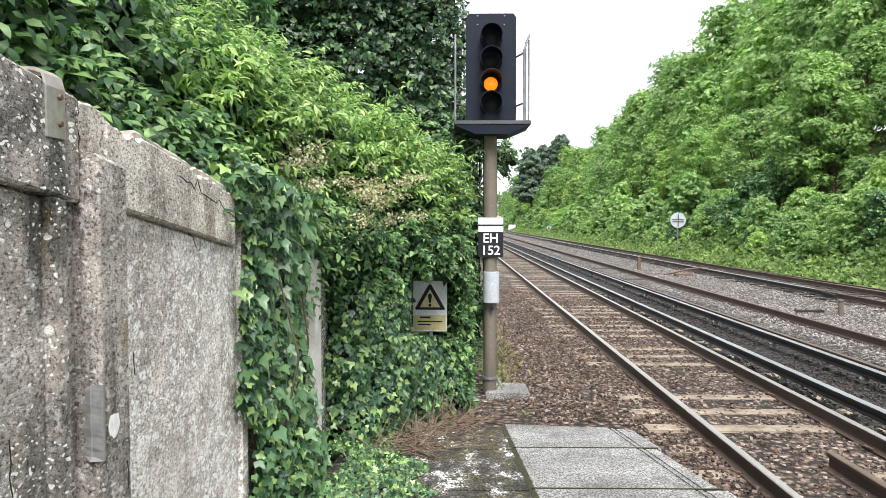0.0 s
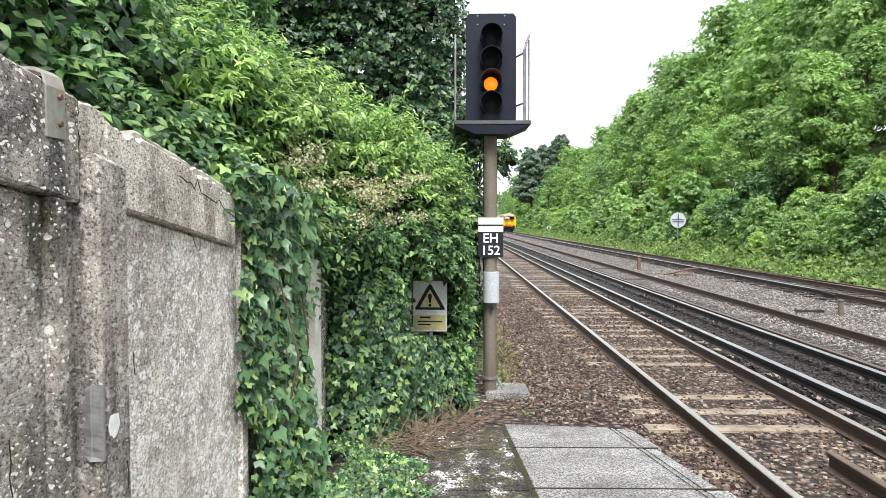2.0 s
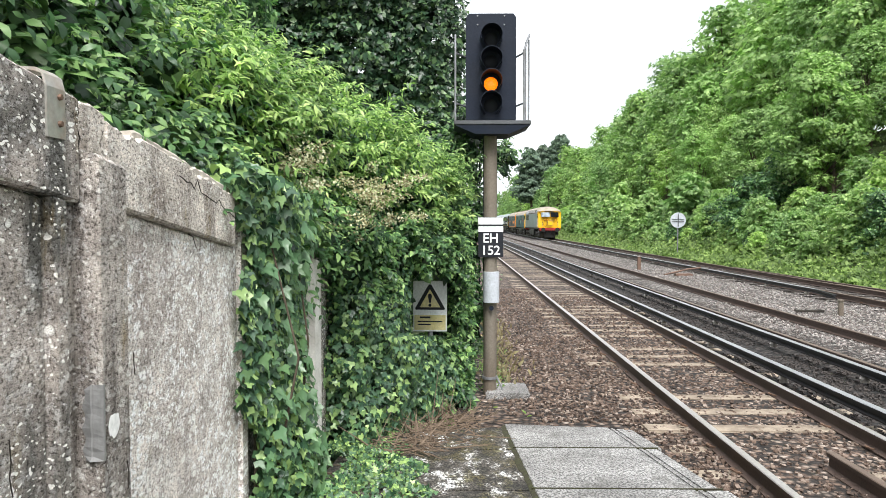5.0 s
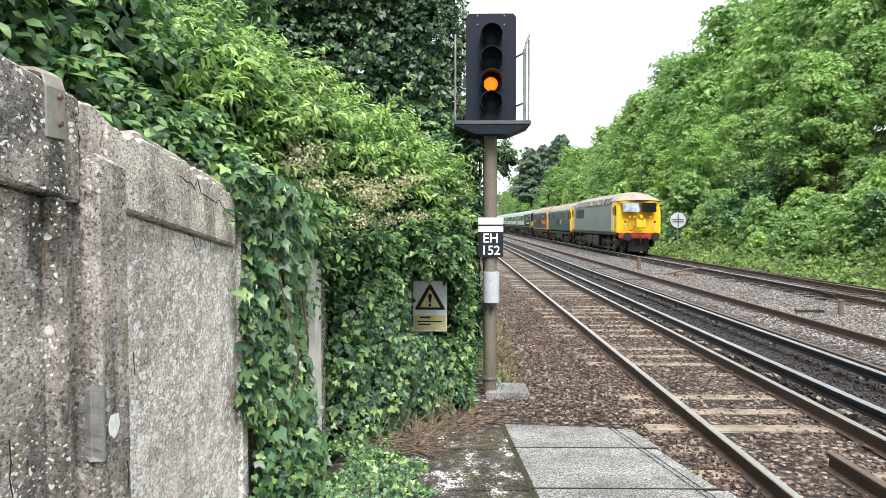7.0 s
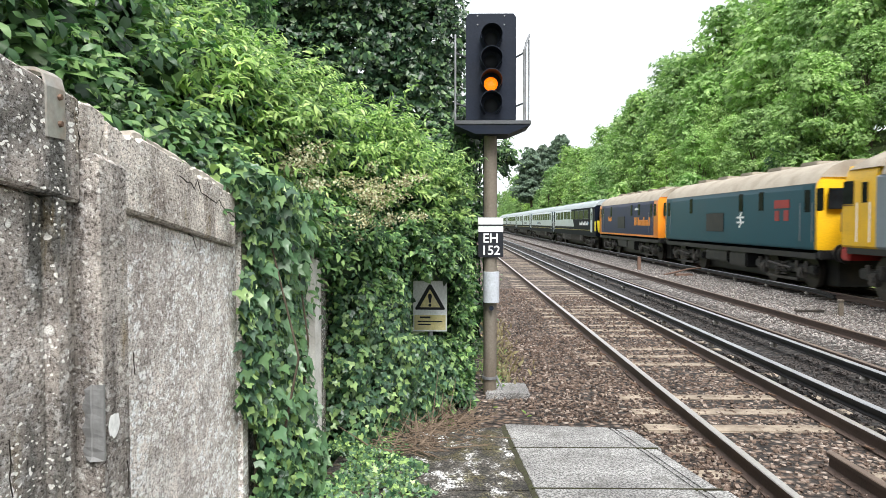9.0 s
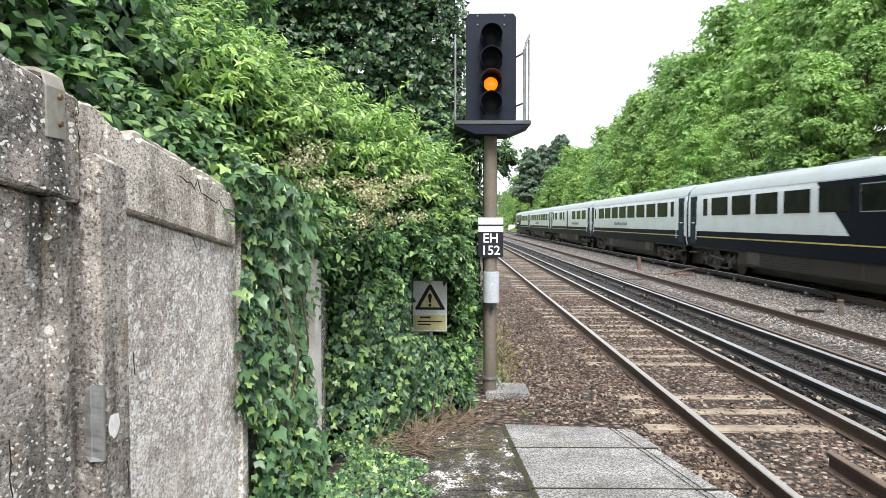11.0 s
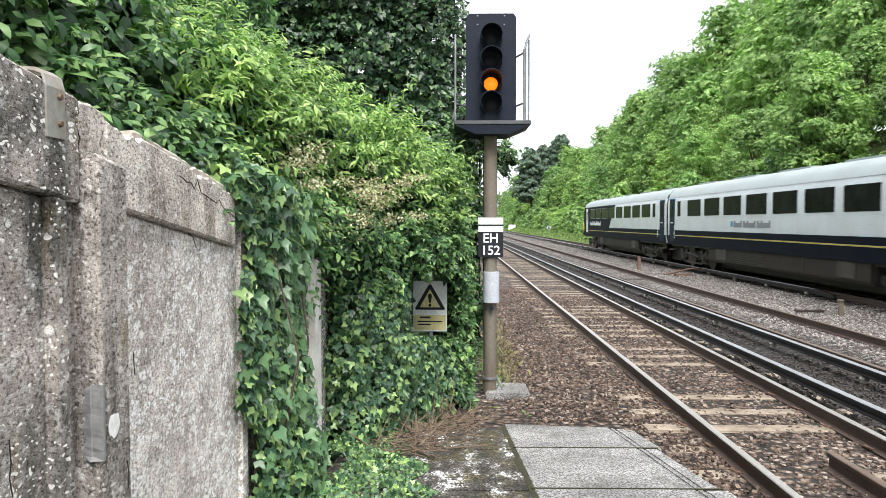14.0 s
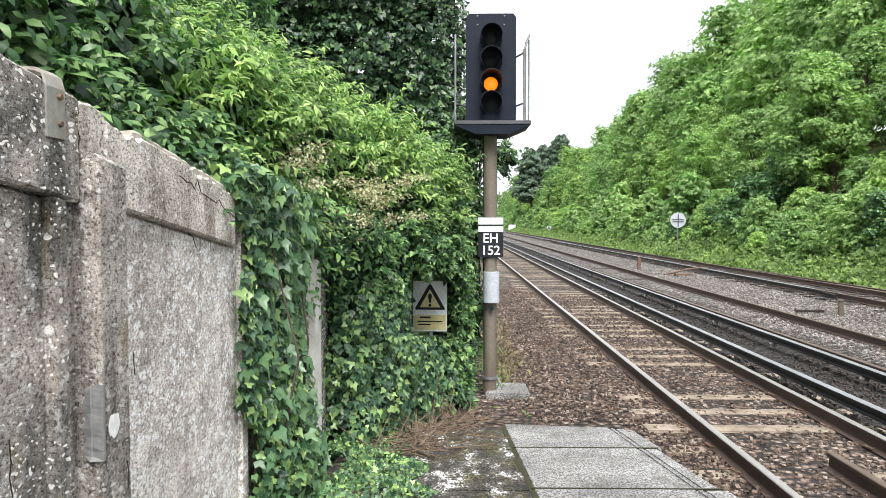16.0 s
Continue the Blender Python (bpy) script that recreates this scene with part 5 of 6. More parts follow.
def make_litter():
    d = thing("dead_twigs", "heap of dry brown twigs and stalks on the mossy ramp", "twigs", kind="stuff")
    bm = bmesh.new()
    for k in range(300):
        y = rng.uniform(5.9, 8.2)
        x = np.interp(y, [5.9, 7, 8.2], [-0.40, -0.22, 0.02]) + rng.normal() * 0.2
        z = ramp_z(y) + rng.uniform(0.01, 0.10)
        a, L = rng.uniform(0, 6.28), rng.uniform(0.12, 0.5)
        tube((x, y, z), (x + L * math.cos(a), y + L * math.sin(a), max(ramp_z(y + L * math.sin(a)), -0.22) + abs(rng.normal()) * 0.16), rng.uniform(0.003, 0.008), 0.002, 4, bm, False)
    part("twig_heap", bm, M["twig"], d)
    w = thing("dry_weeds", "thin dry grass and weeds at the edge of the ballast", "weeds", kind="stuff")
    n = 420
    y = rng.uniform(9.6, 16, n)
    x = 0.66 + rng.normal(size=n) * 0.16 + (y - 8.3) * 0.012
    P = np.stack([x, y, np.full(n, -0.22) + rng.uniform(0, 0.12, n)], 1)
    mesh_part("stalks", leaves("stalks", P, np.tile(np.array([0, -1.0, 0.2]), (n, 1)), 0.11, LANCE, M["dry"], -0.7, 0.6), w)
    n = 900
    y = rng.uniform(8.25, 13, n)
    x = 0.55 + rng.normal(size=n) * 0.11
    P = np.stack([x, y, np.full(n, -0.22) + rng.uniform(0, 0.08, n)], 1)
    mesh_part("weed_leaves", leaves("weed_leaves", P, np.tile(np.array([0, -0.6, 0.8]), (n, 1)), 0.07, LANCE, M["verge"], -0.4, 0.6), w)
    mo = bmesh.new()
    for x, y, r in ((0.50, 8.72, 0.08), (0.58, 8.62, 0.06), (0.44, 8.6, 0.05), (0.42, 8.25, 0.06), (0.3, 8.3, 0.07)):
        bmesh.ops.create_icosphere(mo, subdivisions=3, radius=r, matrix=pose(x, y, -0.235) @ Matrix.Diagonal((1.2, 1, 0.3, 1)))
    for v in mo.verts:
        v.co += Vector((0, 0, 0.012)) * noise.noise(v.co * 25)
    tagged(part("moss_cushion", mo, M["moss"]), "bright green moss cushions at the ramp's foot", "moss", kind="stuff")


# ---- wooded bank across the tracks ----
def tree_kind(name, label, H, W, n_lobes, leaf, per, mat, template, category="tree", low=0.25, group=""):
    t = thing(name, label, category, group)
    bm = tube((0, 0, -0.8), (0, 0, H * 0.45), 0.02 * H + 0.03, 0.012 * H + 0.02, 9)
    lobes = []
    n_lobes = int(n_lobes * 1.7)
    for k in range(n_lobes):
        f = (k + 0.5) / n_lobes
        z = H * (low + (0.92 - low) * f)
        env = W * (0.45 + 0.55 * math.sin(min(1.0, (f * 0.85 + 0.22)) * 3.14159))
        a = k * 2.4 + rng.uniform(-0.5, 0.5)
        rr = env * rng.uniform(0.45, 0.8) * (1 - 0.55 * f ** 3)
        r = W * rng.uniform(0.24, 0.44)
        c = (rr * math.cos(a), rr * math.sin(a), z)
        lobes.append((c, (r * rng.uniform(0.85, 1.3), r, r * rng.uniform(0.45, 0.8))))
        if k % 2 == 0:
            tube((0, 0, max(0.1, z * 0.55)), c, 0.007 * H + 0.01, 0.01, 6, bm, False)
    part("trunk", bm, M["bark"], t)
    P, N = crown_points(lobes, per * 1.15, 0.7)
    P = P + rng.normal(size=P.shape) * np.array([0.03, 0.03, 0.02]) * W
    keep = P[:, 2] > 0.1
    mesh_part("crown", leaves("crown", P[keep], 1.5 * N[keep] + np.array([0, 0, 0.4]), leaf, template, mat, 0.3, 0.45), t)
    core = [((c[0] * 0.7, c[1] * 0.7, c[2] - 0.25 * r[2]), tuple(0.7 * q for q in r)) for c, r in lobes]
    inner = min(1.9 * leaf, 0.62)
    P, N = crown_points(core, per * 0.16 * (leaf * 1.9 / inner) ** 2, 0.5)
    keep = P[:, 2] > 0.1
    mesh_part("inner_leaves", leaves("inner_leaves", P[keep], N[keep] + np.array([0, 0, 0.5]), inner, SPRIG, mat, 0.3, 0.6), t)["kind"] = "stuff"
    return t


def pine_kind():
    t = thing("pine_tree", "dark green pine with ragged tiers above the bank", "tree", "far pines")
    part("trunk", tube((0, 0, -1), (0, 0, 17), 0.35, 0.06, 8), M["bark"], t)
    lobes = []
    for k in range(34):
        f = k / 33
        r = 4.3 * (1 - f ** 2.2) ** 0.8 * rng.uniform(0.55, 1.1) + 0.9
        a = k * 2.4
        lobes.append(((0.6 * r * math.cos(a), 0.6 * r * math.sin(a), 5 + 12.3 * f), (r * 0.5, r * 0.5, 0.7)))
    P, N = crown_points(lobes, 60, 0.6)
    mesh_part("crown", leaves("crown", P, N, 0.5, SPRIG, M["pine"], 0.2, 0.6), t)
    return t


def make_bank():
    T, Lt = "mid-green broadleaved tree on the wooded bank", "light green broadleaved tree on the wooded bank"
    g = "trees on the bank"
    near_trees = [tree_kind("bank_tree", T, 11, 3.6, 17, 0.23, 50, M["tree"], SPRIG, group=g), tree_kind("bank_tree", Lt, 9.5, 3.2, 15, 0.22, 56, M["tree_light"], SPRIG, group=g), tree_kind("bank_tree", T, 13, 4.0, 19, 0.24, 45, M["tree"], SPRIG, group=g)]
    far_trees = [tree_kind("bank_tree", T, 15, 4.6, 18, 0.52, 5.6, M["tree"], SPRIG, group=g), tree_kind("bank_tree", Lt, 13, 4.2, 16, 0.50, 6.2, M["tree_light"], SPRIG, group=g), tree_kind("bank_tree", T, 17, 4.6, 18, 0.54, 5.5, M["tree"], SPRIG, group=g)]
    sg = "shrubs on the bank"
    shrubs = [tree_kind("bank_shrub", "dense green shrub at the foot of the bank", 3.6, 2.0, 12, 0.22, 62, M["tree"], SPRIG, "shrub", 0.06, sg), tree_kind("bank_shrub", "light green leafy shrub at the foot of the bank", 3.0, 1.8, 11, 0.20, 72, M["tree_light"], SPRIG, "shrub", 0.05, sg),
              tree_kind("bank_shrub", "dark green shrub at the foot of the bank", 4.6, 2.3, 13, 0.23, 55, M["bush_dark"], SPRIG, "shrub", 0.06, sg)]
    far_shrubs = [tree_kind("bank_shrub", "distant green shrub at the foot of the bank", 3.8, 2.1, 9, 0.44, 14, M["tree"], SPRIG, "shrub", 0.06, sg), tree_kind("bank_shrub", "distant light green shrub at the foot of the bank", 3.4, 2.0, 9, 0.42, 15, M["tree_light"], SPRIG, "shrub", 0.05, sg)]
    far_shrubs.append(far_shrubs[0])
    pine = pine_kind()

    def put(src, x, y, s):
        if src in near_trees and (x - 5.0) / y > 0.62:
            return
        z = float(ground_z(x, y)) - 0.15
        o = copy_thing(src, pose(x, y, z, rng.normal() * 3, rng.normal() * 3, rng.uniform(0, 360)))
        o.scale = (s, s, s * rng.uniform(0.9, 1.1))

    y = 17.0
    while y < 380:
        far = y > 75
        step = 3.0 + y * 0.03
        pool = far_trees if far else near_trees
        low = far_shrubs if y > 55 else shrubs
        put(low[rng.integers(3)], 17.4 + rng.normal() * 0.5, y + rng.normal() * 0.5, rng.uniform(0.6, 0.95))
        put(low[rng.integers(3)], 19.6 + rng.normal() * 0.7, y + rng.normal(), rng.uniform(0.8, 1.25))
        for _ in range(2):
            put(low[rng.integers(3)], 15.9 + rng.uniform(0, 1.3), y + rng.uniform(-1.5, 1.5), rng.uniform(0.3, 0.6))
        if rng.random() < 0.8:
            put(pool[rng.integers(3)], 22.5 + rng.normal() * 0.8, y + rng.normal(), rng.uniform(0.55, 0.8) * (0.75 if far else 1))
        put(pool[rng.integers(3)], 26.5 + rng.normal(), y + rng.normal(), rng.uniform(0.8, 1.05) * (0.9 if y < 100 else 0.8))
        if y > 32:
            put(pool[rng.integers(3)], 32 + rng.normal() * 1.5, y + rng.normal() * 1.5, rng.uniform(0.95, 1.15) * float(np.interp(y, [30, 60, 85, 120, 170, 210, 300], [1.5, 1.33, 1.16, 0.95, 0.82, 0.86, 1.05])))
        if 45 < y < 130:
            put(far_trees[rng.integers(3)], 38 + rng.normal() * 1.5, y + rng.normal() * 1.5, 0.9)
        y += step
    for x, yy, s in ((28.2, 200, 1.16), (21.2, 200, 1.14), (25.0, 205, 1.08), (30.5, 208, 1.02)):
        put(pine, x, yy, s)
    for k in range(14):
        put(far_trees[k % 3], -34 + k * 6.5 + rng.normal(), 400 + rng.normal() * 8, rng.uniform(0.8, 1.0))
    for x, yy, s, src in ((21.5, 42.5, 0.95, near_trees[1]), (31, 84, 1.26, far_trees[2]), (33, 75, 1.32, far_trees[0]), (30, 66, 1.3, far_trees[1]), (23, 34, 0.8, near_trees[1]), (31, 106, 1.1, far_trees[2]), (31, 96, 1.15, far_trees[0]), (30, 117, 1.02, far_trees[2]), (30, 132, 0.95, far_trees[0])):
        put(src, x, yy, s)
    for src in (*near_trees, *far_trees, *shrubs, *far_shrubs[:2], pine):
        for o in (*src.children_recursive, src):
            bpy.data.objects.remove(o)

    # verge of grass, nettles and creepers
    v = thing("verge_plants", "bright green grass, nettles and creepers along the bank's foot", "grass", kind="stuff")
    n = 34000
    yy = 12 + 190 * rng.random(n) ** 1.7
    xx = 13.9 + 4.6 * rng.random(n) ** 1.2
    P = np.stack([xx, yy, ground_z(xx, yy) + rng.uniform(0.0, 0.45, n) ** 1.5 * np.clip((xx - 13.6), 0.2, 2.2)], 1)
    mesh_part("verge_leaves", leaves("verge_leaves", P, np.tile(np.array([-0.4, -0.5, 0.7]), (n, 1)), 0.22, SPRIG, M["verge"], -0.1, 0.6), v)


make_ivy()
make_shrubs()
make_litter()
make_bank()


# ---- train ----
def mirrored(half):
    """A closed ring from a half outline (x, z) that starts low and ends on the centre line."""
    return [(-x, z) for x, z in half] + [(x, z) for x, z in reversed(half) if x > 1e-4]


def body_loft(half, stations, rake=lambda y, x, z: y):
    ring = mirrored(half)
    return loft([[(x, rake(y, x, z), z) for x, z in ring] for y in stations])


def make_bogie(veh, y, axles, base, r, outside=1.12, mat="t_under"):
    b = part("bogie", block(-outside, -outside + 0.16, y - base / 2 - 0.75, y + base / 2 + 0.75, r * 0.95, r * 0.95 + 0.28, 0.04), M[mat], veh, "dirty black bogie")
    bm = block(outside - 0.16, outside, y - base / 2 - 0.75, y + base / 2 + 0.75, r * 0.95, r * 0.95 + 0.28, 0.04)
    block(-outside + 0.16, outside - 0.16, y - 0.25, y + 0.25, r * 0.8, r + 0.3, 0.03, bm)
    part("bogie_frame", bm, M[mat], b)
    for k in range(axles):
        ya = y - base / 2 + base * k / (axles - 1)
        w = bmesh.new()
        for sx in (-1, 1):
            tube((sx * 0.68, ya, r), (sx * 0.82, ya, r), r, r, 28, w)
            tube((sx * 0.66, ya, r), (sx * 0.69, ya, r), r + 0.03, r + 0.03, 28, w)
        tube((-0.7, ya, r), (0.7, ya, r), 0.09, 0.09, 10, w)
        part("wheelset", w, M["t_wheel"], b)
        for sx in (-1, 1):
            a = block(sx * outside - 0.09, sx * outside + 0.09, ya - 0.17, ya + 0.17, r - 0.16, r + 0.16, 0.03)
            tube((sx * outside, ya - 0.3, r + 0.02), (sx * outside, ya - 0.3, r + 0.36), 0.07, 0.07, 10, a)
            tube((sx * outside, ya + 0.3, r + 0.02), (sx * outside, ya + 0.3, r + 0.36), 0.07, 0.07, 10, a)
            part("axle_box", a, M["t_bogie"], b, "dusty brown axle box")
            part("hub", tube((sx * (outside + 0.06), ya, r), (sx * (outside + 0.12), ya, r), 0.11, 0.09, 14), M["t_bogie"], b)
    for sx in (-1, 1):
        part("brake_gear", block(sx * outside - 0.05, sx * outside + 0.05, y - base * 0.42, y + base * 0.42, r * 0.45, r * 0.62, 0.02), M["t_bogie"], b)
        sp = bmesh.new()
        for q in (-0.22, 0.22):
            for i in range(5):
                tube((sx * (outside + 0.02), y + q, r * 0.75 + i * 0.085), (sx * (outside + 0.02), y + q, r * 0.75 + i * 0.085 + 0.05), 0.105, 0.105, 12, sp)
        part("spring", sp, M["t_bogie"], b, "dusty coil springs")
        part("damper", pipe([(sx * (outside + 0.08), y - base * 0.3, r * 1.2), (sx * (outside + 0.08), y + base * 0.3, r * 1.45)], 0.04, 8), M["t_bogie"], b)


def side_panel(name, veh, x, y0, y1, z0, z1, mat, label="", proud=0.008, depth=0.03, bevel=0.02):
    """A window, door or painted panel on the side at x (its sign names the side), a little proud of it."""
    s = -1 if x < 0 else 1
    a, b = x + s * proud, x - s * depth
    return part(name, block(min(a, b), max(a, b), y0, y1, z0, z1, bevel if proud > 0.012 else 0.0), M[mat], veh, label)


def buffers(veh, y, way, z=1.05, parent=None):
    for x in (-0.87, 0.87):
        bm = tube((x, y, z), (x, y + way * 0.38, z), 0.10, 0.09, 14)
        tube((x, y + way * 0.38, z), (x, y + way * 0.45, z), 0.26, 0.26, 22, bm)
        part("buffer", bm, M["t_under"], veh, "black buffer")


def word_strokes(veh, x, start, way, z, h, words, mat, label):
    """Unreadable lettering: words of short bars, from start along way, on the side at x."""
    s = -1 if x < 0 else 1
    y = start
    for n in words:
        bm = bmesh.new()
        for k in range(n):
            tall = h if k == 0 or (k * 7 + n) % 4 == 1 else h * 0.68
            w = h * (0.5 if k else 0.62)
            y2 = y + way * w
            block(*sorted((x + s * 0.002, x + s * 0.014)), *sorted((y, y2)), z, z + tall, 0.0, bm)
            y = y2 + way * h * 0.13
        part("lettering_bar", bm, M[mat], veh, label)
        y += way * h * 0.4


def make_loco_grey():
    v = thing("diesel_locomotive", "grey diesel locomotive with yellow cab, weathered roof and red buffer beam", "locomotive", "train vehicles")
    H = [(1.33, 1.28), (1.39, 1.34), (1.395, 2.2), (1.395, 3.05)]
    top = [(1.17, 3.53), (0.85, 3.74), (0.40, 3.88), (0.0, 3.91)]
    rake = lambda y, x, z: y + (max(0.0, z - 2.55) * 0.30 + 0.28 * x * x) * max(0.0, 1 - (y - 0.2) / 1.5) if y < 2 else y
    rakeb = lambda y, x, z: 19.3 - rake(19.3 - y, x, z) if y > 17.3 else y
    shell = mirrored(H + [(1.36, 3.10), (0.0, 3.12)])
    part("body_side", loft([[(x, y, z) for x, z in shell] for y in (2.35, 17.0)]), M["t_grey"], v, "plain grey body side")
    low = H + [(1.37, 3.2), (1.28, 3.42), (0.0, 3.5)]
    part("cab", body_loft(low, (0.2, 0.5, 1.0, 1.6, 2.348), rake), M["t_yellow"], v, "yellow front cab", True)
    part("cab", body_loft(low, (17.002, 17.7, 18.3, 18.8, 19.1), rakeb), M["t_yellow"], v, "yellow rear cab", True)
    # roof: domed over both cabs, sloping louvred shoulders between
    cap = lambda y, h, w: [(x * w, y + max(0.0, 1 - y / 1.3) * 0.5 * (x / 1.4) ** 2, 3.26 + (z - 3.26) * h) for x, z in mirrored([(1.405, 3.27), (1.30, 3.45), (0.85, 3.72), (0.4, 3.86), (0, 3.9)])]
    part("roof", loft([cap(0.34, 0.10, 0.9), cap(0.42, 0.30, 0.94), cap(0.65, 0.58, 0.97), cap(1.1, 0.8, 0.99), cap(1.7, 0.95, 1.0), cap(2.6, 1.0, 1.0)]), M["t_roof"], v, "pale brown weathered cab roof", True)
    part("roof", loft([[(x, y, z) for x, z in mirrored([(1.402, 3.06), (1.38, 3.12)] + top)] for y in (2.62, 16.8)]), M["t_roof"], v, "pale brown weathered roof")
    part("roof", loft([[(x, 19.3 - y, z) for x, y, z in cap(*k)] for k in ((2.45, 1.0, 1.0), (1.7, 0.95, 1.0), (1.2, 0.8, 0.99), (0.85, 0.58, 0.97), (0.66, 0.3, 0.94), (0.6, 0.1, 0.9))]), M["t_roof"], v, "pale brown weathered cab roof", True)
    for sx in (-1, 1):

        def slope(u, y0, y1, du, mat, name, label=""):
            p = lambda t: (sx * (1.385 - 0.205 * t), 3.10 + 0.42 * t)
            (xa, za), (xb, zb) = p(u), p(u + du)
            n = (0.035 * sx, 0.02)
            ring = lambda y: [(xa, y, za), (xb, y, zb), (xb + n[0], y, zb + n[1]), (xa + n[0], y, za + n[1])]
            return part(name, loft([ring(y0), ring(y1)]), M[mat], v, label)

        for k in range(2):
            slope(0.06, 2.65 + k * 1.05, 3.6 + k * 1.05, 0.88, "t_glass", "roof_window", "dark sloping engine room window")
        for k in range(7):
            y0 = 4.85 + k * 1.08
            slope(0.02, y0, y0 + 1.03, 0.96, "t_under", "grille_back")
            slope(0.0, y0 - 0.05, y0 + 0.015, 1.0, "t_louvre", "grille_post").location = (sx * 0.055, 0, 0.03)
            for q in range(5):
                g = slope(0.06 + q * 0.19, y0 + 0.02, y0 + 1.01, 0.10, "t_louvre", "louvre")
                g.location = (sx * 0.03, 0, 0.018)
        for k in range(2):
            slope(0.06, 12.6 + k * 1.85, 14.3 + k * 1.85, 0.88, "t_glass", "roof_window", "dark sloping engine room window")
        for k in range(2):
            side_panel("side_grille", v, sx * 1.395, 12.55 + k * 1.85, 14.3 + k * 1.85, 2.25, 2.98, "t_under", "dark louvred side grille", 0.02)
            side_panel("grille_frame", v, sx * 1.395, 12.5 + k * 1.85, 14.35 + k * 1.85, 2.20, 2.25, "t_grey", "", 0.03)
        for y0, y1 in ((0.78, 1.38), (17.9, 18.5)):
            side_panel("cab_window", v, sx * 1.395, y0 + 0.1, y1, 2.42, 3.02, "t_glass", "dark cab side window", 0.012)
            side_panel("window_frame", v, sx * 1.395, y0 + 0.05, y1 + 0.05, 2.36, 2.42, "t_under", "", 0.018)
        for y0 in (1.5, 17.25):
            side_panel("cab_door", v, sx * 1.395, y0, y0 + 0.46, 1.4, 3.0, "t_yellow", "yellow cab door", 0.006)
            side_panel("door_window", v, sx * 1.395, y0 + 0.08, y0 + 0.38, 2.42, 2.98, "t_glass", "", 0.014)
            for dy in (-0.06, 0.52):
                part("handrail", pipe([(sx * 1.44, y0 + dy, 1.45), (sx * 1.44, y0 + dy, 2.45)], 0.014, 6), M["white"], v, "white door handrail")
        part("step", block(sx * 1.05 - 0.2, sx * 1.05 + 0.2, 2.0, 2.5, 0.45, 0.5, 0.01), M["galv"], v)
        part("step", block(sx * 1.05 - 0.2, sx * 1.05 + 0.2, 2.0, 2.5, 0.85, 0.9, 0.01), M["galv"], v)
    # front: windscreens, lights, panel, pipes
    # near pane takes the glass with the sky reflection painted in
    for x0, x1, mat in ((-1.06, -0.07, "t_glass_painted_sky"), (0.07, 1.06, "t_glass")):
        for grow, m2, off, nm in ((0.018, "t_under", -0.012, "windscreen_frame"), (0.0, mat, -0.028, "windscreen")):
            a, b, z0, z1 = x0 - grow, x1 + grow, 2.62 - grow, 3.18 + grow
            pts = [(a + (b - a) * q / 6, z0) for q in range(7)] + [(b - 0.02 - (b - a - 0.04) * q / 6, z1) for q in range(7)]
            f = lambda x, z: (x, 0.2 + 0.28 * x * x + max(0.0, z - 2.55) * 0.30 + off, z)
            g = lambda x, z: (x, f(x, z)[1] + 0.03, z)
            part(nm, loft([[f(*p) for p in pts], [g(*p) for p in pts]]), M[m2], v, "glass windscreen, sky reflection painted on the near pane" if nm == "windscreen" else "")
        part("wiper", pipe([((x0 + x1) / 2 - 0.1, 0.42 + 0.07, 3.2), ((x0 + x1) / 2 + 0.25, 0.40, 2.95)], 0.012, 5), M["t_under"], v)
    part("headcode_panel", block(-0.28, 0.32, 0.165, 0.24, 1.62, 2.12, 0.015), M["t_yellow"], v, "square yellow front panel")
    part("headcode_panel_rim", block(-0.31, 0.35, 0.180, 0.24, 1.59, 2.15, 0.01), M["t_roof"], v)
    bm = tube((0.02, 0.22, 2.30), (0.02, 0.10, 2.30), 0.13, 0.11, 20)
    part("headlight", bm, M["t_yellow"], v, "round yellow-rimmed headlight", True)
    for x in (-0.92, 0.95):
        for z, mat in ((1.98, "t_under"), (1.76, "t_lamp"), (1.6, "t_lamp")):
            part("marker_light", tube((x, 0.48, z), (x, 0.40, z), 0.068, 0.06, 16), M[mat], v, "round marker light", True)
    for x in (-0.66, -0.36, 0.66):
        part("jumper_socket", tube((x, 0.34, 2.28), (x, 0.18, 2.22), 0.075, 0.06, 10), M["t_orange"], v)
    part("jumper_cable", pipe([(-0.36, 0.17, 2.2), (-0.36, 0.19, 1.75), (-0.45, 0.2, 1.5), (-0.62, 0.24, 1.42), (-0.76, 0.3, 1.5), (-0.8, 0.33, 1.75), (-0.7, 0.28, 2.2)], 0.018, 6), M["t_under"], v)
    part("buffer_beam", block(-1.28, 1.28, 0.47, 0.8, 0.92, 1.27, 0.05), M["t_red"], v, "red buffer beam")
    part("buffer_beam", block(-1.28, 1.28, 18.4, 18.82, 0.92, 1.27, 0.05), M["t_red"], v, "red buffer beam")
    buffers(v, 0.47, -1)
    buffers(v, 18.82, 1)
    bm = pipe([(0, 0.45, 1.05), (0, 0.3, 1.0), (0, 0.22, 0.7), (0.02, 0.3, 0.55)], 0.045, 6)
    for x in (-0.5, -0.35, 0.35, 0.5):
        pipe([(x, 0.46, 1.0), (x, 0.36, 0.92), (x + 0.05, 0.38, 0.5)], 0.03, 6, bm)
    part("coupling_and_hoses", bm, M["t_under"], v)
    make_bogie(v, 3.9, 3, 4.1, 0.57)
    make_bogie(v, 15.4, 3, 4.1, 0.57)
    part("solebar", block(-1.34, 1.34, 0.9, 18.4, 1.12, 1.279), M["t_under"], v)
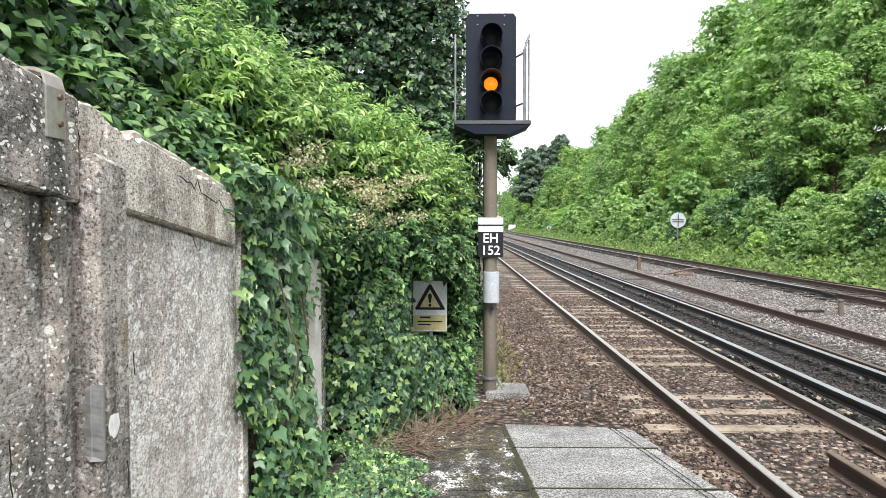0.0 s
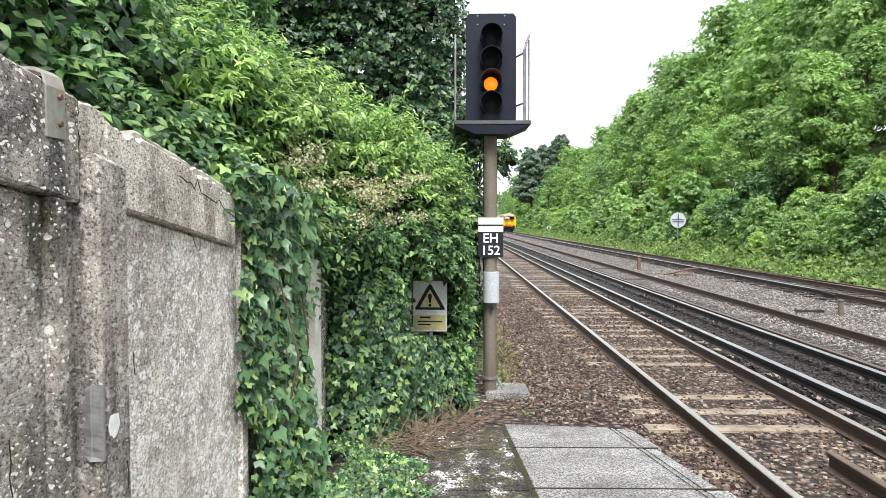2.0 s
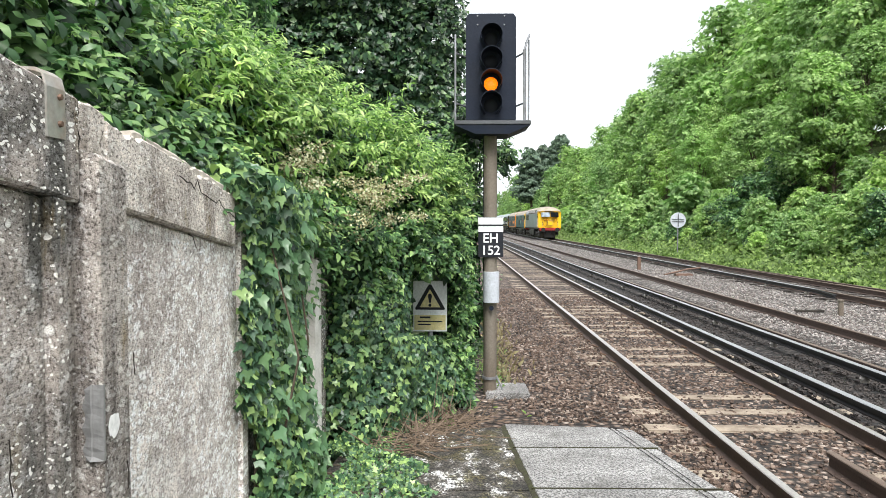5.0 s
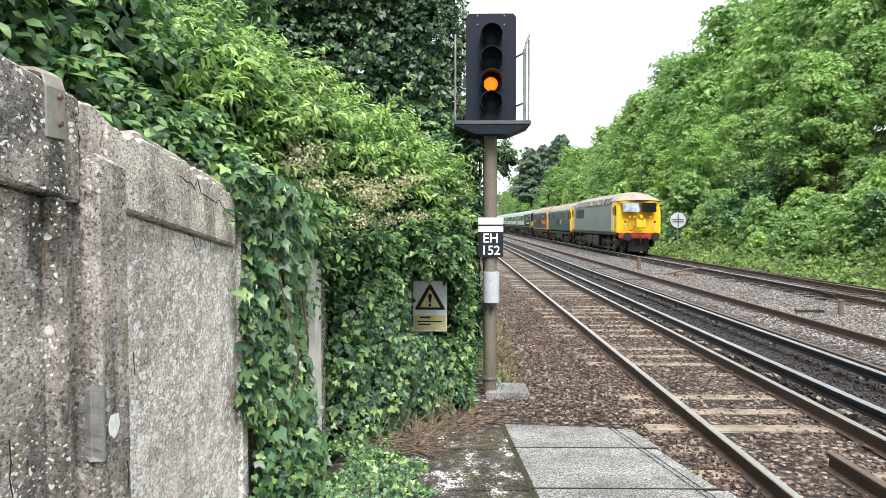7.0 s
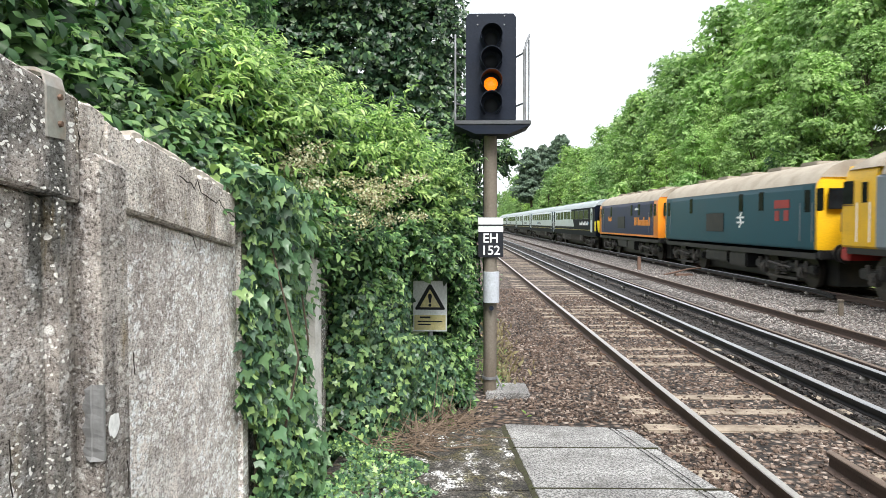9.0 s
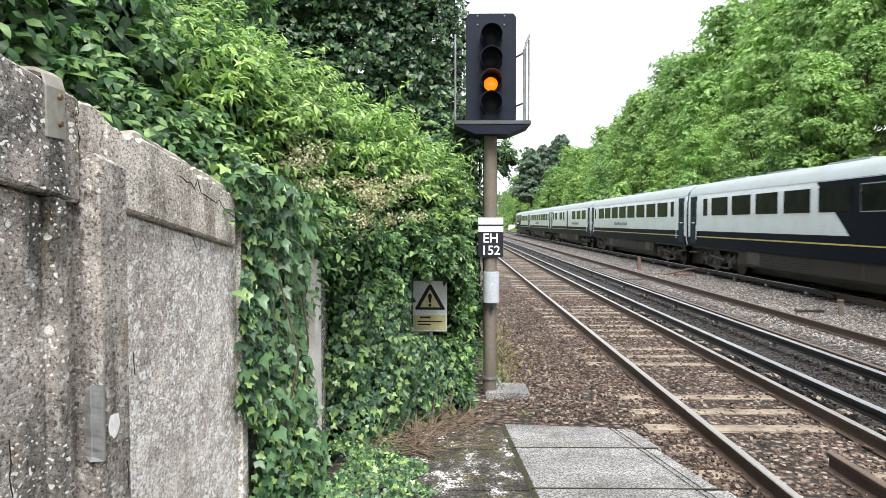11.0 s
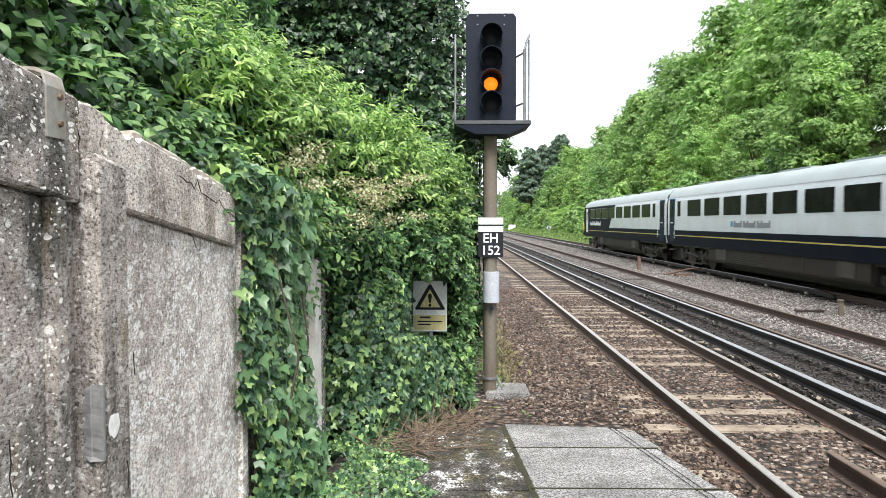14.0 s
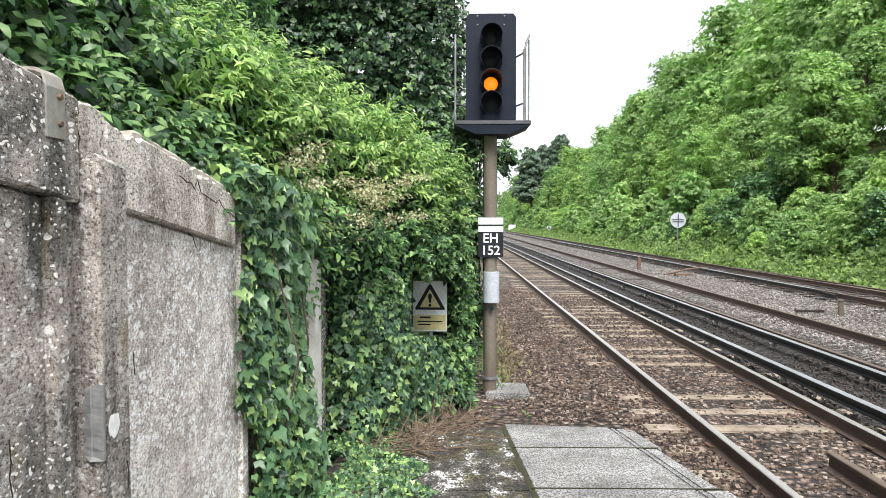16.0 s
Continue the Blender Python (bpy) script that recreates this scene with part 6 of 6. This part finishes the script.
    for y0, y1, z in ((7.0, 9.3, 0.35), (9.4, 11.6, 0.42), (11.7, 12.4, 0.55)):
        part("fuel_tank", block(-1.3, 1.3, y0, y1, z, 1.11, 0.06), M["t_under"], v, "black underfloor tank")
    # added black filler that stands for the shade under the locomotive
    part("underfloor_gear", block(-0.6, 0.6, 0.9, 18.1, 0.16, 1.11), M["t_under"], v)
    for c in v.children:
        if not c.name.startswith(("bogie", "fuel_tank", "snow", "step", "underfloor")):
            c.location.z += 0.12 if c.name.startswith(("roof", "louvre", "grille")) else 0.08
    return v, 19.36


def make_loco_small(side, end, stripe, label, roofmat, logo, tip):
    v = thing("electro_diesel_locomotive", label, "locomotive", "train vehicles")
    L = 16.36
    half = [(1.28, 1.12), (1.32, 1.18), (1.32, 2.9), (1.29, 3.08)]
    shell = half + [(1.20, 3.22), (0.0, 3.24)]
    part("body_side", body_loft(shell, (tip, L - tip)), M[side], v)
    rk = lambda y, x, z: y + 0.06 * x * x + max(0, z - 2.3) * 0.12 if y < 0.7 else (y - 0.06 * x * x - max(0, z - 2.3) * 0.12 if y > L - 0.7 else y)
    part("cab", body_loft(shell, (0.55, 0.72, tip - 0.002), rk), M[end], v, "bright cab end", True)
    part("cab", body_loft(shell, (L - tip + 0.002, L - 0.72, L - 0.55), rk), M[end], v, "bright cab end", True)
    part("roof", body_loft([(1.31, 3.06), (1.15, 3.32), (0.85, 3.56), (0.45, 3.72), (0.0, 3.76)], (0.75, 1.1, L - 1.1, L - 0.75)), M[roofmat], v, "dusty weathered roof", True)
    for k in range(5):
        part("roof_vent", block(-0.45, 0.45, 2.5 + k * 2.5, 3.6 + k * 2.5, 3.70, 3.84, 0.03), M[roofmat], v)
    for sx in (-1, 1):
        x = sx * 1.32
        for y0 in (tip + 0.15, L - tip - 0.75):
            side_panel("cab_door", v, x, y0, y0 + 0.6, 1.3, 3.0, side, "", 0.006)
            side_panel("door_window", v, x, y0 + 0.1, y0 + 0.5, 2.2, 2.9, "t_glass", "dark cab door window", 0.014)
            for dy in (-0.07, 0.67):
                part("handrail", pipe([(sx * 1.37, y0 + dy, 1.35), (sx * 1.37, y0 + dy, 2.5)], 0.01, 6), M["galv"], v)
        side_panel("cab_window", v, x, tip - 0.45, tip - 0.08, 2.25, 2.9, "t_glass", "dark cab side window", 0.014)
        side_panel("cab_window", v, x, L - tip + 0.08, L - tip + 0.45, 2.25, 2.9, "t_glass", "dark cab side window", 0.014)
        side_panel("side_grille", v, x, 7.9, 9.85, 1.55, 2.3, "t_under", "dark louvred side grille", 0.02)
        for y0 in (4.3, 6.05, 11.6):
            side_panel("side_window", v, x, y0, y0 + 0.4, 2.3, 2.95, "t_glass", "narrow dark body window", 0.014)
        if stripe:
            side_panel("stripe", v, x, 0.9, L - 0.9, 1.14, 1.24, stripe, "orange stripe", 0.01)
        if logo == "arrows":
            # two stripes joined by slanting bars
            for z in (1.92, 2.10):
                side_panel("logo", v, x, 5.95, 6.6, z - 0.035, z + 0.035, "letter", "white logo", 0.012)
            for (ya, za), (yb, zb) in (((6.16, 2.29), (6.36, 2.10)), ((6.36, 2.10), (6.18, 1.92)), ((6.18, 1.92), (6.38, 1.73))):
                bm = loft([[(x + sx * q, ya - 0.06, za), (x + sx * q, ya + 0.06, za), (x + sx * q, yb + 0.06, zb), (x + sx * q, yb - 0.06, zb)] for q in (0.002, 0.013)])
                part("logo", bm, M["letter"], v)
            side_panel("name_panel", v, x, 2.4, 3.5, 2.35, 2.65, "t_red", "red crest panel", 0.013)
            side_panel("name_panel", v, x, 2.45, 2.8, 1.95, 2.32, "t_red", "red crest panel", 0.013)
            side_panel("name_panel", v, x, 3.1, 3.45, 1.95, 2.32, "t_red", "red crest panel", 0.013)
        else:
            word_strokes(v, x, 5.6, -1, 1.75, 0.46, (2, 9), "t_orange", "orange lettering bars")
            word_strokes(v, x, 12.6, -1, 2.0, 0.3, (5,), "t_orange", "orange lettering bars")
            word_strokes(v, x, 5.4, -1, 2.62, 0.14, (8,), "letter", "small white nameplate")
    for y, w in ((0.55, -1), (L - 0.55, 1)):
        part("buffer_beam", block(-1.25, 1.25, min(y, y - w * 0.3), max(y, y - w * 0.3), 0.85, 1.11, 0.04), M["t_under"], v)
        buffers(v, y, w)
        for x0, x1 in ((-1.05, -0.4), (-0.28, 0.28), (0.4, 1.05)):
            yo = y + w * (-0.06 * max(abs(x0), abs(x1)) ** 2 * 0.4 + 0.0)
            part("windscreen", block(x0, x1, yo - 0.03, yo + 0.05, 2.3, 2.9, 0.015), M["t_glass"], v, "dark front window")
        hs = pipe([(-0.7, y + w * 0.08, 2.2), (-0.75, y + w * 0.16, 1.7), (-0.6, y + w * 0.16, 1.3)], 0.05, 6)
        pipe([(0.7, y + w * 0.08, 2.2), (0.75, y + w * 0.16, 1.7), (0.6, y + w * 0.16, 1.3)], 0.05, 6, hs)
        part("jumper_hoses", hs, M["clip"], v, "brown hanging jumper hoses")
    make_bogie(v, 3.3, 2, 2.7, 0.5)
    make_bogie(v, L - 3.3, 2, 2.7, 0.5)
    part("solebar", block(-1.27, 1.27, 0.8, L - 0.8, 0.95, 1.119), M["t_under"], v)
    for y0, y1, z in ((6.0, 7.6, 0.4), (7.8, 10.2, 0.5)):
        part("underfloor_box", block(-1.22, 1.22, y0, y1, z, 0.95, 0.05), M["t_under"], v)
    # no real equipment: dark fill in place of shade between the bogies
    part("underfloor_gear", block(-0.6, 0.6, 0.8, L - 0.8, 0.16, 0.949), M["t_under"], v)
    for c in v.children:
        if not c.name.startswith(("bogie", "underfloor", "solebar")):
            c.location.z += 0.1
    return v, L


def make_coach(L, cab_at, label, windows, style):
    v = thing("passenger_coach", label, "railway coach", "train vehicles")
    half = [(1.30, 1.02), (1.36, 1.25), (1.37, 1.9), (1.37, 2.9), (1.33, 3.2)]
    shell = half + [(1.24, 3.36), (0.0, 3.4)]
    y0, y1 = 0.15, L - 0.15
    front = (lambda y, x, z: y + 0.12 * x * x + max(0, z - 2.2) * 0.28 if y < 0.5 else y) if cab_at == 0 else (lambda y, x, z: y - 0.12 * x * x - max(0, z - 2.2) * 0.28 if y > L - 0.5 else y)
    rk = front if cab_at is not None else (lambda y, x, z: y)
    part("body", body_loft(shell, (y0, 0.6, L - 0.6, y1), rk), M["t_white"], v, "white coach body", True)
    part("roof", body_loft([(1.345, 3.19), (1.22, 3.44), (0.95, 3.62), (0.5, 3.75), (0.0, 3.79)], (y0 + (0.5 if cab_at == 0 else 0), y0 + 1, y1 - 1, y1 - (0.5 if cab_at else 0))), M["t_coach_roof"], v, "pale grey rounded roof", True)
    for k in range(5):
        part("roof_pod", block(-0.55, 0.55, 2.0 + k * 4.2, 4.3 + k * 4.2, 3.70, 3.80, 0.03), M["t_coach_roof"], v)
    side = lambda *a, **k: [side_panel(a[0], v, s * 1.37, *a[1:], **k) for s in (-1, 1)]
    side("lower_band", y0 + 0.5, y1 - 0.5, 1.445, 1.66, "t_dark", "black lower band", proud=0.006, bevel=0)
    side("yellow_line", y0 + 1.8, y1 - 1.8, 1.405, 1.438, "t_line", "thin yellow line", proud=0.0125, bevel=0)
    side("lower_sill", y0 + 0.05, y1 - 0.05, 1.0, 1.398, "t_dark", "dark lower sill", proud=0.004, bevel=0)
    ends = [e for e in (0, 1) if cab_at is None or e != cab_at]
    for e in ends:
        d0 = 0.45 if e == 0 else L - 1.25
        side("door", d0, d0 + 0.8, 1.1, 3.14, "t_door", "dark blue passenger door", proud=0.014)
        for s in (-1, 1):
            side_panel("door_window", v, s * 1.372, d0 + 0.28, d0 + 0.62, 2.25, 2.95, "t_glass", "", 0.025)
            part("handrail", pipe([(s * 1.42, d0 + (1.0 if e == 0 else -0.1), 1.3), (s * 1.42, d0 + (1.0 if e == 0 else -0.1), 1.9)], 0.014, 5), M["letter"], v)
    for a, b in windows:
        for s in (-1, 1):
            q = part("window", block(*sorted((s * 1.35, s * 1.392)), a, b, 2.30, 3.0, 0.012), M["t_glass"], v, "black tinted window")
            if cab_at is not None and abs(a - cab_at * L) < 9.5 and abs(b - cab_at * L) < 9.5:
                part("window_frame", block(*sorted((s * 1.35, s * 1.386)), a - 0.025, b + 0.025, 2.275, 3.025, 0.012), M["t_coach_roof"], q, "pale window frame")
    if style == "saloon":
        for sx in (-1, 1):
            word_strokes(v, sx * 1.37, L * 0.63, -1, 1.84, 0.24, (5, 7, 7), "t_text", "thin grey lettering bars")
            side_panel("logo", v, sx * 1.37, L * 0.63 + 0.1, L * 0.63 + 0.34, 1.86, 2.06, "t_bright", "pale blue logo shape", 0.009)
            side_panel("blank_panel", v, sx * 1.37, L - 4.3, L - 2.6, 2.28, 3.02, "t_white", "", 0.006)
    if style == "buffet":
        side("tall_door", 11.2, 11.85, 1.3, 3.1, "t_dark", "black double door", proud=0.012)
        for s in (-1, 1):
            word_strokes(v, s * 1.37, 13.75, -1, 2.62, 0.40, (2,), "t_text", "tall grey lettering bars")
            word_strokes(v, s * 1.37, 13.45, -1, 2.14, 0.40, (1,), "t_text", "tall grey lettering bars")
            side_panel("logo", v, s * 1.37, 13.5, 13.8, 2.1, 2.5, "t_bright", "pale blue logo shape", 0.009)
            word_strokes(v, s * 1.37, 8.6, -1, 1.84, 0.24, (5, 7, 7), "t_text", "thin grey lettering bars")
            side_panel("logo", v, s * 1.37, 8.7, 8.94, 1.86, 2.06, "t_bright", "pale blue logo shape", 0.009)
    if cab_at is not None:
        c = 0 if cab_at == 0 else L
        w = -1 if cab_at == 0 else 1
        q0, q1 = (0.75, 11.6) if cab_at == 0 else (L - 11.6, L - 0.75)
        for s in (-1, 1):
            x = s * 1.37
            sl = 2.5 * (1 if cab_at == 0 else -1)
            e0, e1 = (q0, q1) if cab_at == 0 else (q1, q0)
            bm = loft([[(x - s * 0.03 + s * p, e0, 1.06), (x - s * 0.03 + s * p, e1 - sl, 1.06), (x - s * 0.03 + s * p, e1, 3.16), (x - s * 0.03 + s * p, e0, 3.16)] for p in (0.0, 0.038)])
            part("dark_panel", bm, M["t_dark"], v, "black slanted livery panel")
            dd = 1.45 if cab_at == 0 else L - 2.2
            side_panel("cab_door", v, x, dd, dd + 0.75, 1.25, 3.1, "t_white", "white cab door", 0.022)
            side_panel("door_window", v, x, dd + 0.2, dd + 0.55, 2.2, 2.85, "t_glass", "", 0.03)
            word_strokes(v, x * 1.0065, (3.25 if cab_at == 0 else L - 3.3), (1 if cab_at == 0 else -1), 1.80, 0.29, (5, 7, 7), "letter", "white lettering bars")
            yb = 2.85 if cab_at == 0 else L - 3.15
            side_panel("lettering_bar", v, x, yb, yb + 0.3, 1.86, 2.06, "t_bright", "blue logo shape", 0.014)
        yf = c - w * 0.12
        ring = [(1.31, 1.0), (1.372, 1.25), (1.382, 1.9), (1.382, 2.9), (1.342, 3.21), (1.2, 3.3), (0.0, 3.3)]
        ys = (0.13, 0.6, 0.8) if cab_at == 0 else (L - 0.8, L - 0.6, L - 0.13)
        part("cab_nose", body_loft(ring, ys, rk), M["t_dark"], v, "black rounded cab end", True)
        part("cab_front", loft([[(x, yf + w * (0.16 - 0.12 * x * x) - w * max(0, z - 2.2) * 0.28, z) for x, z in ((-1.2, 1.3), (1.2, 1.3), (1.28, 2.15), (-1.28, 2.15))], [(x, yf - w * 0.1, z) for x, z in ((-1.2, 1.3), (1.2, 1.3), (1.28, 2.15), (-1.28, 2.15))]]), M["t_lemon"], v, "lemon yellow coach front")
        for x0, x1 in ((-1.15, -0.42), (0.42, 1.15)):
            part("windscreen", loft([[(x, yf + w * (0.06 - 0.05) - w * (z - 2.2) * 0.28 + w * 0.06, z) for x, z in ((x0, 2.25), (x1, 2.25), (x1, 3.0), (x0, 3.0))], [(x, yf - w * 0.3 - w * (z - 2.2) * 0.28, z) for x, z in ((x0, 2.25), (x1, 2.25), (x1, 3.0), (x0, 3.0))]]), M["t_glass"], v, "dark windscreen")
        for s in (-1, 1):
            side_panel("warning_panel", v, s * 1.372, *sorted((c - w * 0.2, c - w * 0.6)), 1.35, 2.1, "t_lemon", "lemon yellow wrap of the cab end", 0.02)
        part("gangway", block(-0.36, 0.36, min(yf, yf + w * 0.3), max(yf, yf + w * 0.3), 1.2, 3.15, 0.04), M["t_under"], v, "black gangway door")
        part("coupler", block(-0.25, 0.25, min(c, c + w * 0.35), max(c, c + w * 0.35), 0.7, 1.0, 0.05), M["t_under"], v)
    for e in ends:
        ye = (0.135, 0.149) if e == 0 else (L - 0.149, L - 0.135)
        part("end_wall", body_loft([(1.28, 1.06), (1.34, 1.3), (1.34, 2.9), (1.28, 3.2), (0.0, 3.3)], ye), M["t_skirt"], v, "dirty black coach end")
        for sx in (-1, 1):
            dy = 0.45 if e == 0 else L - 1.25
            side_panel("door_header", v, sx * 1.37, dy, dy + 0.8, 3.09, 3.14, "t_bright", "blue door header", 0.02)
            side_panel("door_handle", v, sx * 1.37, dy + 0.2, dy + 0.6, 1.98, 2.03, "letter", "pale door handle", 0.035)
        a = 0.0 if e == 0 else L - 0.15
        part("gangway", block(-0.5, 0.5, a - (0.1 if e == 0 else 0), a + (0.15 if e == 0 else 0.25), 1.0, 3.3, 0.02), M["t_under"], v, "black gangway bellows")
    part("underframe", block(-1.25, 1.25, 0.4, L - 0.4, 0.92, 1.1), M["t_under"], v)
    # dark block added as underfloor shade, closes the view below the coach
    part("underfloor_gear", block(-0.6, 0.6, 0.1, L - 0.1, 0.16, 0.919), M["t_under"], v)
    part("skirt", block(-1.30, 1.30, 5.6, L - 5.6, 0.42, 1.09, 0.08), M["t_skirt"], v, "dusty brown underfloor skirt")
    for sx in (-1, 1):
        for q in range(7):
            part("skirt_rib", block(*sorted((sx * 1.30, sx * 1.312)), L * 0.52, L * 0.70, 0.50 + q * 0.07, 0.525 + q * 0.07), M["t_under"], v)
        for a, b2 in ((6.4, 7.3), (9.2, 9.26), (L - 7.6, L - 6.5)):
            part("skirt_hatch", block(*sorted((sx * 1.30, sx * 1.314)), a, b2, 0.55, 0.98), M["t_bogie"], v)
        part("step", block(*sorted((sx * 1.18, sx * 1.40)), 0.45, 1.25, 0.72, 0.76), M["t_bogie"], v)
        part("step", block(*sorted((sx * 1.18, sx * 1.40)), L - 1.25, L - 0.45, 0.72, 0.76), M["t_bogie"], v)
    make_bogie(v, 3.5, 2, 2.6, 0.46, 1.16)
    make_bogie(v, L - 3.5, 2, 2.6, 0.46, 1.16)
    return v, L


def row_of(y0, n, w, gap):
    return [(y0 + k * (w + gap), y0 + k * (w + gap) + w) for k in range(n)]


TRAIN = []
DRIVE = [(2.1, 2.55)] + row_of(3.08, 4, 1.68, 0.46) + row_of(11.69, 4, 1.76, 0.40)


def make_train():
    s = 0.0

    def add(made):
        nonlocal s
        v, L = made
        TRAIN.append((v, s))
        s += L

    add(make_loco_grey())
    add(make_loco_small("t_teal", "t_yellow", None, "blue-green electro-diesel locomotive with yellow ends and tan roof", "t_roof", "arrows", 0.8))
    add(make_loco_small("t_navy", "t_orange", "t_orange", "navy blue electro-diesel locomotive with orange ends and stripe", "t_roof", "bars", 1.5))
    s += 0.3
    add(make_coach(23.15, 0, "white driving coach with black slanted panel and yellow front", [(23.15 - b, 23.15 - a) for a, b in DRIVE], "drive"))
    add(make_coach(23.0, None, "white passenger coach with black windows and dark doors", [(2.0, 2.45)] + row_of(3.05, 8, 1.67, 0.49) + [(20.9, 21.3)], "saloon"))
    add(make_coach(23.0, None, "white buffet coach with black double door", row_of(2.2, 3, 1.7, 0.75) + [(13.6, 14.1), (14.9, 16.4), (18.3, 19.8), (20.6, 21.1)], "buffet"))
    add(make_coach(23.0, None, "white passenger coach with black windows and dark doors", [(2.0, 2.45)] + row_of(3.05, 8, 1.67, 0.49) + [(20.9, 21.3)], "saloon"))
    add(make_coach(23.15, 1, "white rear driving coach with black slanted panel and yellow end", DRIVE, "drive"))


make_train()


# ---- movement ----
TRAIN_X = 11.72
RUN = [(0.0, 199.9), (1.5, 166.9), (3.5, 122.4), (5.5, 78.4), (7.0, 45.8), (7.5, 34.6), (8.0, 23.3), (9.0, 1.0), (10.5, -32.0), (12.5, -76.0), (14.0, -108.9), (15.5, -141.4), (16.0, -152.1)]


def motions():
    for v, off in TRAIN:
        walk(v, [(t, pose(TRAIN_X, y + off, 0)) for t, y in RUN])
    # wind in the fresh shoots
    for k, o in enumerate(SPRAYS):
        base = o.matrix_basis.translation.copy()
        rows = []
        for i in range(17):
            t = float(i)
            gust = 1.0 + 1.6 * math.exp(-((t - 9.0) / 2.2) ** 2)
            rows.append((t, pose(*base, 1.5 * gust * math.sin(t * 2.1 + k), 1.8 * gust * math.sin(t * 1.7 + 0.6 * k + 1), 0)))
        walk(o, rows)


motions()
